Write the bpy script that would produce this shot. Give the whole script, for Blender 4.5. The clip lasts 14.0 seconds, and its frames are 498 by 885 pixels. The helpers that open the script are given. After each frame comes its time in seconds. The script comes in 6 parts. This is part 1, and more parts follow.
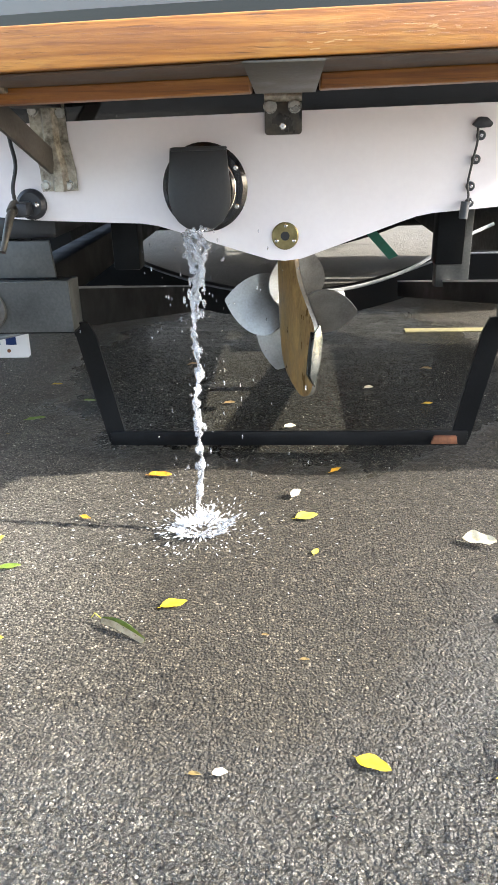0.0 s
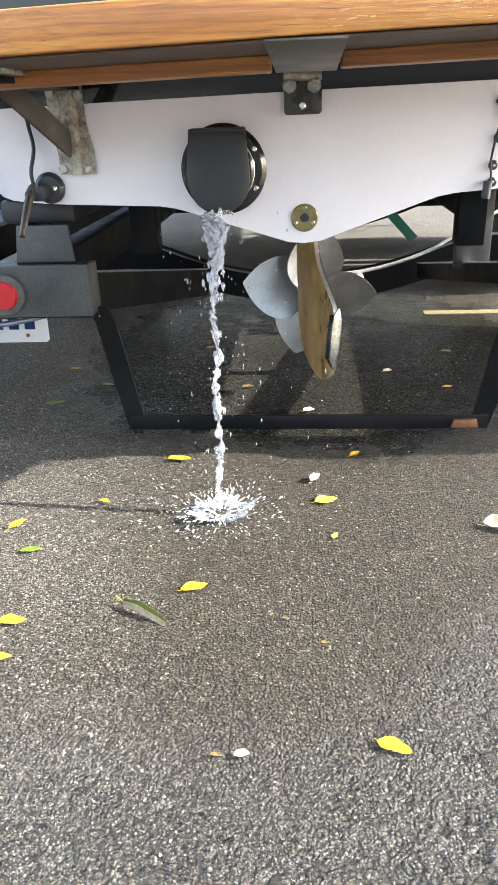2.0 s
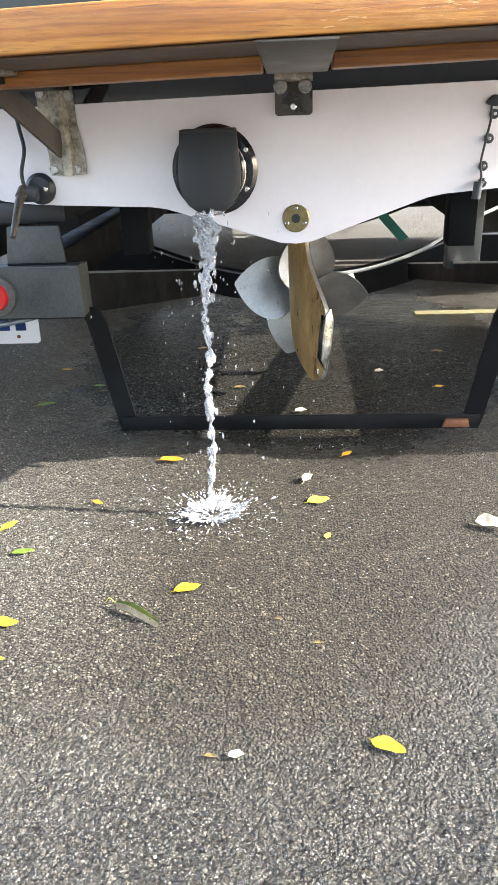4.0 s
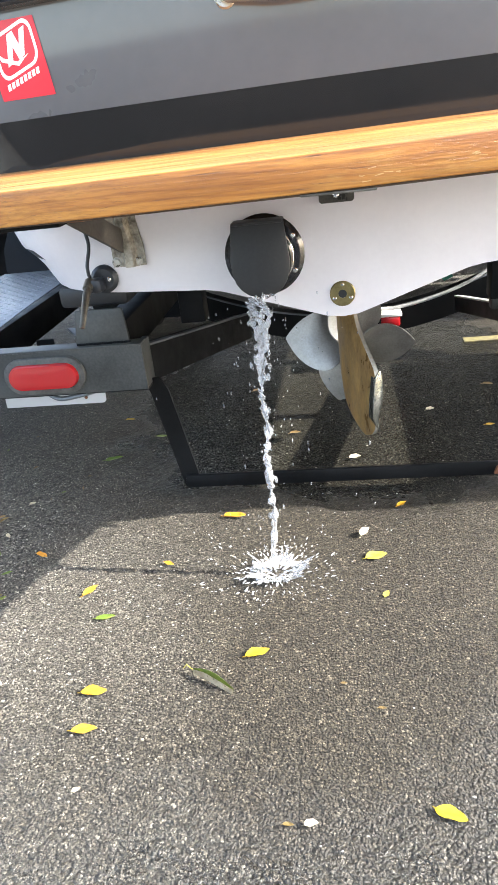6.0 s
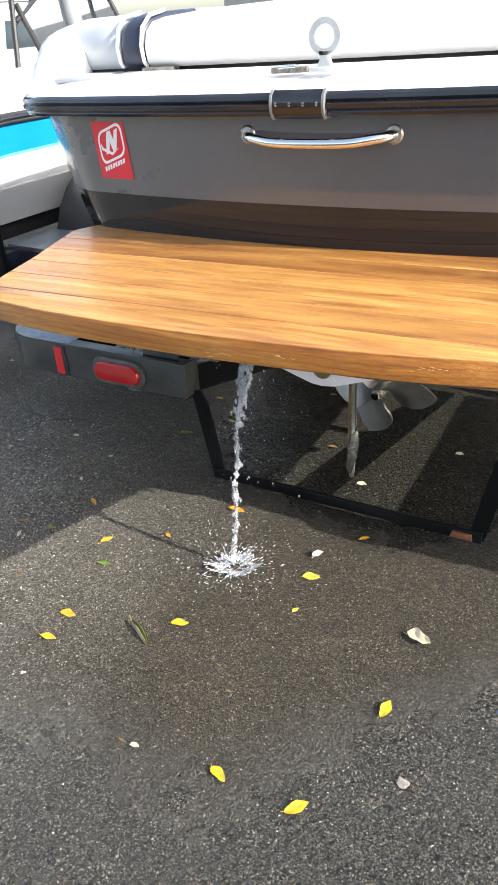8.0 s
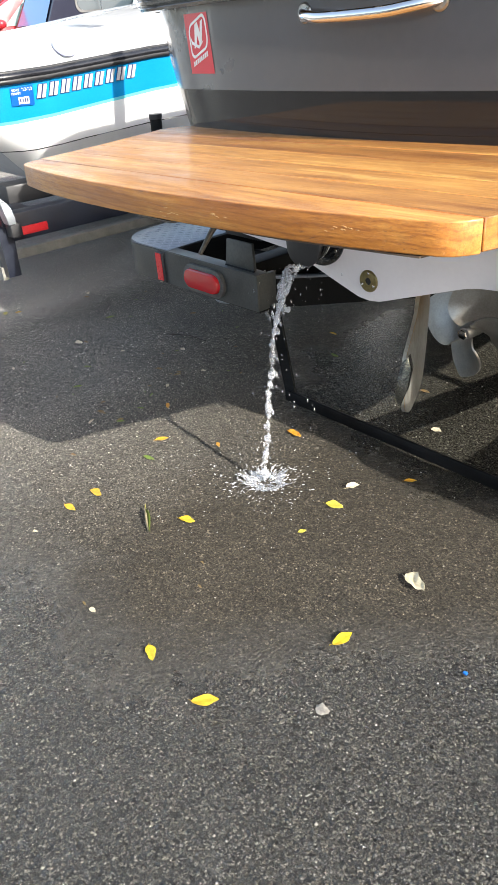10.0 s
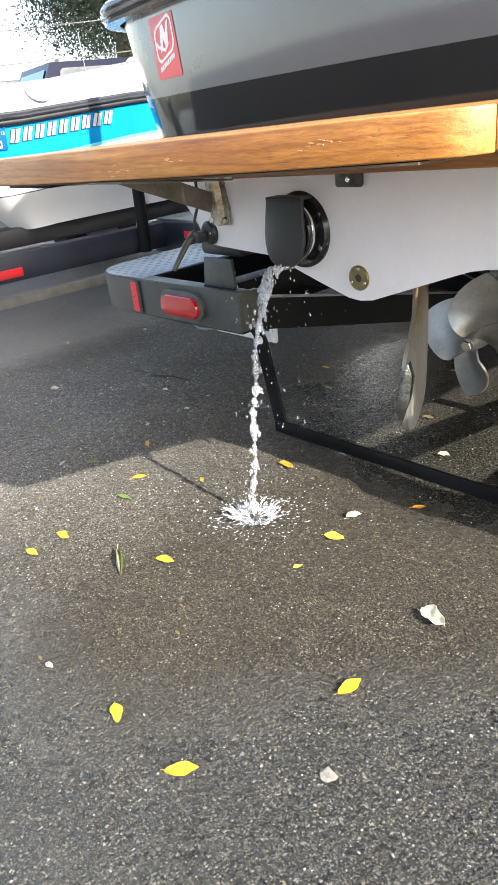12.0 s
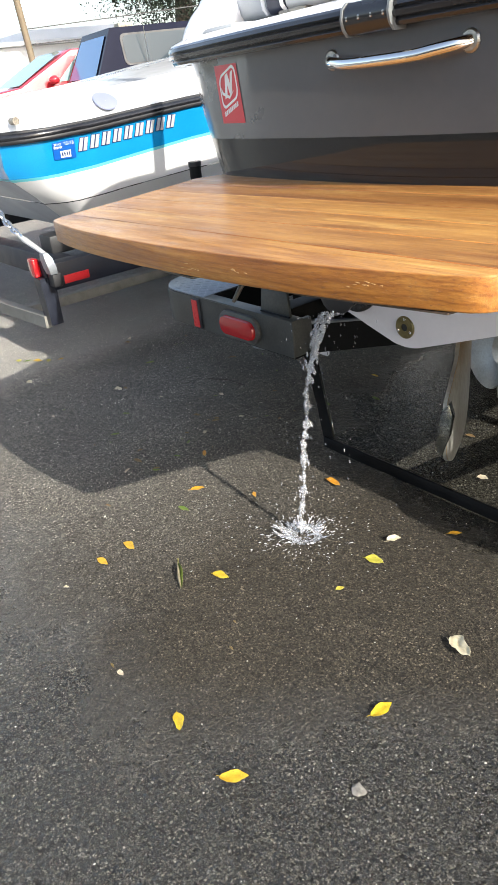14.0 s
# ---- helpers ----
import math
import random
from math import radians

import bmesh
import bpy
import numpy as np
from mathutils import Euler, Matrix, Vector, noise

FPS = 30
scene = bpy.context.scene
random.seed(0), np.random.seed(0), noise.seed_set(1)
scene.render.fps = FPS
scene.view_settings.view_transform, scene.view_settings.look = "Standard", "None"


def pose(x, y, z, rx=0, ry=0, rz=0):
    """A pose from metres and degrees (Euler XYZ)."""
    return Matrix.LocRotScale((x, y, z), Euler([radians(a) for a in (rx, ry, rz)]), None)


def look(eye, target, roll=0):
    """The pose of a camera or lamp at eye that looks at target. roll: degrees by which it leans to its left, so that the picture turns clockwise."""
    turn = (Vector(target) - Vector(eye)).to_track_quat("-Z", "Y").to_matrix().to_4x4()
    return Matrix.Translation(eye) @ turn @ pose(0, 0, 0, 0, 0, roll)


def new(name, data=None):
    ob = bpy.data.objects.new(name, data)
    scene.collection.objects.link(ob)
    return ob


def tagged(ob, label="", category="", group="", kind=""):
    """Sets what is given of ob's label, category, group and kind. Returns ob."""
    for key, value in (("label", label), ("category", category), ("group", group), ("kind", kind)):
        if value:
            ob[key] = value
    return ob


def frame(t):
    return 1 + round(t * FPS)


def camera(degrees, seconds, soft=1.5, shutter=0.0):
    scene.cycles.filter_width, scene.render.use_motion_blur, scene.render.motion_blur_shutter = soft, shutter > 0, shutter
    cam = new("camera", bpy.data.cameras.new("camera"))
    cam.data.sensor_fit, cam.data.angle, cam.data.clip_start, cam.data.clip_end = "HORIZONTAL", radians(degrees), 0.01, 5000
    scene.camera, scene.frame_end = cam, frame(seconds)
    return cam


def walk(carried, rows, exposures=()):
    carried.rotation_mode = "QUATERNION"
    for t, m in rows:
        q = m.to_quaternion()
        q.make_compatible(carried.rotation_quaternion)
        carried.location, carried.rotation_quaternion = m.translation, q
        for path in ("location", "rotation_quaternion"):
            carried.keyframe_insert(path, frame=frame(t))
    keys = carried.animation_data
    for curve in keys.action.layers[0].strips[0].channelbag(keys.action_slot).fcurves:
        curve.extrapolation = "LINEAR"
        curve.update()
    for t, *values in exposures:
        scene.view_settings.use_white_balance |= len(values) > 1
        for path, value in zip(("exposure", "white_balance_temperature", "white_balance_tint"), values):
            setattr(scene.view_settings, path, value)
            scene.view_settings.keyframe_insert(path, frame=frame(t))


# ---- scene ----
cam = camera(38.3, 14.0)
PATH = [
    (0, (0.123, 0.09, 0.711), (0.005, 1.919, -0.09), -1.6),
    (0.5, (0.126, 0.095, 0.714), (-0.004, 1.915, -0.105), -2.3),
    (1, (0.122, 0.098, 0.709), (-0.024, 1.909, -0.125), -2.2),
    (1.5, (0.117, 0.097, 0.705), (-0.04, 1.906, -0.133), -2.5),
    (2, (0.117, 0.091, 0.711), (-0.046, 1.898, -0.13), -2.3),
    (2.5, (0.12, 0.09, 0.712), (-0.037, 1.901, -0.122), -2.6),
    (5, (0.113, 0.094, 0.708), (-0.016, 1.903, -0.136), -2.1),
    (5.5, (0.125, 0.102, 0.676), (-0.115, 1.940, -0.076), -6.2),
    (6, (0.119, 0.065, 0.872), (-0.17, 1.859, 0.038), -6.8),
    (6.5, (0.175, -0.083, 1.04), (-0.115, 1.621, 0.034), -6.8),
    (7, (0.297, -0.216, 1.113), (-0.225, 1.424, 0.095), -5.5),
    (7.5, (0.548, -0.219, 1.235), (-0.203, 1.329, 0.214), -3.8),
    (7.7, (0.629, -0.139, 1.255), (-0.159, 1.4, 0.251), -3.2),
    (9.8, (1.136, 0.264, 1.080), (-0.173, 1.372, 0.071), -5.0),
    (10, (1.133, 0.265, 1.050), (-0.186, 1.359, 0.041), -4.3),
    (10.5, (1.097, 0.341, 0.923), (-0.281, 1.47, 0.020), -4.85),
    (11, (1.069, 0.358, 0.836), (-0.313, 1.529, 0.004), -5.7),
    (11.5, (1.049, 0.365, 0.840), (-0.330, 1.54, 0.004), -6.45),
    (12, (1.050, 0.368, 0.845), (-0.334, 1.539, 0.019), -6.2),
    (12.5, (1.052, 0.358, 0.880), (-0.336, 1.506, 0.034), -4.05),
    (13, (1.073, 0.346, 0.954), (-0.305, 1.473, 0.063), -8.25),
    (13.5, (1.074, 0.335, 1.051), (-0.311, 1.462, 0.164), -4.5),
    (14, (1.108, 0.340, 1.057), (-0.338, 1.367, 0.138), -6.95),
]
EXPOSURES = [(0, 2.1), (5.2, 2.15), (6.0, 2.14), (6.5, 1.66), (7.0, 1.5), (7.5, 1.18), (9.8, 1.07), (10.5, 1.1), (11, 1.38), (11.5, 1.5), (12.5, 1.52), (13.5, 0.88), (14, 0.71)]
walk(cam, [(t, look(eye, target, roll)) for t, eye, target, roll in PATH], EXPOSURES)

# ---- world, sun ----
world = bpy.data.worlds.new("sky_world")
scene.world = world
world.use_nodes = True
wn, wl = world.node_tree.nodes, world.node_tree.links
sky = wn.new("ShaderNodeTexSky")
sky.sky_type, sky.sun_disc = "NISHITA", False
sky.sun_elevation, sky.sun_rotation = radians(31), radians(90)
sky.air_density, sky.dust_density = 1.0, 2.5
wn["Background"].inputs["Strength"].default_value = 0.205
haze = wn.new("ShaderNodeHueSaturation")
haze.inputs["Saturation"].default_value = 0.80
wl.new(sky.outputs[0], haze.inputs["Color"])
wl.new(haze.outputs[0], wn["Background"].inputs["Color"])

sun = new("sun", bpy.data.lights.new("sun", "SUN"))
sun.data.energy, sun.data.angle, sun.data.color = 4.8, radians(0.55), (1.0, 0.96, 0.885)
sun.matrix_world = look((6, 0.0, 3.6), (0, 0.03, 0))

XC = 0.112          # the boat's middle line
ROLL = 0.015        # the boat leans a little on its trailer


# ---- materials ----
def mat(name, color, rough=0.5, metal=0.0, coat=0.0, spec=0.5):
    m = bpy.data.materials.new(name)
    m.use_nodes = True
    b = m.node_tree.nodes["Principled BSDF"]
    b.inputs["Base Color"].default_value = (*color, 1)
    b.inputs["Roughness"].default_value = rough
    b.inputs["Metallic"].default_value = metal
    b.inputs["Coat Weight"].default_value = coat
    b.inputs["Coat Roughness"].default_value = 0.03
    b.inputs["Specular IOR Level"].default_value = spec
    return m


def nd(m, kind, **kw):
    n = m.node_tree.nodes.new(kind)
    for k, v in kw.items():
        n.inputs[k.replace("_", " ")].default_value = v
    return n


def ln(m, a, b):
    m.node_tree.links.new(a, b)


def ramp(m, src, stops):
    r = m.node_tree.nodes.new("ShaderNodeValToRGB")
    e = r.color_ramp.elements
    while len(e) < len(stops):
        e.new(0.5)
    for el, (p, c) in zip(e, stops):
        el.position, el.color = p, (*c, 1) if len(c) == 3 else c
    ln(m, src, r.inputs[0])
    return r.outputs[0]


def grey(v):
    return (v, v, v)


def coords(m, scale=(1, 1, 1)):
    tc = m.node_tree.nodes.new("ShaderNodeTexCoord")
    mp = m.node_tree.nodes.new("ShaderNodeMapping")
    mp.inputs["Scale"].default_value = scale
    ln(m, tc.outputs["Object"], mp.inputs[0])
    return mp.outputs[0]


def math_node(m, op, a, b=0.0):
    n = m.node_tree.nodes.new("ShaderNodeMath")
    n.operation = op
    for i, v in enumerate((a, b)):
        if isinstance(v, (int, float)):
            n.inputs[i].default_value = v
        else:
            ln(m, v, n.inputs[i])
    return n.outputs[0]


def mixc(m, fac, a, b, mode="MIX"):
    n = m.node_tree.nodes.new("ShaderNodeMix")
    n.data_type, n.blend_type = "RGBA", mode
    for sock, v in ((n.inputs[0], fac), (n.inputs[6], a), (n.inputs[7], b)):
        if isinstance(v, (int, float)):
            sock.default_value = v
        elif isinstance(v, tuple):
            sock.default_value = (*v, 1)
        else:
            ln(m, v, sock)
    return n.outputs[2]


def noise_tex(m, vec, scale, detail=4.0, rough=0.55):
    n = nd(m, "ShaderNodeTexNoise", Scale=scale, Detail=detail, Roughness=rough)
    ln(m, vec, n.inputs["Vector"])
    return n.outputs[0]


def bump(m, height, strength=0.3, dist=0.002, normal=None):
    n = nd(m, "ShaderNodeBump", Strength=strength, Distance=dist)
    ln(m, height, n.inputs["Height"])
    if normal is not None:
        ln(m, normal, n.inputs["Normal"])
    return n.outputs[0]


def bsdf(m):
    return m.node_tree.nodes["Principled BSDF"]


def varied(name, c1, c2, rough=(0.4, 0.6), scale=20.0, metal=0.0, coat=0.0, bump_s=0.15, bump_d=0.0008, stretch=(1, 1, 1), fine=180.0):
    """Two colours in blotches and grain, with matching gloss and a fine relief."""
    m = mat(name, c1, rough[0], metal, coat)
    v = coords(m, stretch)
    big = noise_tex(m, v, scale, 5)
    small = noise_tex(m, v, fine, 3)
    both = math_node(m, "ADD", math_node(m, "MULTIPLY", big, 0.7), math_node(m, "MULTIPLY", small, 0.3))
    ln(m, ramp(m, both, [(0.35, c1), (0.65, c2)]), bsdf(m).inputs["Base Color"])
    ln(m, ramp(m, big, [(0.35, grey(rough[0])), (0.65, grey(rough[1]))]), bsdf(m).inputs["Roughness"])
    if bump_s:
        ln(m, bump(m, small, bump_s, bump_d), bsdf(m).inputs["Normal"])
    return m


def asphalt_material():
    m = mat("asphalt", (0.06, 0.058, 0.054), 0.6)
    v = coords(m)
    b = bsdf(m)
    warp = m.node_tree.nodes.new("ShaderNodeVectorMath")
    warp.operation = "MULTIPLY_ADD"
    nz = nd(m, "ShaderNodeTexNoise", Scale=210.0, Detail=3.0, Roughness=0.7)
    ln(m, v, nz.inputs["Vector"])
    ln(m, nz.outputs["Color"], warp.inputs[0])
    warp.inputs[1].default_value = (0.004, 0.004, 0.004)
    ln(m, v, warp.inputs[2])
    chips = nd(m, "ShaderNodeTexVoronoi", Scale=240.0, Randomness=1.0)
    ln(m, warp.outputs[0], chips.inputs["Vector"])
    grit = nd(m, "ShaderNodeTexVoronoi", Scale=560.0, Randomness=1.0)
    ln(m, v, grit.inputs["Vector"])
    fine = noise_tex(m, v, 330.0, 4, 0.75)
    pits = noise_tex(m, v, 190.0, 4, 0.66)
    lump = noise_tex(m, v, 48.0, 4, 0.65)
    big = noise_tex(m, v, 1.7, 5, 0.6)
    mid = noise_tex(m, v, 9.0, 5, 0.62)
    patch = noise_tex(m, v, 4.2, 4, 0.6)
    sep = m.node_tree.nodes.new("ShaderNodeSeparateColor")
    ln(m, chips.outputs["Color"], sep.inputs[0])
    sep2 = m.node_tree.nodes.new("ShaderNodeSeparateColor")
    ln(m, grit.outputs["Color"], sep2.inputs[0])
    # fine grit of many shades over brown binder, with small dark pits between the stones
    col = ramp(m, sep2.outputs[0], [(0.0, (0.056, 0.052, 0.044)), (0.5, (0.080, 0.075, 0.063)), (0.90, (0.108, 0.101, 0.086)), (0.955, (0.18, 0.17, 0.145)), (1.0, (0.38, 0.36, 0.315))])
    col = mixc(m, 0.10, col, (0.086, 0.080, 0.066))
    col = mixc(m, 1.0, col, ramp(m, fine, [(0.30, grey(0.68)), (0.5, grey(1.0)), (0.70, grey(1.40))]), "MULTIPLY")
    col = mixc(m, 1.0, col, ramp(m, sep.outputs[0], [(0.0, grey(0.58)), (0.5, grey(0.92)), (0.85, grey(1.25)), (1.0, grey(1.75))]), "MULTIPLY")
    hole = math_node(m, "MAXIMUM", ramp(m, pits, [(0.40, grey(1.0)), (0.46, grey(0.0))]), ramp(m, chips.outputs["Distance"], [(0.52, grey(0.0)), (0.72, grey(0.8))]))
    col = mixc(m, hole, col, (0.013, 0.012, 0.011))
    col = mixc(m, ramp(m, sep.outputs[1], [(0.982, grey(0)), (0.988, grey(0.75))]), col, (0.34, 0.325, 0.285))
    sx = m.node_tree.nodes.new("ShaderNodeSeparateXYZ")
    ln(m, v, sx.inputs[0])
    # brownish and matt round the fall of the water, coarse and glistening wet in front of it
    edge = math_node(m, "ADD", sx.outputs[1], math_node(m, "ADD", math_node(m, "MULTIPLY", math_node(m, "SUBTRACT", big, 0.5), 0.5), math_node(m, "MULTIPLY", math_node(m, "SUBTRACT", mid, 0.5), 0.30)))
    edge = math_node(m, "SUBTRACT", edge, math_node(m, "MULTIPLY", math_node(m, "MAXIMUM", math_node(m, "SUBTRACT", sx.outputs[0], 0.22), 0.0), 1.2))
    matt = ramp(m, edge, [(0.54, grey(0.0)), (0.90, grey(1.0))])
    # dusty and pale away from the water, plus sunlit brightness toward the other boat
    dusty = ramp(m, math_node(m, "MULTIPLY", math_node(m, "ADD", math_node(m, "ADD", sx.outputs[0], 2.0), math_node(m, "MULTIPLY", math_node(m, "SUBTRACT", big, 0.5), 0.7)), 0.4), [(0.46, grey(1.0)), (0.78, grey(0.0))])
    # faded out backward, so the painted brightness keeps to the sunlit ground
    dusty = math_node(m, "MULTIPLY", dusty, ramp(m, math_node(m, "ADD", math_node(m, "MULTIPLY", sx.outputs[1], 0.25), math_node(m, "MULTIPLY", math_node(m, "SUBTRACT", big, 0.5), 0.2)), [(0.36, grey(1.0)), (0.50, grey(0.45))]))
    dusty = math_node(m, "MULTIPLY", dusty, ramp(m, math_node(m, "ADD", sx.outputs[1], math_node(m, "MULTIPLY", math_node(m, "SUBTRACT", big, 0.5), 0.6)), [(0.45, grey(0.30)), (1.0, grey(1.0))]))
    # single stones coloured pale or dark out here, for sunlit facets and shadowed pits
    worn = mixc(m, 1.0, col, ramp(m, sep.outputs[2], [(0.0, grey(0.62)), (0.6, grey(0.92)), (0.85, grey(1.25)), (1.0, grey(1.9))]), "MULTIPLY")
    dry_col = mixc(m, 1.0, mixc(m, 0.05, col, (0.080, 0.074, 0.061)), (0.77, 0.70, 0.585), "MULTIPLY")
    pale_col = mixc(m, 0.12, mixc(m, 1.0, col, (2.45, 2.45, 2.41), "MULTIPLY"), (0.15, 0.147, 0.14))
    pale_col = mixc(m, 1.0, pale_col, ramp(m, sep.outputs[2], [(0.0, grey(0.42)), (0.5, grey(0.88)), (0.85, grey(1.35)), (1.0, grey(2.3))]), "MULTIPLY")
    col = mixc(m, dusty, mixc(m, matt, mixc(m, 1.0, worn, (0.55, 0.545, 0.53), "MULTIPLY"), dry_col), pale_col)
    # far back and far left the colour is lifted toward pale grey
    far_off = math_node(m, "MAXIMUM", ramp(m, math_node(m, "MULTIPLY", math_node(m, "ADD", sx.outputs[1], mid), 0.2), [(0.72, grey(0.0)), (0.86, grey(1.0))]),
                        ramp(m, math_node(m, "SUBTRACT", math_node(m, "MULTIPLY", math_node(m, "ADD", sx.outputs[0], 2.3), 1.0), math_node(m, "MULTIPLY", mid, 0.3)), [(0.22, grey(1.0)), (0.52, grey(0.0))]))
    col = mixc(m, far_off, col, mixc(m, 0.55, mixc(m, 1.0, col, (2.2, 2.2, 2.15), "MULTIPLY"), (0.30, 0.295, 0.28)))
    col = mixc(m, ramp(m, patch, [(0.40, grey(0.0)), (0.70, grey(0.40))]), col, mixc(m, 1.0, col, grey(0.6), "MULTIPLY"))
    col = mixc(m, ramp(m, mid, [(0.60, grey(0.0)), (0.78, grey(0.30))]), col, mixc(m, 1.0, col, grey(1.7), "MULTIPLY"))
    # standing water under the boat: smooth, shade-dark, with its own ragged edge
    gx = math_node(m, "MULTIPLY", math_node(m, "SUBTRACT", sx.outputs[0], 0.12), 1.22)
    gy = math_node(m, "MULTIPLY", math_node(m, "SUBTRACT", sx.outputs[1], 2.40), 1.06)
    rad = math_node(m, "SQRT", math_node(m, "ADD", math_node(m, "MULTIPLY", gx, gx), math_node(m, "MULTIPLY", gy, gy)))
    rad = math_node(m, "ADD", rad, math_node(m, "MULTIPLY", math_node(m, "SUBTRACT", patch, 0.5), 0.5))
    pool_shade = ramp(m, rad, [(0.80, grey(1.0)), (1.06, grey(0.0))])
    # darker than wet alone: the boat's shade is put into the colour
    col = mixc(m, pool_shade, col, mixc(m, 1.0, col, (0.50, 0.55, 0.62), "MULTIPLY"))
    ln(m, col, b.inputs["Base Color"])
    ln(m, mixc(m, pool_shade, ramp(m, matt, [(0.0, grey(1.0)), (0.8, grey(0.30))]), grey(0.14)), b.inputs["Specular IOR Level"])
    dry = ramp(m, lump, [(0.3, grey(0.55)), (0.7, grey(0.80))])
    damp = ramp(m, mid, [(0.35, grey(0.07)), (0.68, grey(0.19))])
    rough = mixc(m, math_node(m, "MULTIPLY", dusty, 0.8), mixc(m, matt, damp, dry), ramp(m, lump, [(0.3, grey(0.40)), (0.7, grey(0.62))]))
    rough = mixc(m, pool_shade, rough, ramp(m, mid, [(0.40, grey(0.03)), (0.60, grey(0.14))]))
    ln(m, rough, b.inputs["Roughness"])
    def dome(d, k):
        """A rounded stone over one cell, k high."""
        return math_node(m, "MULTIPLY", math_node(m, "MULTIPLY", d, d), -k)
    crag = nd(m, "ShaderNodeTexVoronoi", Scale=105.0, Randomness=1.0)
    ln(m, warp.outputs[0], crag.inputs["Vector"])
    sep3 = m.node_tree.nodes.new("ShaderNodeSeparateColor")
    ln(m, crag.outputs["Color"], sep3.inputs[0])
    h = math_node(m, "ADD", dome(chips.outputs["Distance"], 0.85), math_node(m, "MULTIPLY", sep.outputs[1], 0.14))
    h = math_node(m, "ADD", h, dome(grit.outputs["Distance"], 0.14))
    h = math_node(m, "ADD", h, math_node(m, "MULTIPLY", fine, 0.26))
    h = math_node(m, "SUBTRACT", h, math_node(m, "MULTIPLY", hole, 0.40))
    stones = math_node(m, "ADD", dome(crag.outputs["Distance"], 2.0), math_node(m, "MULTIPLY", sep3.outputs[0], 0.45))
    h = math_node(m, "ADD", h, math_node(m, "MULTIPLY", stones, math_node(m, "SUBTRACT", 1.0, math_node(m, "MULTIPLY", matt, 0.88))))
    h = math_node(m, "ADD", h, math_node(m, "MULTIPLY", lump, 0.7))
    h = math_node(m, "MULTIPLY", h, math_node(m, "SUBTRACT", 1.0, math_node(m, "MULTIPLY", pool_shade, 0.88)))
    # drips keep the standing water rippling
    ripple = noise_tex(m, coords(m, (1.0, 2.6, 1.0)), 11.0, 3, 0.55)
    h = math_node(m, "ADD", h, math_node(m, "MULTIPLY", math_node(m, "MULTIPLY", ripple, 0.7), pool_shade))
    b.inputs["Diffuse Roughness"].default_value = 1.0
    ln(m, bump(m, h, 1.0, 0.0054), b.inputs["Normal"])
    return m


def teak_material():
    m = mat("oiled_teak", (0.36, 0.17, 0.055), 0.42, 0, 0.40)
    b = bsdf(m)
    b.inputs["Coat Roughness"].default_value = 0.22
    info = m.node_tree.nodes.new("ShaderNodeObjectInfo")

    def own(scale):
        """Stretched along the plank, and shifted for each plank."""
        add = m.node_tree.nodes.new("ShaderNodeVectorMath")
        add.operation = "MULTIPLY_ADD"
        ln(m, info.outputs["Random"], add.inputs[0])
        add.inputs[1].default_value = (17.0, 31.0, 7.0)
        ln(m, coords(m, scale), add.inputs[2])
        return add.outputs[0]
    broad = noise_tex(m, own((0.8, 7.0, 7.0)), 2.2, 5, 0.6)
    streak = noise_tex(m, own((0.7, 12.0, 12.0)), 3.0, 5, 0.65)
    fibre = noise_tex(m, own((6.0, 160.0, 160.0)), 2.2, 4, 0.7)
    col = ramp(m, math_node(m, "ADD", math_node(m, "MULTIPLY", broad, 0.45), math_node(m, "MULTIPLY", streak, 0.55)),
               [(0.25, (0.17, 0.054, 0.009)), (0.40, (0.31, 0.120, 0.020)), (0.54, (0.46, 0.203, 0.036)), (0.69, (0.63, 0.355, 0.082))])
    tone = ramp(m, info.outputs["Random"], [(0.0, (0.74, 0.68, 0.60)), (0.5, (0.95, 0.95, 0.93)), (1.0, (1.16, 1.20, 1.20))])
    col = mixc(m, 1.0, col, tone, "MULTIPLY")
    # colour by facing: upright faces darker and redder, upward faces paler
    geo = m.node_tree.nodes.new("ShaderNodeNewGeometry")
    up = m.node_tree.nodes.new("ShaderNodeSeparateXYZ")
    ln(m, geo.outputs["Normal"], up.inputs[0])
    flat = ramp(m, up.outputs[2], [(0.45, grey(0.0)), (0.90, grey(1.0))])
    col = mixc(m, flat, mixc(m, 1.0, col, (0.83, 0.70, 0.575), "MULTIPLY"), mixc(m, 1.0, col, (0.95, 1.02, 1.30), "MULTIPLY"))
    # growth rings that run long and bend
    wave = nd(m, "ShaderNodeTexWave", Scale=2.6, Distortion=7.0, Detail=3.0)
    wave.bands_direction = "Z"
    wave.inputs["Detail Scale"].default_value = 1.3
    ln(m, own((0.9, 9.0, 9.0)), wave.inputs["Vector"])
    col = mixc(m, ramp(m, wave.outputs["Fac"], [(0.0, grey(0.50)), (0.30, grey(0.0))]), col, mixc(m, 1.0, col, (0.55, 0.45, 0.36), "MULTIPLY"))
    col = mixc(m, ramp(m, fibre, [(0.46, grey(0.0)), (0.70, grey(0.55))]), col, (0.16, 0.050, 0.010))
    # dull pale wear and dark water stains
    wear = noise_tex(m, coords(m, (3.0, 9.0, 9.0)), 2.6, 5, 0.7)
    col = mixc(m, ramp(m, wear, [(0.58, grey(0.0)), (0.74, grey(0.35))]), col, (0.56, 0.33, 0.09))
    col = mixc(m, ramp(m, wear, [(0.26, grey(0.55)), (0.38, grey(0.0))]), col, (0.10, 0.034, 0.010))
    # short dark checks in the grain
    crack = noise_tex(m, coords(m, (2.2, 170.0, 170.0)), 3.0, 3, 0.65)
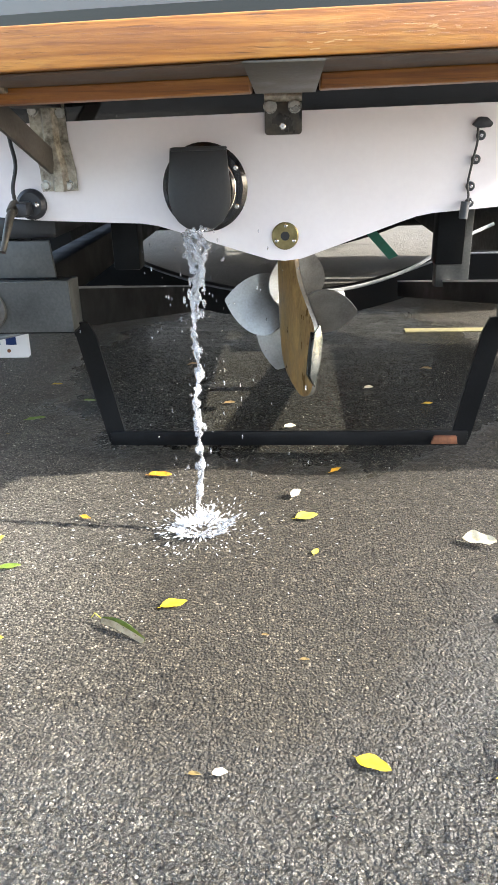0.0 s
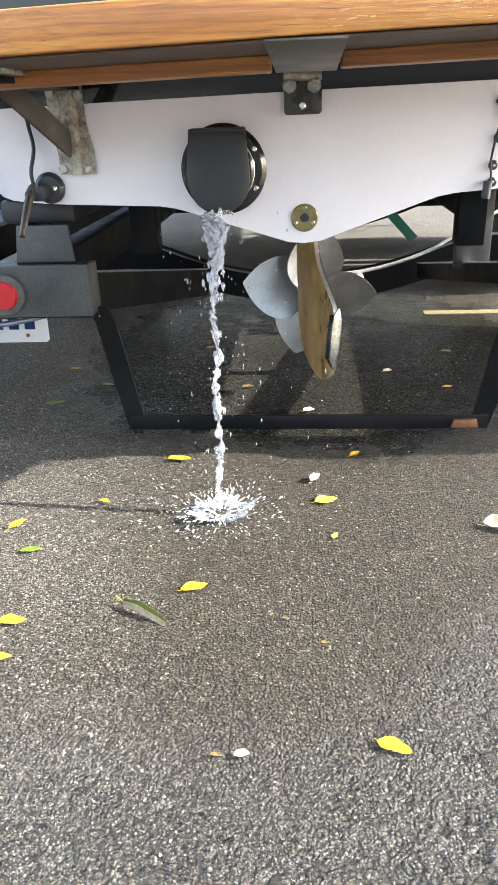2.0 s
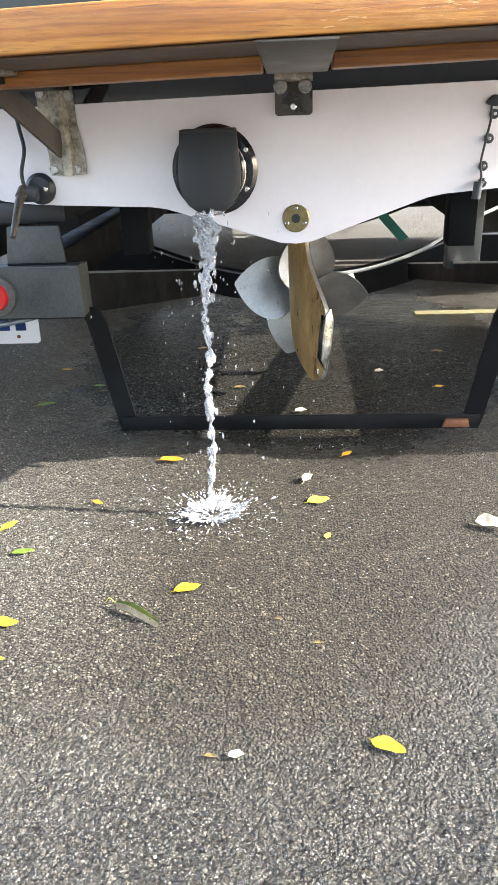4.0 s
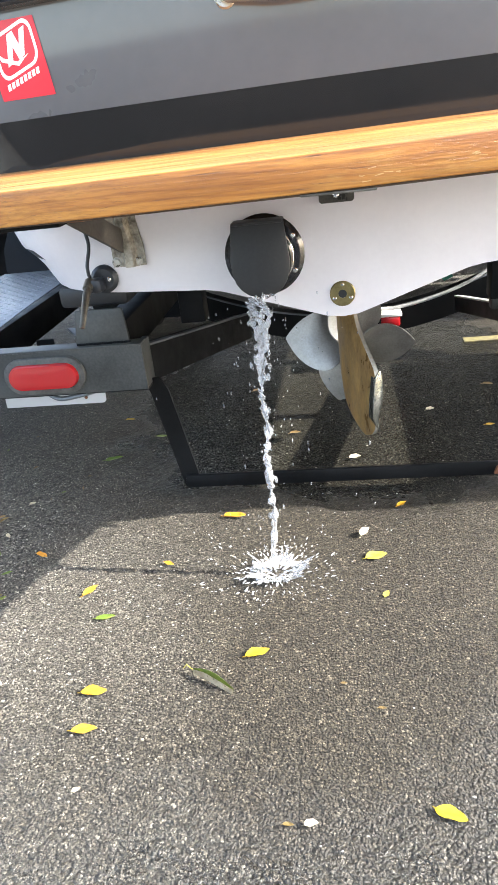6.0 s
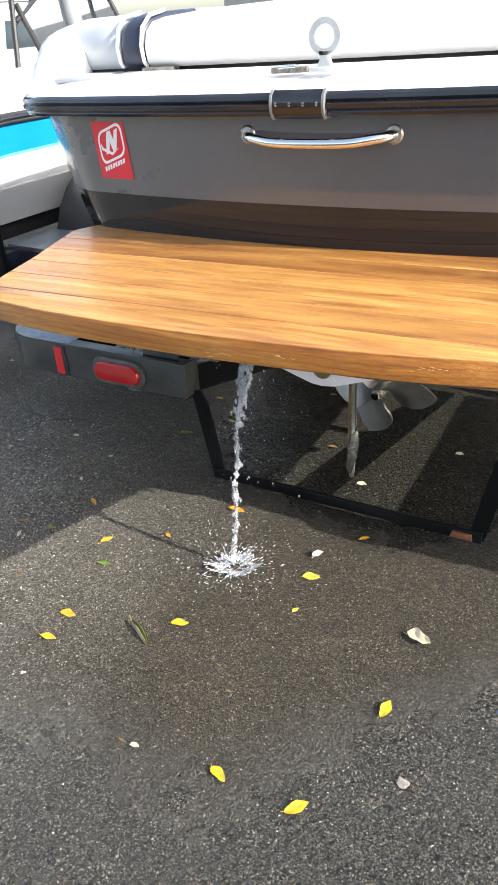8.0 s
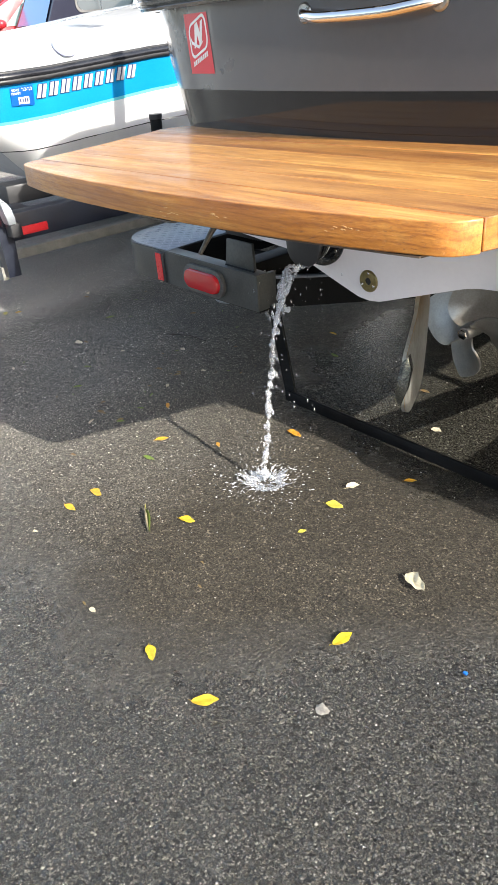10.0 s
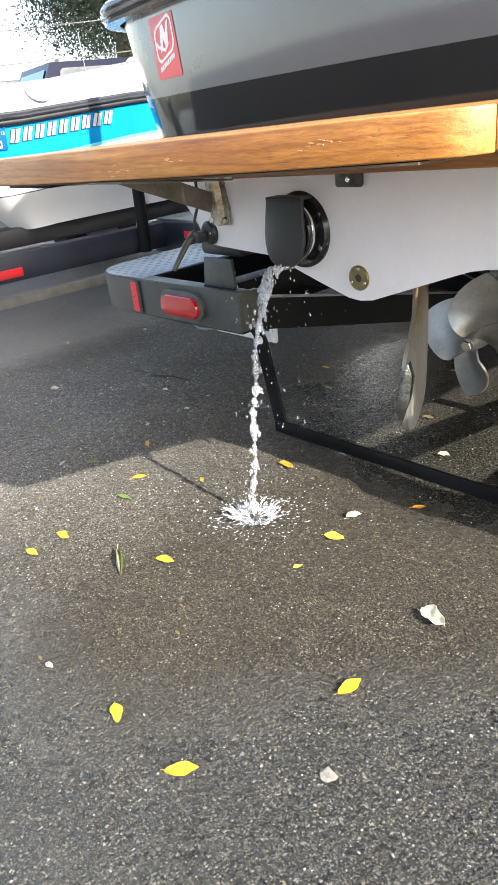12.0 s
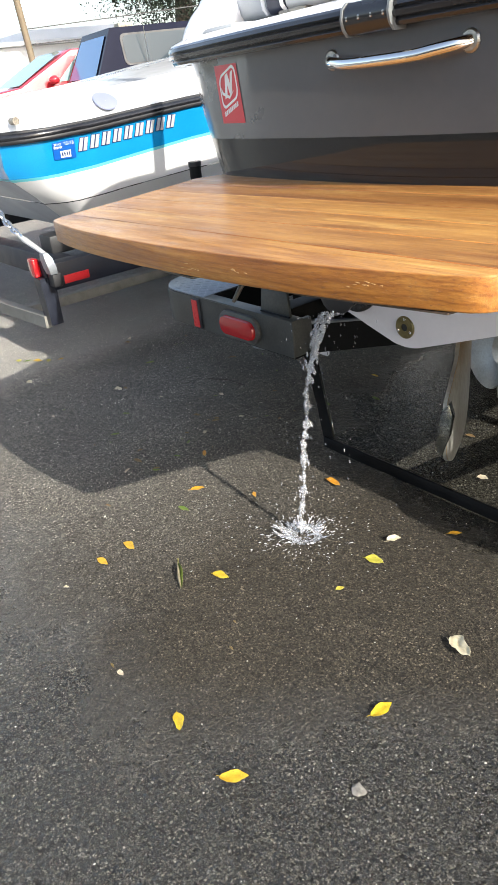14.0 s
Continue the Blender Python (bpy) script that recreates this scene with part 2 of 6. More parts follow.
    crk = ramp(m, crack, [(0.62, grey(0.0)), (0.69, grey(0.45))])
    col = mixc(m, crk, col, (0.05, 0.018, 0.008))
    ln(m, col, b.inputs["Base Color"])
    ln(m, ramp(m, wear, [(0.3, grey(0.30)), (0.6, grey(0.55))]), b.inputs["Roughness"])
    h = math_node(m, "SUBTRACT", math_node(m, "ADD", fibre, math_node(m, "MULTIPLY", streak, 0.8)), math_node(m, "MULTIPLY", crk, 2.0))
    ln(m, bump(m, h, 0.6, 0.0014), b.inputs["Normal"])
    return m


def leaf_material(name, c1, c2):
    m = mat(name, c1, 0.45)
    v = coords(m)
    info = m.node_tree.nodes.new("ShaderNodeObjectInfo")
    n = noise_tex(m, v, 60.0, 4)
    col = ramp(m, n, [(0.35, c1), (0.68, c2)])
    spots = ramp(m, noise_tex(m, v, 190.0, 2), [(0.66, grey(0)), (0.74, grey(0.8))])
    col = mixc(m, spots, col, (0.10, 0.05, 0.02))
    veins = ramp(m, noise_tex(m, coords(m, (40, 260, 40)), 3.0, 3), [(0.48, grey(0.0)), (0.70, grey(0.35))])
    col = mixc(m, veins, col, mixc(m, 1.0, col, (0.62, 0.55, 0.45), "MULTIPLY"))
    hsv = nd(m, "ShaderNodeHueSaturation")
    ln(m, math_node(m, "ADD", 0.487, math_node(m, "MULTIPLY", info.outputs["Random"], 0.026)), hsv.inputs["Hue"])
    ln(m, col, hsv.inputs["Color"])
    ln(m, hsv.outputs[0], bsdf(m).inputs["Base Color"])
    ln(m, bump(m, n, 0.12, 0.001), bsdf(m).inputs["Normal"])
    return m


def clear_material(name, color=(1, 1, 1), rough=0.0, ior=1.33):
    m = mat(name, color, rough)
    b = bsdf(m)
    b.inputs["Transmission Weight"].default_value = 1.0
    b.inputs["IOR"].default_value = ior
    return m


ASPHALT = asphalt_material()
TEAK = teak_material()
GEL_GREY = varied("charcoal_gelcoat", (0.060, 0.061, 0.067), (0.074, 0.074, 0.079), (0.25, 0.35), 3.0, 0, 1.0, 0, fine=40)
GEL_BLACK = varied("black_gelcoat", (0.006, 0.006, 0.0065), (0.010, 0.0095, 0.0095), (0.04, 0.08), 4.0, 0, 0.0, 0, fine=60)
bsdf(GEL_GREY).inputs["Coat IOR"].default_value = 1.6
bsdf(GEL_GREY).inputs["Coat Roughness"].default_value = 0.06
bsdf(GEL_BLACK).inputs["Specular IOR Level"].default_value = 0.5
GEL_WHITE = varied("white_bottom_gelcoat", (0.74, 0.695, 0.705), (0.79, 0.75, 0.755), (0.28, 0.40), 5.0, 0, 0.1, 0.05, 0.0004, fine=90)
DECK_WHITE = varied("white_deck_gelcoat", (0.78, 0.77, 0.77), (0.84, 0.83, 0.83), (0.2, 0.32), 6.0, 0, 0.4, 0)
RUBBER = varied("black_rubber", (0.012, 0.012, 0.013), (0.024, 0.024, 0.025), (0.42, 0.6), 14.0)
DUSTY_RUBBER = varied("dusty_rubber", (0.045, 0.045, 0.042), (0.12, 0.12, 0.11), (0.6, 0.8), 30.0)
RAIL_BLACK = varied("black_vinyl_rail", (0.010, 0.010, 0.012), (0.018, 0.019, 0.022), (0.16, 0.28), 10.0, 0, 0.3, 0.05)
PLASTIC = varied("black_plastic", (0.018, 0.020, 0.024), (0.035, 0.038, 0.045), (0.3, 0.5), 30.0)
TRAILER = varied("black_trailer_paint", (0.004, 0.0045, 0.005), (0.009, 0.0095, 0.010), (0.38, 0.6), 9.0, 0, 0.0, 0.2)
bsdf(TRAILER).inputs["Specular IOR Level"].default_value = 0.15
TAIL = varied("satin_black_panel_paint", (0.020, 0.023, 0.023), (0.072, 0.075, 0.070), (0.35, 0.6), 7.0, 0, 0.1, 0.2)
PLATE = varied("galvanised_tread_plate", (0.20, 0.22, 0.24), (0.34, 0.36, 0.38), (0.32, 0.5), 12.0, 0.75)
STEEL = varied("stained_bracket_steel", (0.10, 0.083, 0.060), (0.50, 0.46, 0.38), (0.34, 0.6), 48.0, 0.55, 0, 0.4)
STRUT_STEEL = varied("dull_brown_steel", (0.085, 0.074, 0.060), (0.17, 0.155, 0.13), (0.4, 0.6), 22.0, 0.6, 0, 0.2)
BOLT_STEEL = varied("weathered_stainless", (0.30, 0.28, 0.24), (0.55, 0.54, 0.50), (0.22, 0.45), 60.0, 1.0)
CHROME = mat("polished_stainless", (0.80, 0.80, 0.79), 0.08, 1.0)
SATIN_STEEL = varied("satin_stainless", (0.60, 0.60, 0.59), (0.70, 0.70, 0.69), (0.36, 0.48), 40.0, 0.55)
CHROME_WORN = varied("scratched_bright_steel", (0.14, 0.17, 0.17), (0.46, 0.48, 0.46), (0.05, 0.16), 40.0, 1.0, 0, 0.5)
PROP = varied("satin_propeller_alloy", (0.30, 0.285, 0.255), (0.48, 0.46, 0.42), (0.28, 0.44), 16.0, 0.7, 0, 0.12)
# bronze again, with the sunlit side's silvery sheen put into the colour
BRONZE_LIT = varied("sunlit_bronze_face", (0.20, 0.19, 0.155), (0.46, 0.46, 0.42), (0.28, 0.45), 24.0, 0.6, 0, 0.2, 0.001, (1, 1, 0.3))


def brown_upper(m):
    """Browner toward the upper part of the blade."""
    base = bsdf(m).inputs["Base Color"]
    old = base.links[0].from_socket
    sep = m.node_tree.nodes.new("ShaderNodeSeparateXYZ")
    v = coords(m)
    ln(m, v, sep.inputs[0])
    h = math_node(m, "ADD", sep.outputs[2], math_node(m, "MULTIPLY", math_node(m, "SUBTRACT", noise_tex(m, v, 30.0), 0.5), 0.12))
    ln(m, mixc(m, ramp(m, h, [(0.34, grey(0.0)), (0.47, grey(0.8))]), old, (0.26, 0.165, 0.075)), base)


brown_upper(BRONZE_LIT)
# dark colour standing in for shade under the white hull
BOTTOM_SHADE = varied("shaded_bottom", (0.012, 0.012, 0.013), (0.022, 0.022, 0.023), (0.5, 0.7), 6.0)
GLOSS_BLACK = varied("glossy_black_plastic", (0.008, 0.009, 0.011), (0.014, 0.015, 0.018), (0.12, 0.25), 30.0, 0, 0.3, 0.05)
BRONZE = varied("tarnished_bronze", (0.20, 0.110, 0.038), (0.50, 0.315, 0.12), (0.26, 0.48), 34.0, 0.35, 0, 0.4, 0.001, (1, 1, 0.4))
BRASS = varied("dull_brass", (0.16, 0.13, 0.055), (0.27, 0.22, 0.10), (0.3, 0.45), 60.0, 0.8)
RED_LENS = mat("red_lamp_lens", (0.42, 0.010, 0.014), 0.12, 0, 0.6)
RED_TAPE = varied("red_reflector_tape", (0.55, 0.018, 0.022), (0.68, 0.03, 0.035), (0.25, 0.4), 200.0)
RED_VINYL = mat("red_sticker_vinyl", (0.62, 0.010, 0.028), 0.3, 0, 0.3)
WHITE_VINYL = mat("white_sticker_vinyl", (0.80, 0.79, 0.78), 0.35)
SEAT_WHITE = varied("white_seat_vinyl", (0.76, 0.75, 0.74), (0.82, 0.81, 0.80), (0.4, 0.5), 8.0, 0, 0, 0.2, 0.0006, fine=300)
SEAT_GREY = varied("silver_seat_vinyl", (0.42, 0.44, 0.45), (0.52, 0.53, 0.54), (0.35, 0.45), 8.0, 0, 0, 0.2, 0.0006, fine=300)
SEAT_NAVY = varied("navy_seat_vinyl", (0.018, 0.022, 0.040), (0.028, 0.032, 0.055), (0.35, 0.45), 8.0, 0, 0, 0.2, 0.0006, fine=300)
NB_WHITE = varied("white_boat_gelcoat", (0.76, 0.76, 0.75), (0.82, 0.82, 0.81), (0.15, 0.25), 3.0, 0, 0.4, 0)
NB_BLUE = varied("bright_blue_gelcoat", (0.005, 0.20, 0.46), (0.010, 0.26, 0.56), (0.15, 0.25), 2.0, 0, 0.4, 0)
PERMIT_BLUE = mat("permit_blue", (0.006, 0.085, 0.36), 0.3)
NB_CYAN = mat("pale_cyan_pinstripe", (0.12, 0.55, 0.62), 0.3)
SILVER_INK = mat("silver_decal", (0.55, 0.55, 0.56), 0.3, 0.3)
NAVY_INK = mat("navy_decal", (0.01, 0.03, 0.12), 0.4)
GREEN = varied("green_webbing", (0.012, 0.11, 0.075), (0.02, 0.16, 0.11), (0.5, 0.7), 60.0)
RUST = varied("rusty_iron", (0.10, 0.035, 0.014), (0.22, 0.085, 0.035), (0.6, 0.8), 45.0)
TYRE = varied("tyre_rubber", (0.014, 0.014, 0.014), (0.03, 0.03, 0.03), (0.6, 0.8), 40.0)
YELLOW_PAINT = varied("worn_yellow_road_paint", (0.22, 0.19, 0.07), (0.12, 0.11, 0.07), (0.6, 0.75), 40.0)
LEAF_YELLOW = leaf_material("yellow_leaf", (0.42, 0.27, 0.015), (0.60, 0.42, 0.03))
LEAF_ORANGE = leaf_material("orange_leaf", (0.56, 0.27, 0.015), (0.66, 0.40, 0.04))
LEAF_LIME = leaf_material("lime_leaf", (0.34, 0.32, 0.035), (0.54, 0.48, 0.08))
LEAF_GREEN = leaf_material("green_leaf", (0.10, 0.16, 0.02), (0.20, 0.26, 0.04))
LEAF_PALE = leaf_material("pale_dry_leaf", (0.46, 0.39, 0.26), (0.68, 0.61, 0.46))
LEAF_BROWN = leaf_material("brown_leaf", (0.16, 0.10, 0.035), (0.26, 0.18, 0.07))
WATER = clear_material("falling_water", (0.95, 0.97, 1.0), 0.05)
bsdf(WATER).inputs["Transmission Weight"].default_value = 0.80
FOAM = mat("water_foam", (0.80, 0.82, 0.84), 0.25)
bsdf(FOAM).inputs["Transmission Weight"].default_value = 0.15
bsdf(FOAM).inputs["IOR"].default_value = 1.33
TWIG = varied("dark_wet_twig", (0.02, 0.015, 0.011), (0.05, 0.035, 0.022), (0.35, 0.6), 60.0)
CAR_NAVY = varied("navy_car_paint", (0.008, 0.010, 0.022), (0.012, 0.014, 0.028), (0.06, 0.10), 3.0, 0, 0.2, 0)
bsdf(CAR_NAVY).inputs["Specular IOR Level"].default_value = 0.06
bsdf(CAR_NAVY).inputs["Coat Weight"].default_value = 0.0
CAR_RED = varied("red_car_paint", (0.45, 0.02, 0.03), (0.52, 0.03, 0.04), (0.15, 0.25), 3.0, 0, 0.8, 0)
GLASS_DARK = mat("tinted_car_glass", (0.045, 0.06, 0.07), 0.04, 0, 0.0, 0.3)
# glass with the reflected sky put in as blue base colour
GLASS_BLUE = mat("sky_reflection_glass", (0.08, 0.22, 0.46), 0.10, 0, 0.0, 0.3)
BUILDING = varied("white_painted_stucco", (0.68, 0.69, 0.70), (0.76, 0.77, 0.78), (0.7, 0.85), 2.0, fine=30)
OILED_STEEL = varied("oiled_dark_steel", (0.025, 0.026, 0.028), (0.11, 0.10, 0.08), (0.22, 0.42), 26.0, 0.6)
POLE = varied("weathered_pole_timber", (0.13, 0.10, 0.065), (0.20, 0.155, 0.10), (0.7, 0.85), 6.0, stretch=(8, 8, 1))
BARK = varied("dark_bark", (0.05, 0.04, 0.03), (0.10, 0.08, 0.06), (0.7, 0.9), 8.0)
FOLIAGE = varied("dark_foliage", (0.007, 0.014, 0.007), (0.018, 0.032, 0.014), (0.6, 0.8), 3.0, bump_s=0)
UNDERSIDE = varied("dark_brown_underside", (0.050, 0.034, 0.024), (0.125, 0.080, 0.050), (0.6, 0.8), 18.0)
TOWER = varied("grey_tower_paint", (0.16, 0.17, 0.17), (0.22, 0.23, 0.23), (0.3, 0.45), 8.0)
SCAR = mat("bare_wood_scar", (0.55, 0.34, 0.14), 0.7)
PALE_EDGE = varied("pale_edge_line", (0.30, 0.31, 0.31), (0.48, 0.48, 0.47), (0.4, 0.55), 60.0)
CABLE = mat("black_cable", (0.015, 0.015, 0.016), 0.45)


# ---- building helpers ----
def thing(name, label, category, at=(0, 0, 0), group="", kind=""):
    ob = new(name)
    ob.location, ob.empty_display_size = at, 0.1
    return tagged(ob, label, category, group, kind)


def mesh_of(name, bm, material, smooth=40):
    bmesh.ops.recalc_face_normals(bm, faces=bm.faces)
    me = bpy.data.meshes.new(name)
    bm.to_mesh(me)
    bm.free()
    me.materials.append(material)
    if smooth:
        me.set_sharp_from_angle(angle=radians(smooth))
        for p in me.polygons:
            p.use_smooth = True
    return me


def part(name, bm, material, parent, label="", smooth=40):
    ob = new(name, mesh_of(name, bm, material, smooth))
    ob.parent = parent
    if parent.parent is None:
        ob.matrix_parent_inverse = Matrix.Translation(parent.location).inverted()
    return tagged(ob, label)


def solid(name, bm, material, label, category, group="", kind="", smooth=40):
    return tagged(new(name, mesh_of(name, bm, material, smooth)), label, category, group, kind)


def lean(bm):
    for v in bm.verts:
        v.co.z += ROLL * (v.co.x - XC)
    return bm


def bevelled(bm, width, seg=2, angle=30):
    edges = [e for e in bm.edges if len(e.link_faces) == 2 and e.calc_face_angle(0) > radians(angle)]
    if edges and width:
        bmesh.ops.bevel(bm, geom=edges, offset=width, segments=seg, profile=0.5, affect="EDGES", clamp_overlap=True)
    return bm


def box(x0, x1, y0, y1, z0, z1, bev=0.0, bm=None, seg=2):
    fresh = bmesh.new()
    bmesh.ops.create_cube(fresh, size=1)
    for v in fresh.verts:
        v.co = ((x0 + x1) / 2 + v.co.x * (x1 - x0), (y0 + y1) / 2 + v.co.y * (y1 - y0), (z0 + z1) / 2 + v.co.z * (z1 - z0))
    bevelled(fresh, bev, seg)
    return join(bm, fresh)


def join(bm, other):
    if bm is None:
        return other
    me = bpy.data.meshes.new("tmp")
    other.to_mesh(me)
    other.free()
    bm.from_mesh(me)
    bpy.data.meshes.remove(me)
    return bm


def moved(bm, m):
    bm.transform(m)
    return bm


def loft(rings, closed=True, caps=True, bm=None):
    bm = bm or bmesh.new()
    vs = [[bm.verts.new(p) for p in r] for r in rings]
    n = len(rings[0])
    for a, b in zip(vs, vs[1:]):
        for i in range(n if closed else n - 1):
            j = (i + 1) % n
            bm.faces.new((a[i], a[j], b[j], b[i]))
    if caps and closed:
        bm.faces.new(vs[0][::-1])
        bm.faces.new(vs[-1])
    return bm


def tube(points, r, seg=10, bm=None, caps=True):
    """A round bar along points; r is one radius or one for each point."""
    pts = [Vector(p) for p in points]
    radii = r if isinstance(r, (list, tuple)) else [r] * len(pts)
    rings, up = [], None
    for i, p in enumerate(pts):
        d = (pts[min(i + 1, len(pts) - 1)] - pts[max(i - 1, 0)]).normalized()
        if up is None:
            up = d.orthogonal().normalized()
        up = (up - d * up.dot(d)).normalized()
        side = d.cross(up)
        rings.append([p + (up * math.cos(k * math.tau / seg) + side * math.sin(k * math.tau / seg)) * radii[i] for k in range(seg)])
    return loft(rings, True, caps, bm)


def curve_points(pts, steps=8):
    """A smooth line through pts."""
    pts = [Vector(p) for p in pts]
    out = []
    for i in range(len(pts) - 1):
        p0, p1, p2, p3 = pts[max(i - 1, 0)], pts[i], pts[i + 1], pts[min(i + 2, len(pts) - 1)]
        for k in range(steps):
            t = k / steps
            out.append(0.5 * ((2 * p1) + (p2 - p0) * t + (2 * p0 - 5 * p1 + 4 * p2 - p3) * t * t + (3 * p1 - p0 - 3 * p2 + p3) * t ** 3))
    return out + [pts[-1]]


def prism(outline, place, depth, bev=0.0, bm=None, seg=2):
    """A flat outline (u, v), put in space by place(u, v, d) for d = 0 and depth."""
    fresh = bmesh.new()
    a = [fresh.verts.new(place(u, v, 0.0)) for u, v in outline]
    b = [fresh.verts.new(place(u, v, depth)) for u, v in outline]
    fresh.faces.new(a)
    fresh.faces.new(b[::-1])
    for i in range(len(a)):
        j = (i + 1) % len(a)
        fresh.faces.new((a[i], b[i], b[j], a[j]))
    bmesh.ops.recalc_face_normals(fresh, faces=fresh.faces)
    bevelled(fresh, bev, seg)
    return join(bm, fresh)


def disc(center, axis, r, thick, seg=28, bev=0.0, bm=None, hole=0.0):
    """A short cylinder from center along axis, or a ring."""
    c, d = Vector(center), Vector(axis).normalized()
    up = d.orthogonal().normalized()
    side = d.cross(up)

    def at(rad, k, h):
        a = k * math.tau / seg
        return c + (up * math.cos(a) + side * math.sin(a)) * rad + d * h
    if hole:
        prof = [(hole, 0), (r, 0), (r, thick - bev), (r - bev, thick), (hole, thick)]
        fresh = loft([[at(rad, k, h) for k in range(seg)] for rad, h in prof + prof[:1]], True, False)
        bmesh.ops.remove_doubles(fresh, verts=fresh.verts, dist=1e-6)
    else:
        prof = [(r, 0), (r, thick - bev), (r - bev, thick)] if bev else [(r, 0), (r, thick)]
        fresh = loft([[at(rad, k, h) for k in range(seg)] for rad, h in prof])
    return join(bm, fresh)


def arc(cx, cy, r, a0, a1, n):
    return [(cx + r * math.cos(radians(a0 + (a1 - a0) * i / n)), cy + r * math.sin(radians(a0 + (a1 - a0) * i / n))) for i in range(n + 1)]


def xz(y):
    """Places an outline given in (x, z) in the plane y, with its depth going back."""
    return lambda u, v, d: (u, y + d, v)


def xy(z):
    return lambda u, v, d: (u, v, z + d)


# ---- ground ----
def build_ground():
    """One sheet, finely broken up where the camera passes near."""
    fx, fy = np.arange(-2.3, 1.3, 0.0055), np.arange(0.02, 2.7, 0.0055)
    far = np.array([0.05, 0.15, 0.35, 0.7, 1.3, 2.5, 5, 9, 16, 30, 60, 120, 250, 500, 1000, 2000, 4000.0])
    xs = np.concatenate([fx[0] - far[::-1], fx, fx[-1] + far])
    ys = np.concatenate([fy[0] - far[::-1], fy, fy[-1] + far])
    gx, gy = np.meshgrid(xs, ys)
    rng = np.random.default_rng(3)
    rough = rng.normal(0, 1, gx.shape)
    smooth = (rough + np.roll(rough, 1, 0) + np.roll(rough, 1, 1) + np.roll(rough, (1, 1), (0, 1))) / 2
    z = 0.0002 * rough + 0.0005 * smooth
    z += 0.0015 * np.sin(gx * 7.1 + np.sin(gy * 5.3)) * np.sin(gy * 6.3 + 1.3 * np.sin(gx * 3.7))
    # the relief dies away toward the borders of the fine part
    fade = np.clip((gx - fx[3]) / 1.0, 0, 1) * np.clip((fx[-4] - gx) / 0.2, 0, 1) * np.clip((gy - fy[3]) / 0.1, 0, 1) * np.clip((fy[-4] - gy) / 1.0, 0, 1)
    z = z * fade
    co = np.stack([gx, gy, z], -1).reshape(-1, 3)
    ny, nx = gx.shape
    i = (np.arange(ny - 1)[:, None] * nx + np.arange(nx - 1)[None, :]).reshape(-1)
    quads = np.stack([i, i + 1, i + nx + 1, i + nx], -1)
    me = bpy.data.meshes.new("ground")
    me.vertices.add(len(co))
    me.vertices.foreach_set("co", co.ravel())
    me.loops.add(quads.size)
    me.loops.foreach_set("vertex_index", quads.ravel())
    me.polygons.add(len(quads))
    me.polygons.foreach_set("loop_start", np.arange(len(quads)) * 4)
    me.polygons.foreach_set("use_smooth", np.ones(len(quads), bool))
    me.update()
    me.validate()
    me.materials.append(ASPHALT)
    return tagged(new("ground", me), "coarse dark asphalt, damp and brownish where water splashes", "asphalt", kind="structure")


build_ground()


# ---- the boat ----
def half_width(z):
    return float(np.interp(z, [0.45, 0.56, 0.60, 0.72, 0.84, 0.96, 1.09, 1.2], [0.66, 0.70, 0.735, 0.76, 0.815, 0.87, 0.912, 0.93]))


def keel_z(dx):
    return float(np.interp(abs(dx), [0, 0.03, 0.235, 0.262, 0.60, 0.70, 0.78], [0.476, 0.479, 0.546, 0.553, 0.570, 0.585, 0.62]))


def transom_y(dx, z):
    return 1.4867 + 0.13 * dx * dx + (0.80 - z) * (0.045 if z < 0.80 else 0.012)


def stern_plan(z, r=0.24, off=0.0):
    """The boat's outline at height z as (dx, y), from the port bow round the stern to the starboard bow."""
    w = half_width(z) + off
    flat = w - r
    y0 = transom_y(flat, z)
    right = [(dx, transom_y(dx, z) - off) for dx in np.linspace(0, flat, 15)]
    right += [(flat + r * math.sin(a), y0 - off + r * 0.95 * (1 - math.cos(a))) for a in np.linspace(0.12, math.pi / 2, 8)]
    for y, k in ((2.2, 1.03), (3.0, 1.10), (4.0, 1.14), (5.0, 1.02), (5.8, 0.70), (6.3, 0.30)):
        right.append((w * k, y))
    return [(-dx, y) for dx, y in right[:0:-1]] + right


def hull_band(z0, z1, rows, follow_keel=False):
    bm = bmesh.new()
    grid = []
    for i in range(rows + 1):
        ring = []
        t = i / rows
        zc = z0 + (z1 - z0) * t
        plan = stern_plan(zc)
        for dx, y in plan:
            z = zc
            if follow_keel:
                k = keel_z(dx) + max(0.0, y - 3.5) * 0.05
                z = k + (z1 - k) * t
            ring.append((XC + dx, y, z))
        grid.append(ring)
    loft(grid, False, False, bm)
    if follow_keel:
        # the bottom, closed from side to side, and the top
        low = grid[0]
        n = len(low)
        fwd = [bm.verts.new((XC + (p[0] - XC) * 0.9, 6.2, p[2] + 0.25)) for p in low]
        base = [bm.verts.new(p) for p in low]
        for i in range(6, n - 7):
            bm.faces.new((base[i], base[i + 1], fwd[i + 1], fwd[i]))
        bmesh.ops.remove_doubles(bm, verts=bm.verts, dist=1e-5)
    return lean(bm)


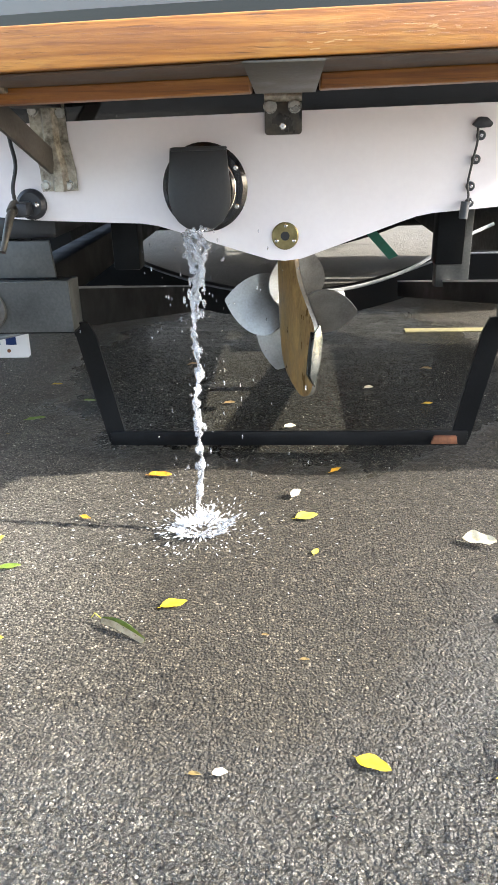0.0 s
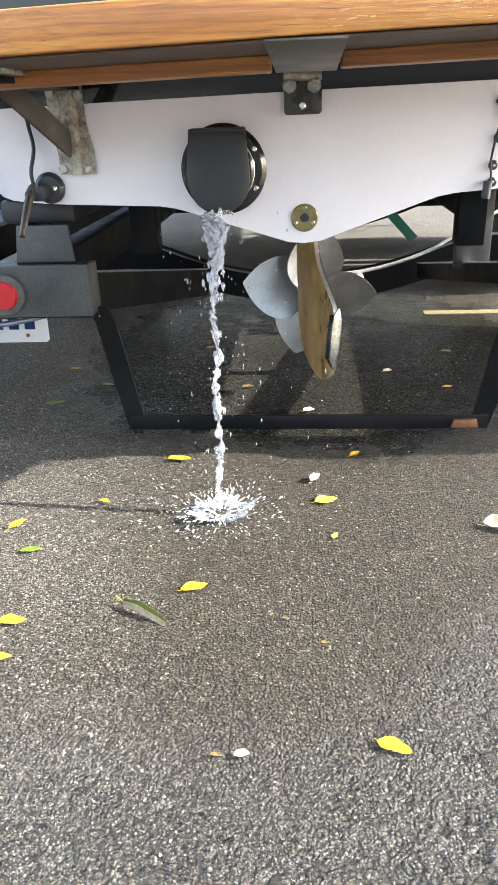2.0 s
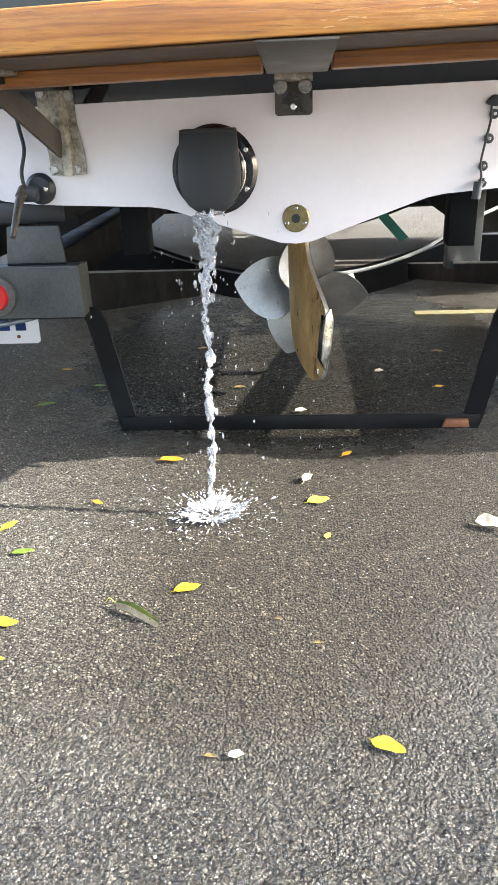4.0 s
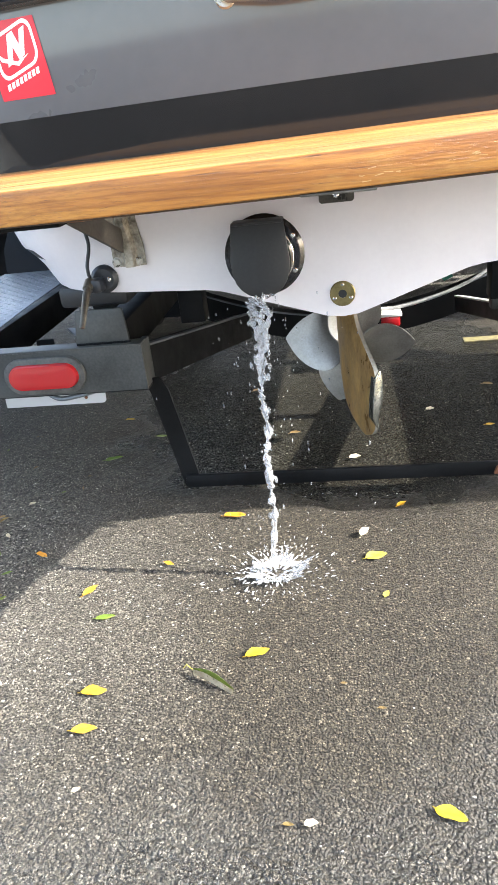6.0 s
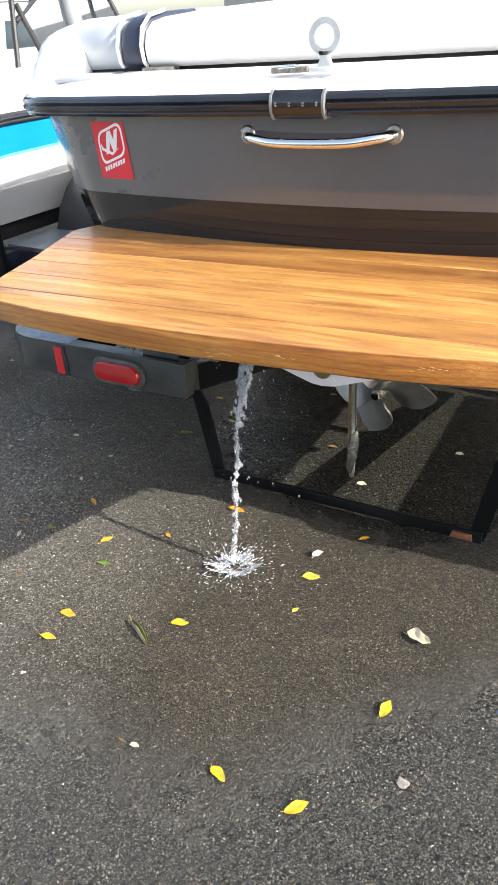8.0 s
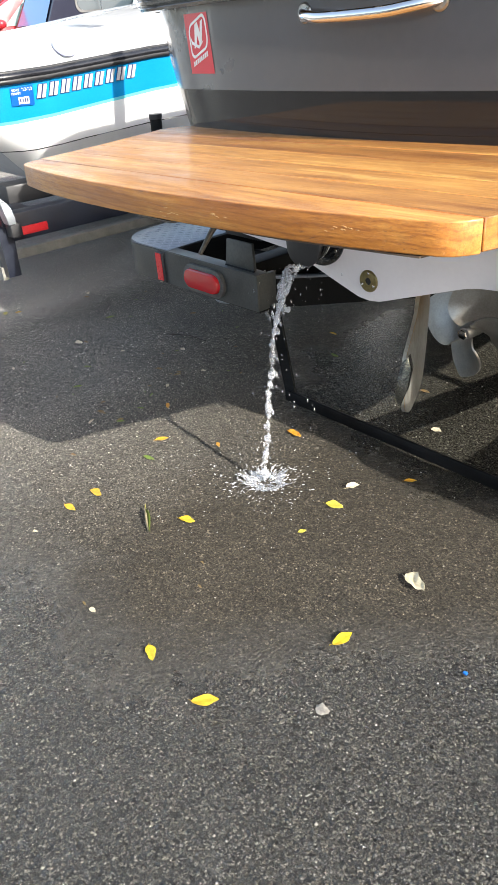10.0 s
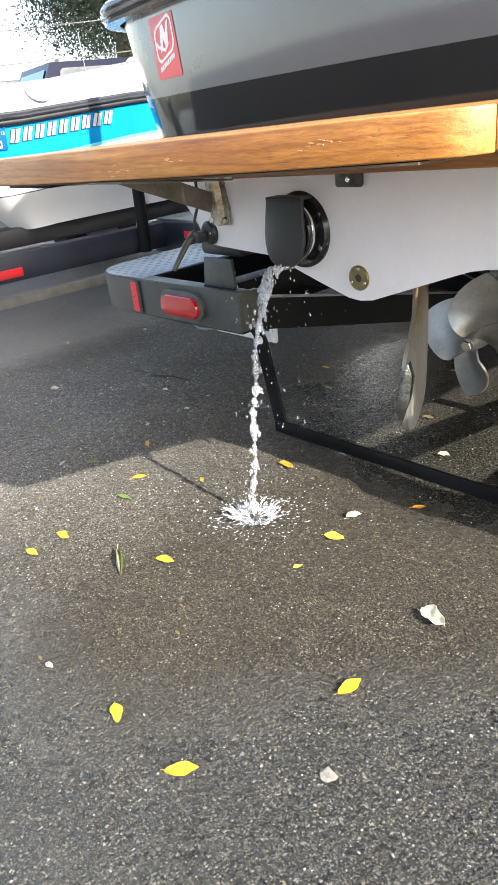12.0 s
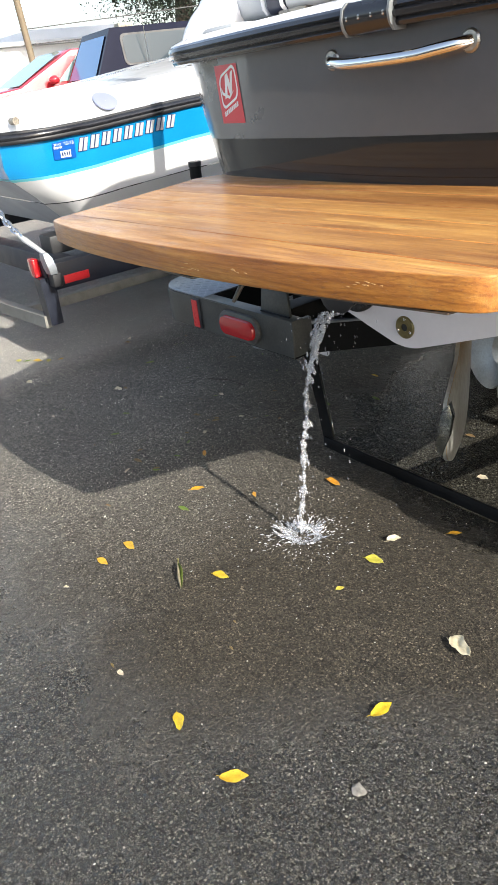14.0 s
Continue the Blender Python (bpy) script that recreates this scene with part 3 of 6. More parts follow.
def star_disc_screw(center, axis, r, bm=None):
    """A small dome-headed screw with a cross slot."""
    c, d = Vector(center), Vector(axis).normalized()
    bm = disc(c, d, r, r * 0.35, 12, r * 0.3, bm)
    up = d.orthogonal().normalized()
    for u in (up, d.cross(up)):
        w = d.cross(u)
        p = c + d * r * 0.36
        fresh = bmesh.new()
        vs = [fresh.verts.new(p + u * a * r * 0.6 + w * b * r * 0.13 + d * h * r * 0.05) for h in (0, 1) for a, b in ((-1, -1), (1, -1), (1, 1), (-1, 1))]
        fresh.faces.new(vs[4:])
        for i in range(4):
            fresh.faces.new((vs[i], vs[(i + 1) % 4], vs[4 + (i + 1) % 4], vs[4 + i]))
        join(bm, fresh)
    return bm


def hex_bolt(center, axis, r):
    c, d = Vector(center), Vector(axis).normalized()
    bm = disc(c, d, r * 1.15, r * 0.15, 20)
    bm = disc(c + d * r * 0.15, d, r, r * 0.65, 6, r * 0.12, bm)
    return bm


def build_boat():
    boat = thing("ski_boat", "charcoal and white ski boat with a glossy transom", "boat", (XC, 1.5, 0.47))
    part("upper_hull", hull_band(0.912, 1.10, 6), GEL_GREY, boat, "glossy charcoal upper transom")
    part("boot_stripe", hull_band(0.738, 0.912, 5), GEL_BLACK, boat, "glossy black band above the white bottom")
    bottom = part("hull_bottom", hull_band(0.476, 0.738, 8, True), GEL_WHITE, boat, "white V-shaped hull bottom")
    bottom.data.materials.append(BOTTOM_SHADE)
    # faces turned down or up take the shade colour
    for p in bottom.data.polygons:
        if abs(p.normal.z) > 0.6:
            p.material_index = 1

    # rub rail: a fat black vinyl profile with ridges, swept round the stern
    plan = stern_plan(1.118, 0.22, 0.028)[4:-4]
    prof = [(-0.030, 0.021), (0.004, 0.022), (0.013, 0.016), (0.016, 0.008), (0.012, 0.004), (0.018, -0.001), (0.016, -0.009), (0.008, -0.012), (0.010, -0.017), (0.006, -0.023), (-0.030, -0.024)]
    rings = []
    for i, (dx, y) in enumerate(plan):
        a, b = plan[max(i - 1, 0)], plan[min(i + 1, len(plan) - 1)]
        t = Vector((b[0] - a[0], b[1] - a[1])).normalized()
        out = Vector((t.y, -t.x))
        rings.append([(XC + dx + out.x * o, y + out.y * o, 1.118 + h) for o, h in prof])
    part("rub_rail", lean(loft(rings, True, True)), RAIL_BLACK, boat, "black ridged rub rail", 25)
    # joiner cap over the rail's seam
    x0, x1 = 0.024, 0.138
    cap = bmesh.new()
    rings = []
    for x in np.linspace(x0, x1, 9):
        y = transom_y(x - XC, 1.118) - 0.028
        rings.append([(x, y - o * 1.12 - 0.003, 1.118 + h * 1.1) for o, h in ((-0.02, 0.023), (0.006, 0.023), (0.016, 0.014), (0.019, 0.0), (0.015, -0.014), (0.006, -0.025), (-0.02, -0.025))])
    cap = lean(loft(rings, True, True))
    cap_ob = part("joiner_cap", cap, RAIL_BLACK, boat, "black rail joiner cap")
    for x in (0.036, 0.066, 0.096, 0.125):
        y = transom_y(x - XC, 1.118) - 0.050
        part("screw", lean(star_disc_screw((x, y, 1.118), (0, -1, 0), 0.0052)), CHROME, cap_ob)
    for x in (x0, x1):
        y = transom_y(x - XC, 1.118) - 0.028
        ring = [(x + s, y - o * 1.18 - 0.004, 1.118 + h * 1.13) for s in (-0.002,) for o, h in ((-0.02, 0.024), (0.006, 0.024), (0.016, 0.015), (0.0195, 0.0), (0.0155, -0.015), (0.006, -0.026), (-0.02, -0.026))]
        part("end_band", lean(loft([ring, [(a + 0.005, b, c) for a, b, c in ring]])), TOWER, cap_ob, "grey end band")

    # deck: white moulding that rises from the rail to the cushions
    rings = []
    for off, z in ((0.012, 1.128), (0.004, 1.142), (-0.02, 1.152), (-0.10, 1.163), (-0.19, 1.172), (-0.23, 1.178), (-0.25, 1.16), (-0.25, 1.10)):
        rings.append([(XC + dx, y, z) for dx, y in stern_plan(1.118, 0.22 + min(off, 0) * 0.3, 0.028 + off)[4:-4]])
    part("deck", lean(loft(rings, False, False)), DECK_WHITE, boat, "white moulded stern deck")
    part("cockpit_floor", lean(box(XC - 0.9, XC + 0.9, 1.75, 5.2, 1.02, 1.04)), DECK_WHITE, boat)
    for s in (-1, 1):
        # rounded coaming block at each quarter
        pts = [(XC + s * 0.87, 1.66, 1.150), (XC + s * 0.895, 1.75, 1.185), (XC + s * 0.905, 1.9, 1.225), (XC + s * 0.90, 2.6, 1.26), (XC + s * 0.92, 3.4, 1.27)]
        part("coaming", lean(tube(curve_points(pts, 5), [0.045 + 0.035 * min(1, i / 6) for i in range(21)], 14)), DECK_WHITE, boat, "white rounded coaming")

    # stern eye: a flat towing ring on a foot
    eye = part("tow_eye_foot", lean(box(0.072, 0.128, 1.515, 1.56, 1.168, 1.178, 0.004)), SATIN_STEEL, boat, "stainless towing eye foot")
    part("tow_eye_stem", lean(prism([(0.082, 1.176), (0.118, 1.176), (0.110, 1.193), (0.116, 1.208), (0.084, 1.208), (0.090, 1.193)], xz(1.530), 0.012, 0.002)), SATIN_STEEL, eye)
    part("tow_eye_ring", lean(disc((0.100, 1.530, 1.232), (0, 1, 0), 0.034, 0.012, 30, 0.003, None, 0.0215)), SATIN_STEEL, eye)
    vent = part("deck_latch", lean(box(-0.03, 0.055, 1.545, 1.575, 1.168, 1.180, 0.003)), STEEL, boat, "small flat deck latch")
    part("latch_tongue", lean(box(-0.01, 0.03, 1.54, 1.552, 1.177, 1.184, 0.002)), CHROME, vent)

    # grab handle
    h0, h1 = Vector((-0.060, transom_y(-0.172, 1.055), 1.056)), Vector((0.268, transom_y(0.156, 1.055), 1.056))
    pts = [h0, h0 + Vector((0.014, -0.020, -0.003)), h0 + Vector((0.045, -0.036, -0.007)), h0 + Vector((0.085, -0.046, -0.011)), (h0 + h1) / 2 + Vector((0, -0.050, -0.012)),
           h1 + Vector((-0.085, -0.046, -0.011)), h1 + Vector((-0.045, -0.036, -0.007)), h1 + Vector((-0.014, -0.020, -0.003)), h1]
    handle = part("grab_handle", lean(tube(curve_points(pts, 8), 0.0108, 16)), CHROME, boat, "polished stainless grab handle")
    for p in (h0, h1):
        part("handle_flange", lean(disc(p + Vector((0, 0.001, 0)), (0, -1, 0), 0.0190, 0.005, 30, 0.003)), BOLT_STEEL, handle)

    # wake tower leg on the port side
    part("tower_leg", lean(tube([(-0.97, 2.12, 1.12), (-1.03, 2.12, 1.33), (-1.10, 2.14, 1.7), (-1.12, 2.25, 2.1)], 0.030, 16)), TOWER, boat, "grey tower tube")

    # seat back cushions
    def cushion(name, x0, x1, m, label, y0=1.725, h=1.30):
        outline = [(0.0, 1.185), (-0.012, 1.20), (-0.018, 1.235), (-0.006, 1.275), (0.03, h), (0.10, h + 0.012), (0.28, h + 0.02), (0.32, h), (0.32, 1.185)]
        rings = []
        n = 11
        for i in range(n):
            t = i / (n - 1)
            sq = 1.0 - 0.10 * (abs(2 * t - 1) ** 6)
            x = x0 + (x1 - x0) * t
            dx = x - XC
            rings.append([(x, y0 + 0.10 * dx * dx + u * sq + (1 - sq) * 0.1, 1.185 + (v - 1.185) * sq) for u, v in outline])
        return part(name, lean(loft(rings)), m, boat, label, 60)
    cushion("cushion", -0.840, -0.585, SEAT_GREY, "silver grey vinyl cushion")
    cushion("cushion", -0.582, -0.500, SEAT_NAVY, "navy vinyl stripe between white piping")
    cushion("cushion", -0.497, 0.99, SEAT_WHITE, "white vinyl stern cushion")
    for x in (-0.5835, -0.4985):
        y = 1.725 + 0.10 * (x - XC) ** 2
        part("piping", lean(tube([(x, y - 0.002, 1.188), (x, y - 0.014, 1.20), (x, y - 0.021, 1.235), (x, y - 0.009, 1.277), (x, y + 0.03, 1.304), (x, y + 0.1, 1.315)], 0.005, 8)), SEAT_WHITE, boat)
    # solid black block that stands for the shaded gap
    part("cushion_base", lean(box(-0.80, 1.0, 1.80, 2.05, 1.14, 1.187)), RUBBER, boat, "dark block for the gap's shade under the cushions")
    part("hinge", lean(box(-0.50, -0.40, 1.735, 1.765, 1.174, 1.186, 0.003)), STEEL, boat, "steel seat hinge")
    part("side_pocket", lean(box(-0.80, -0.60, 1.66, 1.86, 1.160, 1.178, 0.008)), SEAT_GREY, boat, "grey moulded recess")
    return boat


BOAT = build_boat()


def on_hull(x, z, off=0.0):
    return Vector((x, transom_y(x - XC, z) - off, z + ROLL * (x - XC)))


def hull_patch(outline, off, thick, steps=10):
    """A thin skin on the transom with the outline (x, z), a fan of strips."""
    bm = bmesh.new()
    front = [bm.verts.new(on_hull(u, v, off + thick)) for u, v in outline]
    back = [bm.verts.new(on_hull(u, v, off)) for u, v in outline]
    bm.faces.new(front)
    for i in range(len(front)):
        j = (i + 1) % len(front)
        bm.faces.new((front[i], front[j], back[j], back[i]))
    bmesh.ops.triangulate(bm, faces=[f for f in bm.faces if len(f.verts) > 4])
    return bm


def build_sticker():
    st = thing("hull_sticker", "red slanted sticker with white emblem on the transom", "sticker", (-0.45, 1.51, 1.0))

    def to_hull(u, v):
        """u across 0..1, v up 0..1 on the slanted sticker."""
        x = -0.530 + 0.112 * u + 0.016 * (1 - v)
        z = 0.948 + 0.132 * v
        return x, z
    grid = [[on_hull(*to_hull(u, v), 0.0012) for u in np.linspace(0, 1, 7)] for v in np.linspace(0, 1, 7)]
    part("backing", loft(grid, False, False), RED_VINYL, st, "red vinyl backing")

    def ink(name, uv, m=WHITE_VINYL, off=0.0016):
        part(name, hull_patch([to_hull(u, v) for u, v in uv], off, 0.0004), m, st)
    # rounded frame
    def rounded(cx, cy, a, b, r, n=6):
        o = []
        for sx, sy, a0 in ((1, 1, 0), (-1, 1, 90), (-1, -1, 180), (1, -1, 270)):
            for k in range(n + 1):
                t = radians(a0 + 90 * k / n)
                u, v = cx + sx * (a - r) + r * math.cos(t), cy + sy * (b - r) + r * math.sin(t)
                o.append((u, v + (u - cx) * 0.28))
        return o
    outer, inner = rounded(0.52, 0.62, 0.40, 0.29, 0.17), rounded(0.52, 0.62, 0.35, 0.245, 0.14)
    rings = [[on_hull(*to_hull(u, v), 0.0018) for u, v in o] for o in (outer, inner)]
    part("emblem_frame", loft(rings, True, False), WHITE_VINYL, st, "white rounded outline")
    ink("emblem_stroke", [(0.30, 0.42), (0.41, 0.46), (0.56, 0.86), (0.44, 0.82)])
    ink("emblem_stroke", [(0.44, 0.80), (0.56, 0.85), (0.66, 0.55), (0.55, 0.48)])
    ink("emblem_stroke", [(0.54, 0.50), (0.66, 0.54), (0.80, 0.90), (0.69, 0.86)])
    ink("emblem_bar", [(0.18, 0.62), (0.20, 0.50), (0.50, 0.42), (0.74, 0.56), (0.50, 0.475), (0.25, 0.545)])
    # unreadable maker's name as short slanted bars
    for k in range(8):
        u = 0.16 + k * 0.087
        v = 0.115 + k * 0.0235
        ink("name_bar", [(u, v), (u + 0.062, v + 0.017), (u + 0.074, v + 0.10), (u + 0.012, v + 0.083)])
    return st


build_sticker()


# ---- swim platform ----
def platform_top(x):
    return 0.822 + 0.017 * (x - XC)


def front_y(dx):
    return 0.938 + 0.018 * dx + 0.121 * dx * dx + 0.203 * dx ** 4


def platform_outline(side):
    """Half outline (dx, y) of one side: middle front, along the front, round the corner, along the side, to the hull."""
    pts = [(d, front_y(side * d)) for d in np.linspace(0, 0.505, 11)]
    x0, y0 = pts[-1]
    pts += [(x0 + 0.020, y0 + 0.005), (x0 + 0.034, y0 + 0.014), (x0 + 0.043, y0 + 0.026), (x0 + 0.051, y0 + 0.040), (x0 + 0.120, 1.25), (x0 + 0.190, 1.44), (x0 + 0.205, 1.47), (x0 + 0.200, 1.50), (x0 + 0.175, 1.51)]
    return pts


def build_platform():
    plat = thing("swim_platform", "thick oiled teak swim platform of long planks, worn at the edge", "swim platform", (XC, 1.2, 0.775))
    half, port = platform_outline(1), platform_outline(-1)

    def width_at(y, side=half):
        """Half width of the platform at depth y."""
        return float(np.interp(y, [p[1] for p in sorted(side, key=lambda p: p[1])], [p[0] for p in sorted(side, key=lambda p: p[1])]))
    seams = [0.90, 1.035, 1.130, 1.222, 1.318, 1.412, 1.60]
    rnd = random.Random(5)
    for i, (a, b) in enumerate(zip(seams, seams[1:])):
        first, last = i == 0, i == len(seams) - 2
        gap = 0.0007
        out = []
        if first:
            rim = [(d, y) for d, y in half if y < b - 0.002]
            out = [(-d, y) for d, y in port[:0:-1] if y < b - 0.002] + rim
            w = width_at(b - gap)
            out = out + [(w, b - gap), (w * 0.5, b - gap), (0, b - gap), (-w * 0.5, b - gap), (-width_at(b - gap, port), b - gap)]
        elif last:
            rim = [(d, y) for d, y in half if y > a + 0.002]
            w = width_at(a + gap)
            wb = rim[-1][0]
            back = [(d, 1.495 + 0.13 * d * d) for d in np.linspace(wb, -wb, 15)]
            out = [(w, a + gap)] + rim[:-1] + back + [(-d, y) for d, y in port[-2::-1] if y > a + 0.002] + [(-width_at(a + gap, port), a + gap), (0, a + gap)]
        else:
            mids = np.linspace(a + gap, b - gap, 4)
            out = [(width_at(y), y) for y in mids] + [(-width_at(y, port), y) for y in mids[::-1]]
        drop = rnd.uniform(-0.0006, 0.0006)
        thick = 0.043 if first else 0.041
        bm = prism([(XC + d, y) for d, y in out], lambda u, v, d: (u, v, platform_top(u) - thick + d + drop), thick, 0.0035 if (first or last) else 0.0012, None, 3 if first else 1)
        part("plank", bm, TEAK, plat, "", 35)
    # rounded nosing is part of the front plank; cleats below tie the planks
    for x in (-0.30, 0.52):
        part("cleat", bevelled(box(x - 0.045, x + 0.045, 1.06, 1.46, platform_top(x) - 0.052, platform_top(x) - 0.0435), 0.002), STEEL, plat, "steel cleat under the planks")
    part("underside", prism([(XC - 0.50, 0.990), (XC - 0.3, 0.962), (XC, 0.948), (XC + 0.3, 0.962), (XC + 0.50, 0.990), (XC + 0.58, 1.30), (XC - 0.58, 1.30)], lambda u, v, d: (u, v, platform_top(u) - 0.0465 + d), 0.0025), UNDERSIDE, plat, "thin dark brown sheet under the planks")
    for x0, x1 in ((XC - 0.55, 0.070), (0.162, XC + 0.55)):
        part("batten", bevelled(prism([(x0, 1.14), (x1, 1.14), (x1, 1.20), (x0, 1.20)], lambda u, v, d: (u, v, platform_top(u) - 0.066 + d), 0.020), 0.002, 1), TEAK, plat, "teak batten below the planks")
    for x, z, n in ((0.160, -0.030, 9), (0.275, -0.024, 6), (0.50, -0.020, 8)):
        y = front_y(x - XC)
        bm = bmesh.new()
        for k in range(n):
            ax = x + rnd.gauss(0, 0.012)
            az = platform_top(x) + z + rnd.gauss(0, 0.003)
            ln2 = rnd.uniform(0.002, 0.008)
            join(bm, moved(box(-ln2 * 0.7, ln2 * 0.7, -0.0003, 0.002, -0.0004, 0.0004), pose(ax, front_y(ax - XC), az, 0, rnd.uniform(-12, 12), 0)))
        part("edge_scar", bm, SCAR, plat, "pale splintered scar")
    return plat


build_platform()


def build_center_bracket():
    br = thing("platform_bracket", "stained steel centre bracket bolted to the transom", "bracket", (0.11, 1.5, 0.74))
    z = platform_top(0.11) - 0.052
    out = [(0.072, 0.943), (0.160, 0.943), (0.156, 1.15), (0.076, 1.15)]
    part("arm", prism(out, lambda u, v, d: (u, v, platform_top(0.11) - 0.0475 - 0.021 * (v - 0.943) / 0.207 + d), 0.003, 0.0008), STRUT_STEEL, br, "tapered arm under the planks")
    yb = transom_y(0, 0.74) - 0.006
    plate = part("back_plate", prism([(0.077, 0.704), (0.081, 0.700), (0.139, 0.700), (0.143, 0.704), (0.143, z - 0.004), (0.077, z - 0.004)], xz(yb - 0.005), 0.006, 0.0015), OILED_STEEL, br, "dark oiled back plate")
    part("fold", tube([(0.077, yb - 0.004, z - 0.008), (0.143, yb - 0.004, z - 0.008)], 0.009, 14), STEEL, br)
    for x in (0.087, 0.130):
        part("hex_bolt", hex_bolt((x, yb - 0.005, 0.746), (0, -1, 0), 0.0105), BOLT_STEEL, plate)
    part("screw", star_disc_screw((0.109, yb - 0.005, 0.714), (0, -1, 0), 0.006), CHROME, plate)
    return br


build_center_bracket()


def build_side_bracket():
    br = thing("platform_bracket", "scuffed steel side bracket with a diagonal strut", "bracket", (-0.32, 1.5, 0.68))
    y = transom_y(-0.43, 0.68) - 0.004
    # folded channel on the hull
    prof = [(-0.352, 0), (-0.352, -0.004), (-0.330, -0.005), (-0.322, -0.020), (-0.306, -0.020), (-0.299, -0.005), (-0.284, -0.004), (-0.284, 0)]
    lo, hi = 0.612, platform_top(-0.32) - 0.048
    rings = [[(px + (0.004 if z < 0.7 else -0.004), y + py, z) for px, py in prof] for z in (lo, 0.65, 0.70, 0.74, hi)]
    ch = part("channel", bevelled(loft(rings), 0.0015, 1), STEEL, br, "rust-stained upright channel")
    for x, z in ((-0.340, 0.622), (-0.296, 0.622), (-0.347, 0.752), (-0.297, 0.748)):
        part("bolt", hex_bolt((x, y - 0.004, z), (0, -1, 0), 0.009), BOLT_STEEL, ch)
    # strut from the channel's foot out to the platform's front
    a, b = Vector((-0.318, y - 0.02, 0.664)), Vector((-0.335, 1.245, platform_top(-0.34) - 0.050))
    d = (b - a).normalized()
    up = Vector((0, 0, 1)) - d * d.z
    up.normalize()
    sd = d.cross(up)
    rings = [[p + up * u + sd * s for u, s in ((0.022, 0.003), (0.022, -0.003), (-0.022, -0.003), (-0.022, 0.003))] for p in (a, (a + b) / 2, b)]
    part("strut", bevelled(loft(rings), 0.0012, 1), STRUT_STEEL, br, "flat diagonal strut")
    part("shelf", prism([(-0.44, 1.06), (-0.27, 1.06), (-0.285, 1.48), (-0.35, 1.48)], xy(platform_top(-0.35) - 0.060), 0.008, 0.001), TRAILER, br, "dark plate under the planks")
    return br


build_side_bracket()


# ---- transom fittings ----
def build_exhaust():
    cx, cz = -0.036, 0.613
    y = transom_y(cx - XC, cz)
    ex = thing("exhaust_outlet", "black rubber exhaust flap on a round screwed flange", "exhaust", (cx, y, cz))
    fl = part("flange", disc((cx, y + 0.002, cz), (0, -1, 0), 0.079, 0.014, 48, 0.008), GLOSS_BLACK, ex, "round black flange")
    for a in (30, 110, 250, 330):
        p = (cx + 0.067 * math.cos(radians(a)), y - 0.012, cz + 0.067 * math.sin(radians(a)))
        part("screw", star_disc_screw(p, (0, -1, 0), 0.005), CHROME, fl)
    part("collar", disc((cx - 0.002, y - 0.010, cz), (0, -1, 0), 0.060, 0.030, 44, 0.004, None, 0.052), GLOSS_BLACK, ex, "metal collar")
    part("ring", disc((cx - 0.002, y - 0.026, cz), (0, -1, 0), 0.0615, 0.006, 44, 0.001, None, 0.055), CHROME, ex, "bright clamp ring")
    part("pipe", disc((cx - 0.002, y - 0.008, cz), (0, -1, 0), 0.0515, 0.012, 36), RUBBER, ex)
    # flap: flat hinge edge on top, round below, a little bowed
    cxf = -0.041
    half = [(0.0505, 0.071), (0.054, 0.03), (0.0575, 0.0), (0.056, -0.022), (0.050, -0.042), (0.040, -0.056), (0.026, -0.066), (0.010, -0.071)]
    out = half + [(-u, v) for u, v in half[::-1]]
    rows = []
    for s in np.linspace(0, 1, 6):
        rows.append([(cxf + u * s, 1.452 - 0.010 * (1 - (u * s / 0.06) ** 2) * (1 - ((v * s) / 0.08) ** 2) - 0.010 * (0.07 - v * s) / 0.14, cz + v * s) for u, v in out])
    front = loft(rows[1:], True, False)
    front.verts.ensure_lookup_table()
    front.faces.new([front.verts[i] for i in range(len(out))])
    bmesh.ops.recalc_face_normals(front, faces=front.faces)
    bmesh.ops.solidify(front, geom=front.faces[:], thickness=-0.010)
    bevelled(front, 0.0018, 2, 50)
    part("flap", front, RUBBER, ex, "D-shaped black rubber flap", 50)
    part("hinge_lip", box(cxf - 0.049, cxf + 0.049, 1.447, 1.487, cz + 0.0650, cz + 0.0715, 0.003), RUBBER, ex, "rubber hinge lip")
    return ex


build_exhaust()


def build_drain():
    y = transom_y(0, 0.523)
    dr = thing("drain_plug", "round dull brass drain fitting with three screws", "drain fitting", (XC, y, 0.523))
    ring = part("flange", disc((XC, y + 0.002, 0.523), (0, -1, 0), 0.0255, 0.006, 40, 0.002, None, 0.0085), BRASS, dr)
    # black disc in place of the dark inside the bore
    part("bore", disc((XC, y + 0.001, 0.523), (0, -1, 0), 0.0095, 0.003, 20), RUBBER, dr, "dark disc for the shade inside the bore")
    for a in (88, 208, 332):
        part("screw", star_disc_screw((XC + 0.0185 * math.cos(radians(a)), y - 0.004, 0.523 + 0.0185 * math.sin(radians(a))), (0, -1, 0), 0.0036), CHROME, ring)
    return dr


build_drain()


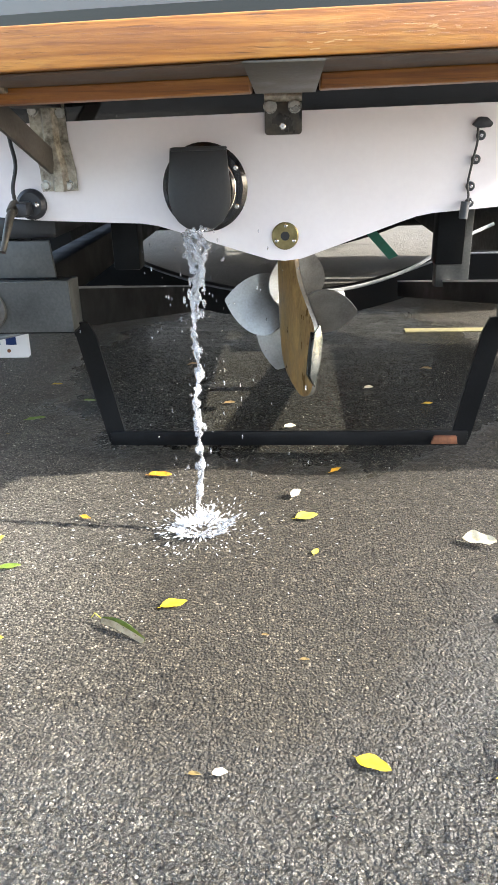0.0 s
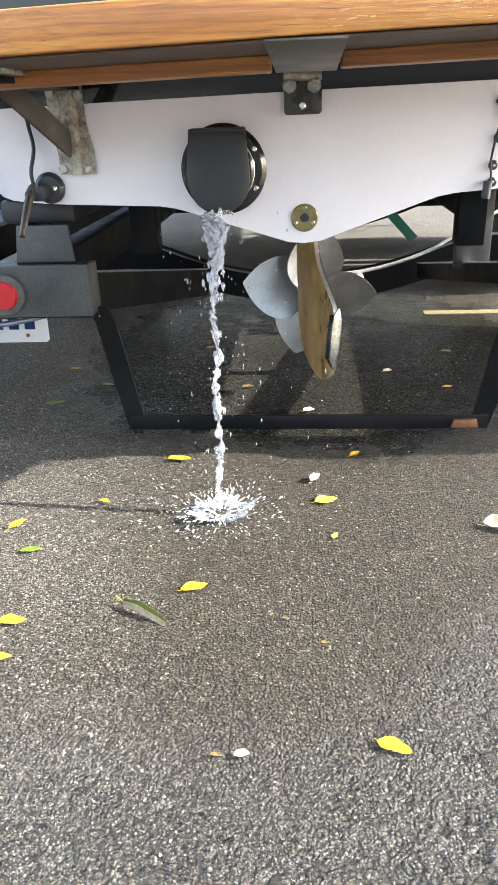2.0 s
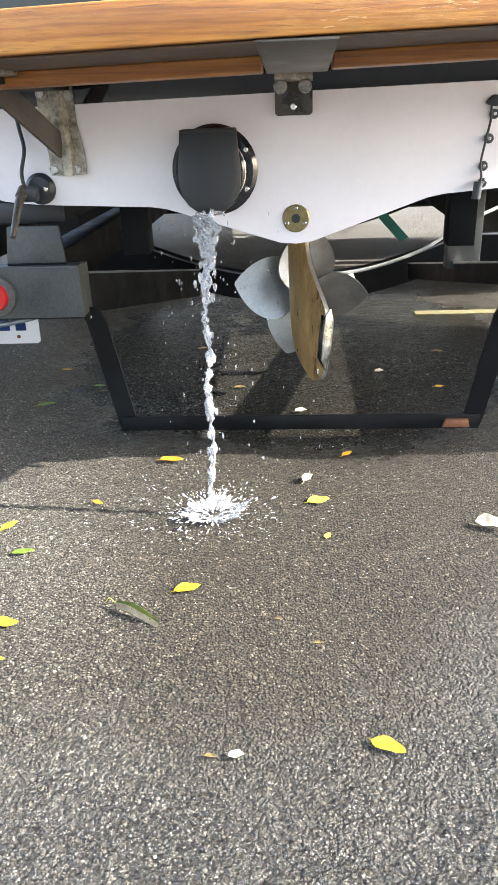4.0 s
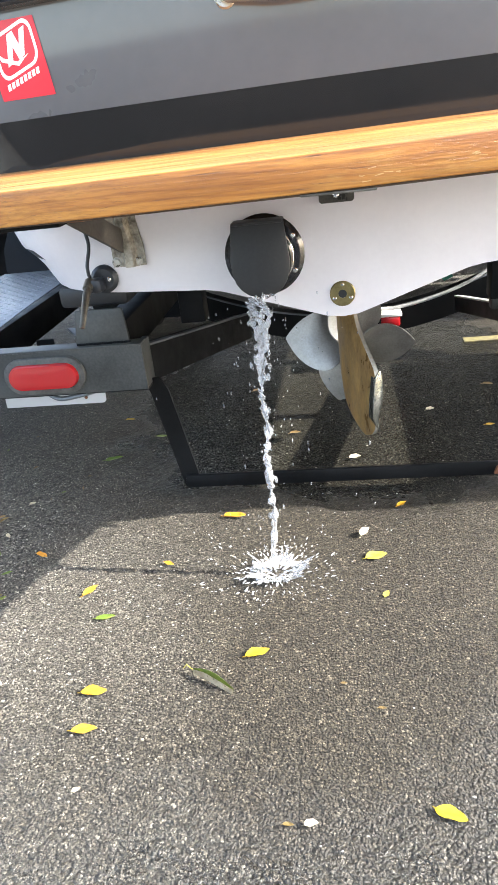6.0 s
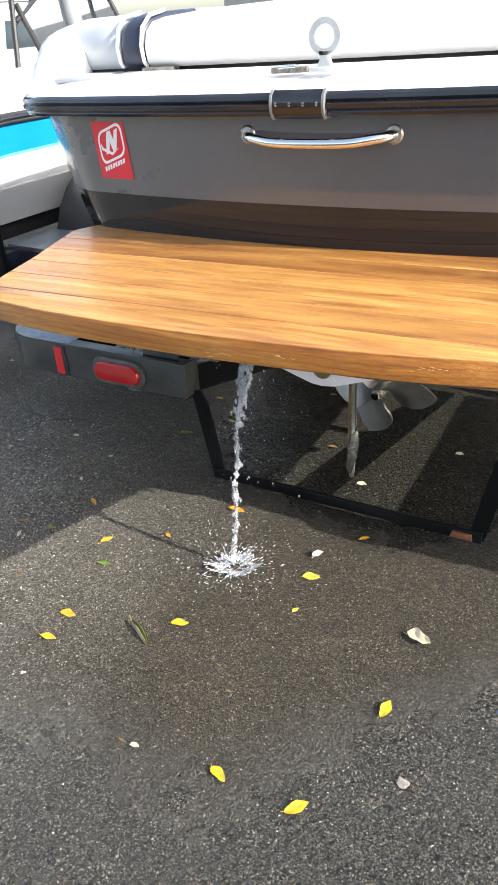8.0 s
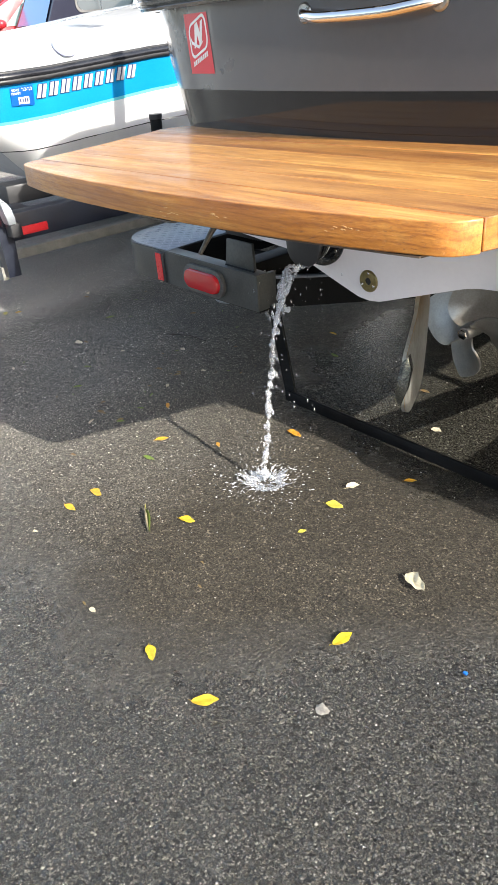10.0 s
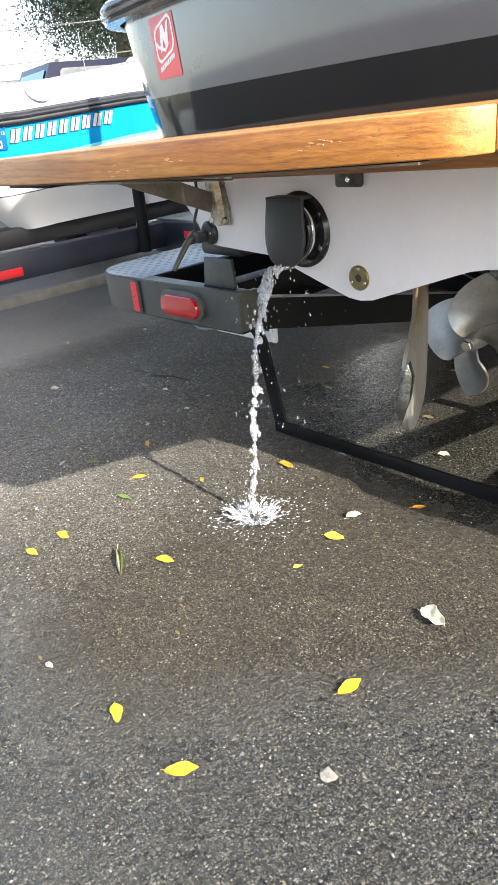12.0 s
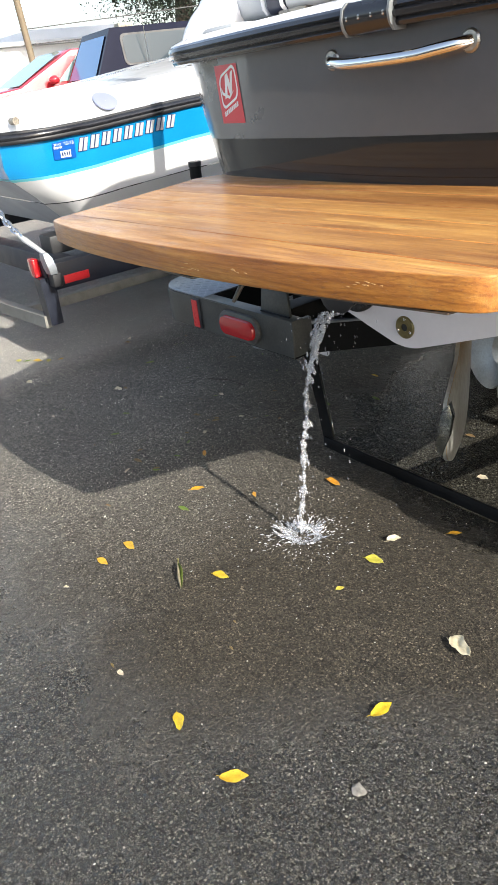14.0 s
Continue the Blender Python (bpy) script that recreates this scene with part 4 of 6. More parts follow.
def build_speed_pickup():
    y = transom_y(-0.49, 0.588)
    sp = thing("speed_pickup", "dark blue-black speedometer pickup with a drooping arm and hose", "pickup tube", (-0.378, y, 0.588))
    pad = part("pad", disc((-0.378, y + 0.004, 0.588), (0, -1, 0), 0.029, 0.018, 30, 0.007), PLASTIC, sp, "round mounting pad")
    part("screw", star_disc_screw((-0.366, y - 0.014, 0.588), (0, -1, 0), 0.005), CHROME, pad)
    part("knuckle", lean(box(-0.405, -0.375, y - 0.045, y - 0.005, 0.575, 0.602, 0.006)), PLASTIC, sp)
    part("arm", tube([(-0.400, y - 0.03, 0.592), (-0.404, y - 0.06, 0.57), (-0.410, y - 0.105, 0.513)], [0.009, 0.008, 0.0055], 10), STRUT_STEEL, sp, "tarnished metal arm")
    part("clamp", tube([(-0.401, y - 0.032, 0.590), (-0.403, y - 0.05, 0.578)], 0.0105, 12), STRUT_STEEL, sp)
    part("hose", tube(curve_points([(-0.400, y - 0.03, 0.592), (-0.402, y - 0.028, 0.62), (-0.394, y - 0.018, 0.66), (-0.400, y - 0.012, 0.70), (-0.405, y - 0.008, 0.75)], 6), 0.0038, 8), CABLE, sp, "thin black hose")
    return sp


build_speed_pickup()


def build_transducer_cable():
    tr = thing("transducer_cable", "thin black cable held to the hull by round clips", "cable", (0.47, 1.5, 0.64))
    at = lambda x, z, o: Vector((x, transom_y(x - XC, z) - o, z))
    pts = [at(0.455, 0.706, 0.006), at(0.457, 0.68, 0.005), at(0.452, 0.65, 0.006), at(0.447, 0.61, 0.005), at(0.450, 0.585, 0.008), at(0.444, 0.56, 0.010)]
    part("cord", tube(curve_points(pts, 5), 0.0022, 8), CABLE, tr)
    for x, z in ((0.463, 0.690), (0.458, 0.650), (0.453, 0.604), (0.454, 0.575)):
        c = part("clip", disc(at(x, z, -0.001), (0, -1, 0), 0.0085, 0.006, 18, 0.002), PLASTIC, tr)
        part("screw", star_disc_screw(at(x, z, 0.005), (0, -1, 0), 0.0035), CHROME, c)
    part("head_clip", prism([(0.444, 0.708), (0.455, 0.702), (0.478, 0.703), (0.482, 0.710), (0.470, 0.720), (0.456, 0.721)], xz(transom_y(0.35, 0.71) - 0.010), 0.011, 0.003), PLASTIC, tr, "wide black clip")
    part("plug", tube([at(0.445, 0.578, 0.010), at(0.443, 0.548, 0.012)], 0.008, 12), PLASTIC, tr)
    return tr


build_transducer_cable()


# ---- rudder, propeller ----
def build_rudder():
    ru = thing("rudder", "brown tarnished bronze rudder blade turned to one side", "rudder", (0.13, 1.66, 0.16))
    sil = [(0.097, 0.50), (0.0975, 0.42), (0.0985, 0.35), (0.101, 0.28), (0.107, 0.215), (0.120, 0.180), (0.140, 0.160), (0.153, 0.157), (0.168, 0.178), (0.178, 0.215), (0.187, 0.275), (0.187, 0.305), (0.178, 0.332), (0.158, 0.370), (0.142, 0.41), (0.134, 0.46), (0.132, 0.50)]
    ca, sa = math.cos(radians(22)), math.sin(radians(22))

    def place(u, v, d):
        s = (u - 0.10) / sa       # along the chord, toward the camera's side
        return (0.10 + s * sa + d * ca, 1.745 - s * ca + d * sa, v)
    # the trailing edge is cut off square where the wedge sits
    sil = [(min(u, 0.174), v) for u, v in sil]
    sil = [(p.x, p.z) for p in curve_points([(u, 0.0, v) for u, v in sil], 3)]

    def half(points, sgn, rim, belly, bm, close):
        core = [((u - 0.125) * 0.55 + 0.125, 0.32 + (v - 0.32) * 0.86) for u, v in points]
        a = [bm.verts.new(place(u, v, sgn * rim)) for u, v in points]
        b = [bm.verts.new(place(u, v, sgn * belly)) for u, v in core]
        n = len(points)
        for i in range(n if close else n - 1):
            j = (i + 1) % n
            bm.faces.new((a[i], a[j], b[j], b[i]))
        bm.faces.new(b)
        return a
    bm = bmesh.new()
    first, second = half(sil, -1, 0.0045, 0.010, bm, True), half(sil, 1, 0.0045, 0.010, bm, True)
    for i in range(len(sil)):
        j = (i + 1) % len(sil)
        f = bm.faces.new((first[i], first[j], second[j], second[i]))
        f.material_index = 1
    blade = part("blade", bm, BRONZE, ru, "", 70)
    blade.data.materials.append(BRONZE_LIT)
    # thin skin that carries the painted sheen of the sunlit side
    bm = bmesh.new()
    half(sil, 1, 0.0058, 0.0113, bm, True)
    part("sunlit_face", bm, BRONZE_LIT, ru, "greyish side of the blade, its sunlit sheen put in the colour", 70)
    # bright worn wedge on the trailing edge
    tab = [(0.174, 0.198), (0.186, 0.250), (0.1905, 0.300), (0.184, 0.334), (0.172, 0.318), (0.166, 0.268), (0.163, 0.225)]
    part("trim_wedge", prism(tab, lambda u, v, d: (u - d * 0.40, 1.546 + (u - 0.166) * 0.9 + d, v), 0.022, 0.0015), CHROME_WORN, ru, "bright worn steel wedge")
    part("stock", tube([(0.118, 1.69, 0.46), (0.118, 1.69, 0.56)], 0.016, 16), BRONZE, ru)
    return ru


build_rudder()


def build_propeller():
    hub = Vector((0.122, 1.945, 0.278))
    pr = thing("propeller", "satin metal four-bladed propeller", "propeller", hub)
    axis = Vector((0, -1, -0.10)).normalized()
    part("hub", tube([hub + axis * k for k in (-0.06, -0.03, 0.0, 0.035, 0.05)], [0.024, 0.027, 0.026, 0.021, 0.016], 24), PROP, pr)
    part("nut", disc(hub + axis * 0.05, axis, 0.015, 0.012, 6, 0.002), CHROME, pr, "hex nut on the shaft end")
    up = Vector((0, 0, 1)) - axis * axis.z
    up.normalize()
    side = Vector((1, 0, 0))
    side = (side - axis * side.dot(axis)).normalized()
    for ang in (75, 165, 252, 352):
        a = radians(ang)
        bm = bmesh.new()
        rows = []
        for r in np.linspace(0.018, 0.172, 16):
            t = (r - 0.018) / 0.154
            span = 0.106 * math.sin(math.pi * min(1.0, 0.16 + t * 0.72)) ** 0.9 * (1.0 - t ** 5) ** 0.7
            span = max(span, 0.004)
            pitch = math.atan2(0.36, math.tau * max(r, 0.045))
            row = []
            for s in np.linspace(-1, 1, 9):
                w = s * span
                th = a + (w * math.cos(pitch)) / max(r, 0.03) * 0.9 + 0.10 * t
                ax = w * math.sin(pitch) * 0.8
                row.append(hub + (side * math.cos(th) + up * math.sin(th)) * r + axis * ax)
            rows.append(row)
        loft(rows, False, False, bm)
        bmesh.ops.recalc_face_normals(bm, faces=bm.faces)
        bmesh.ops.solidify(bm, geom=bm.faces[:], thickness=0.005)
        part("blade", bm, PROP, pr, "", 60)
    part("shaft", tube([hub - axis * 0.05, hub - axis * 1.0], 0.014, 14), CHROME, pr, "bright propeller shaft")
    part("strut", prism([(0.0, 0.31), (0.06, 0.31), (0.11, 0.52), (0.02, 0.52)], lambda u, v, d: (0.113 + d, 2.04 + u, v), 0.014, 0.003), BRONZE, pr, "shaft strut")
    return pr


build_propeller()


# ---- trailer ----
def build_trailer():
    tr = thing("boat_trailer", "black painted steel boat trailer with oval lamps and tread plates", "trailer", (XC, 1.6, 0.0))

    def mirror(bm, s):
        if s > 0:
            for v in bm.verts:
                v.co.x = 2 * XC - v.co.x
        return bm
    for s in (-1, 1):
        M = lambda bm: mirror(bm, s)
        # front face of the tail box with its rounded outer end
        outer = [(-0.337, 1.557), (-0.70, 1.555), (-0.90, 1.555)] + [(-0.925 - 0.135 * math.sin(a), 1.555 + 0.135 * (1 - math.cos(a))) for a in np.linspace(0.1, math.pi / 2, 8)] + [(-1.085, 2.0), (-1.10, 2.55)]
        inner = [(x + (0.006 if i > 2 else 0), y + (0.006 if i < 8 else 0.002)) for i, (x, y) in enumerate(outer)]
        rings = [[(ax, ay, 0.326), (bx, by, 0.326), (bx, by, 0.430), (ax, ay, 0.430)] for (ax, ay), (bx, by) in zip(outer, inner)]
        face = part("tail_face", M(bevelled(loft(rings), 0.0015, 1, 60)), TAIL, tr, "flat black tail panel with rounded outer end")
        part("top_flange", M(box(-0.80, -0.337, 1.556, 1.600, 0.4285, 0.434, 0.002)), TAIL, tr, "worn top flange")
        part("bottom_flange", M(box(-0.90, -0.337, 1.560, 1.640, 0.322, 0.328, 0.001)), TRAILER, tr)
        # tread plate step
        plate_out = [(-0.76, 1.560), (-0.90, 1.557)] + [(-0.925 - 0.132 * math.sin(a), 1.559 + 0.132 * (1 - math.cos(a))) for a in np.linspace(0.1, math.pi / 2, 8)] + [(-1.080, 2.0), (-1.095, 2.55), (-0.80, 2.55), (-0.785, 2.0)]
        part("tread_plate", M(prism(plate_out, xy(0.4305), 0.005, 0.001)), PLATE, tr, "galvanised tread plate step")
        bm = bmesh.new()
        for i in range(46):
            for j in range(15):
                y = 1.575 + i * 0.0205
                x = -0.775 - j * 0.0205 - (0.003 if i % 2 else 0)
                edge = float(np.interp(y, [1.557, 1.60, 1.66, 1.70, 2.0, 2.55], [-0.93, -1.015, -1.045, -1.055, -1.078, -1.09]))
                inn = float(np.interp(y, [1.557, 2.0, 2.55], [-0.762, -0.787, -0.802]))
                if not edge + 0.010 < x < inn - 0.008:
                    continue
                t = radians(45 if (i + j) % 2 else -45)
                c, sn = math.cos(t), math.sin(t)
                L, W = 0.0095, 0.0030
                base = [bm.verts.new((x + c * u - sn * w, y + sn * u + c * w, 0.4352)) for u, w in ((L, 0), (0, W), (-L, 0), (0, -W))]
                tip = [bm.verts.new((x + c * u * 0.55, y + sn * u * 0.55, 0.4368)) for u in (L, -L)]
                bm.faces.new((base[0], base[1], tip[1], tip[0]))
                bm.faces.new((base[1], base[2], tip[1]))
                bm.faces.new((base[2], base[3], tip[0], tip[1]))
                bm.faces.new((base[3], base[0], tip[0]))
        tread = part("tread_pattern", M(bm), PLATE, tr, "raised lozenge tread")
        tagged(tread, kind="stuff")
        part("step_rail", M(box(-0.79, -0.757, 1.60, 2.55, 0.345, 0.434, 0.003)), TRAILER, tr)
        # oval tail lamp
        def oval(cx, cz, a, r, n=12):
            return arc(cx + a - r, cz, r, -90, 90, n) + arc(cx - a + r, cz, r, 90, 270, n)
        cx, cz = -0.571, 0.376
        part("grommet", M(prism(oval(cx, cz, 0.097, 0.043), xz(1.543), 0.014, 0.004)), DUSTY_RUBBER, face, "dusty grey rubber grommet")
        o1, o2, o3 = oval(cx, cz, 0.083, 0.030), oval(cx, cz, 0.080, 0.027), oval(cx, cz, 0.06, 0.016)
        rings = [[(u, 1.548, v) for u, v in o1], [(u, 1.538, v) for u, v in o1], [(u, 1.533, v) for u, v in o2], [(u, 1.531, v) for u, v in o3]]
        part("tail_lamp", M(loft(rings)), RED_LENS, face, "oval red lamp lens")
        # red reflector
        part("reflector", M(prism([(-0.818, 0.330), (-0.773, 0.330), (-0.776, 0.426), (-0.819, 0.426)], xz(1.548), 0.007, 0.002)), PLASTIC, face, "reflector backing")
        part("reflector_tape", M(prism([(-0.814, 0.334), (-0.784, 0.334), (-0.786, 0.422), (-0.815, 0.422)], xz(1.546), 0.002)), RED_TAPE, face, "red reflector strip")
        # frame rail that runs back and down from the tail box to the low crossmember
        dx = -0.014 if s > 0 else 0.0
        wide, tall = (0.036, 0.050) if s > 0 else (0.055, 0.088)
        r0, r1 = Vector((-0.362 + dx, 1.566, 0.4165)), Vector((-0.247 + dx, 2.55, 0.2255)) if s > 0 else Vector((-0.224, 2.55, 0.2205))
        rings = [[p + Vector(q) for q in ((-wide, 0, -tall), (0.0, 0, -tall), (0.0, 0, 0.0), (-wide, 0, 0.0))] for p in (r0, (r0 + r1) / 2, r1)]
        rail = part("dropped_rail", M(bevelled(loft(rings), 0.003, 1, 60)), TRAILER, tr, "frame rail sloping down under the hull")
        strip = [[p + Vector(q) for q in ((-0.020, 0, -0.001), (0.003, 0, -0.001), (0.003, 0, 0.004), (-0.020, 0, 0.004))] for p in (r0, r1)]
        # lit top of the black rail coloured as metal, brighter on the sunny side
        part("top_flange", M(loft(strip)), SATIN_STEEL if s > 0 else PLATE, rail, "pale top flange of the rail, its light put in the colour")
        part("end_plate", M(box(-0.352, -0.337, 1.563, 1.63, 0.326, 0.430, 0.002)), TAIL, tr)
        # bunk bracket on the tail box, post and bunk
        part("bunk_bracket", M(prism([(-0.492, 0.433), (-0.366, 0.433), (-0.372, 0.512), (-0.480, 0.512)], xz(1.575), 0.010, 0.002)), TAIL, tr, "welded bunk bracket plate")
        bm = bmesh.new()
        for k in range(24):
            x = -0.488 + k * 0.0052
            join(bm, disc((x, 1.573, 0.435), (1, 0, 0), 0.0035, 0.005, 6))
        tagged(part("weld_bead", M(bm), TRAILER, tr, "weld bead"), kind="stuff")
        part("bunk", M(bevelled(box(-0.52, -0.36, 1.60, 4.6, 0.512, 0.560), 0.012)), RUBBER, tr, "carpeted bunk")
        part("bunk_post", M(box(-0.283, -0.222, 1.745, 1.80, 0.42, 0.555, 0.004)), TRAILER, tr, "upright post under the hull")
        # gusset, long rail, wheels, fender
        if s < 0:
            part("gusset", M(prism([(-0.70, 2.05), (-0.52, 1.78), (-0.44, 1.76), (-0.48, 1.98)], xy(0.345), 0.008, 0.001)), PLATE, tr, "triangular gusset plate")
        part("long_rail", M(box(-0.50, -0.43, 1.60 if s < 0 else 2.62, 6.2, 0.335, 0.432, 0.004)), TRAILER, tr, "long frame rail")
        for y in (3.35, 4.15):
            wheel = part("wheel", M(bevelled(disc((-0.98, y, 0.33), (1, 0, 0), 0.33, 0.22, 40), 0.03)), TYRE, tr, "trailer tyre")
            part("rim", M(disc((-0.985, y, 0.33), (1, 0, 0), 0.19, 0.03, 24, 0.01)), PLATE, wheel)
        fen = [(2.55, 0.30), (2.60, 0.50), (2.85, 0.70), (3.1, 0.74), (4.4, 0.74), (4.65, 0.70), (4.9, 0.50), (4.95, 0.30)]
        rings = [[(-1.10, y, z), (-0.76, y, z), (-0.76, y, z + 0.012), (-1.10, y, z + 0.012)] for y, z in fen]
        part("fender", M(loft(rings)), TRAILER, tr, "black wheel fender")
        part("axle", M(tube([(-0.9, 3.75, 0.30), (XC, 3.75, 0.30)], 0.04, 12)), TRAILER, tr)
    # curved crossmember far under the hull
    def cross(y, dip, rise, name):
        xs = np.linspace(-0.72, 0.72, 25)
        top = [dip + rise * min(1.0, abs(x) / 0.55) ** 1.9 for x in xs]
        rings = [[(XC + x, y, z - 0.09), (XC + x, y + 0.06, z - 0.09), (XC + x, y + 0.06, z), (XC + x, y, z)] for x, z in zip(xs, top)]
        beam = part(name, loft(rings), TRAILER, tr, "crossmember dipping below the keel")
        # pale tube that paints the light on the top edge
        part("lit_rim", tube([(XC + x, y, z) for x, z in zip(xs, top)], 0.004, 6), PLATE, beam, "pale rim for the crossmember's lit top edge")
    cross(2.60, 0.178, 0.13, "crossmember")
    cross(3.35, 0.30, 0.13, "crossmember")
    cross(4.7, 0.20, 0.13, "crossmember")
    # upright on the starboard rail
    part("far_post", box(0.516, 0.606, 2.09, 2.13, 0.30, 0.53, 0.003), TAIL, tr, "upright under the far bunk")
    bm = box(XC - 0.03, XC + 0.03, 4.7, 7.6, 0.28, 0.38, 0.004)
    part("tongue", bm, TRAILER, tr)
    # pale line added along the crossmember, standing for its sunlit edge
    hose = curve_points([(0.02, 2.56, 0.196), (0.167, 2.56, 0.190), (0.303, 2.56, 0.202), (0.398, 2.56, 0.222), (0.491, 2.56, 0.253), (0.564, 2.56, 0.288), (0.66, 2.58, 0.345), (0.80, 2.62, 0.40)], 5)
    part("sunlit_line", tube(hose, 0.0058, 8), PALE_EDGE, tr, "pale grey line standing for the crossmember's sunlit edge")
    # low guard below the propeller
    for s in (-1, 1):
        leg = loft([[(XC + s * (dx - 0.022), y, z), (XC + s * (dx + 0.022), y, z), (XC + s * (dx + 0.022), y + 0.008, z), (XC + s * (dx - 0.022), y + 0.008, z)] for dx, y, z in ((0.452, 1.60, 0.335), (0.440, 1.61, 0.30), (0.398, 1.62, 0.06), (0.392, 1.62, 0.040))])
        part("guard_leg", leg, TRAILER, tr, "sloping guard leg")
    part("guard_bar", bevelled(box(XC - 0.41, XC + 0.41, 1.610, 1.618, 0.038, 0.072), 0.001), TRAILER, tr, "low guard bar")
    part("guard_shelf", bevelled(box(XC - 0.41, XC + 0.41, 1.618, 1.655, 0.038, 0.043), 0.001), TRAILER, tr)
    part("rust_lug", prism([(0.440, 0.043), (0.500, 0.043), (0.496, 0.062), (0.446, 0.062)], xz(1.603), 0.008, 0.001), RUST, tr, "rusty lug on the guard bar")
    # number plate, its figures as plain bars
    pl = part("number_plate", prism([(u, v) for u, v in [(-0.874, 0.165), (-0.580, 0.165), (-0.572, 0.173), (-0.569, 0.318), (-0.874, 0.318)]], xz(1.907), 0.003, 0.001), WHITE_VINYL, tr, "white number plate")
    for k in range(6):
        x = -0.854 + k * 0.044
        part("figure_bar", box(x, x + 0.028, 1.9045, 1.907, 0.201, 0.278, 0.001), NAVY_INK, pl, "blue bar")
    part("plate_bolt", disc((-0.629, 1.906, 0.185), (0, -1, 0), 0.005, 0.002, 10), RUST, pl)
    part("plate_hanger", box(-0.74, -0.69, 1.9105, 1.918, 0.27, 0.36, 0.001), TRAILER, tr)
    part("plate_guard", tube(curve_points([(-0.60, 1.60, 0.322), (-0.585, 1.60, 0.306), (-0.56, 1.60, 0.299), (-0.50, 1.61, 0.306), (-0.44, 1.62, 0.318)], 5), 0.006, 10), PLATE, tr, "bent round guard rod")
    lamp = part("marker_lamp", box(0.232, 0.298, 2.505, 2.535, 0.148, 0.184, 0.006), RED_LENS, tr, "small red marker lamp")
    part("lamp_base", box(0.226, 0.304, 2.505, 2.605, 0.183, 0.194, 0.002), WHITE_VINYL, lamp, "white lamp base")
    # green strap to the winch eye
    part("strap", loft([[p + Vector((-0.013, 0, -0.004)), p + Vector((0.013, 0, 0.008)), p + Vector((0.013, 0.003, 0.008)), p + Vector((-0.013, 0.003, -0.004))] for p in (Vector((0.325, 2.3, 0.47)), Vector((0.36, 2.3, 0.42)), Vector((0.43, 2.3, 0.345)))]), GREEN, tr, "green webbing strap")
    return tr


build_trailer()


# ---- water falling from the exhaust ----
def build_water():
    w = thing("water_stream", "clear water falling from the exhaust and splashing on the asphalt", "water", (-0.045, 1.28, 0.0))
    rnd = random.Random(11)

    def fall(t):
        return Vector((-0.043 - 0.008 * t, 1.458 - 0.165 * t ** 0.62, 0.548 * (1 - t * t) ** 1.0 - 0.0))
    # upper part: thin ropes that twist round one another and tear apart
    for k in range(6):
        ph = rnd.uniform(0, 6.28)
        pts, rad = [], []
        n = 34
        low, top = rnd.uniform(0.01, 0.12), rnd.uniform(0.30, 0.56)
        for i in range(n):
            t = low + (top - low) * i / (n - 1)
            spread = 0.027 * max(0.0, 1 - t / 0.55) + 0.0025
            p = fall(t) + Vector((math.cos(ph + 13 * t + k) * spread, math.sin(ph + 11 * t + k) * spread * 0.5, 0))
            p += Vector((rnd.gauss(0, 0.0014), rnd.gauss(0, 0.0012), 0))
            pts.append(p)
            rad.append(0.0042 * rnd.uniform(0.35, 1.35))
        rad[0] = rad[-1] = 0.001
        part("water_rope", tube(pts, rad, 8), WATER, w, "", 80)
    # lower thread: beads strung on a line, torn in places
    start = 0.30
    while start < 0.97:
        stop = min(1.0, start + rnd.uniform(0.06, 0.20))
        n = max(6, int((stop - start) * 150))
        pts, rad = [], []
        ph = rnd.uniform(0, 6)
        for i in range(n):
            t = start + (stop - start) * i / (n - 1)
            pts.append(fall(t) + Vector((0.004 * math.sin(31 * t) + rnd.gauss(0, 0.0014), rnd.gauss(0, 0.0014), 0)))
            rad.append((0.0016 + 0.0062 * abs(math.sin(ph + i * 0.55 + 0.9 * math.sin(i * 0.23)))) * rnd.uniform(0.75, 1.25))
        rad[0] = rad[-1] = 0.0012
        part("water_thread", tube(pts, rad, 8), WATER, w, "", 80)
        start = stop + rnd.uniform(-0.02, 0.012)

    def blobs(name, spots, m, sub=1, label=""):
        base = bmesh.new()
        bmesh.ops.create_icosphere(base, subdivisions=sub, radius=1)
        bv = np.array([v.co[:] for v in base.verts])
        bf = [[v.index for v in f.verts] for f in base.faces]
        base.free()
        vs, fs = [], []
        for p, r in spots:
            o = len(vs)
            rr = np.array(r if isinstance(r, (tuple, list)) else (r, r, r))
            vs += [tuple(np.array(p) + q * rr) for q in bv]
            fs += [[i + o for i in f] for f in bf]
        me = bpy.data.meshes.new(name)
        me.from_pydata(vs, [], fs)
        for pl in me.polygons:
            pl.use_smooth = True
        me.materials.append(m)
        ob = new(name, me)
        ob.parent = w
        ob.matrix_parent_inverse = Matrix.Translation(w.location).inverted()
        return tagged(ob, label, kind="stuff")
    # bubbles and beads along the fall
    spots = []
    for i in range(64):
        t = rnd.uniform(0.05, 0.98)
        p = fall(t) + Vector((rnd.gauss(0, 0.010 if t < 0.5 else 0.006), rnd.gauss(0, 0.006), 0))
        r = rnd.uniform(0.0015, 0.0042)
        spots.append((p, (r, r, r * rnd.uniform(1.4, 3.6))))
    blobs("bead_spray", spots, WATER, 2, "round beads of water")
    # loose drops flying off
    spots = []
    for i in range(150):
        t = rnd.uniform(0.2, 1.0)
        p = fall(t) + Vector((rnd.gauss(0.02, 0.07), rnd.gauss(0.02, 0.06), rnd.gauss(0, 0.03)))
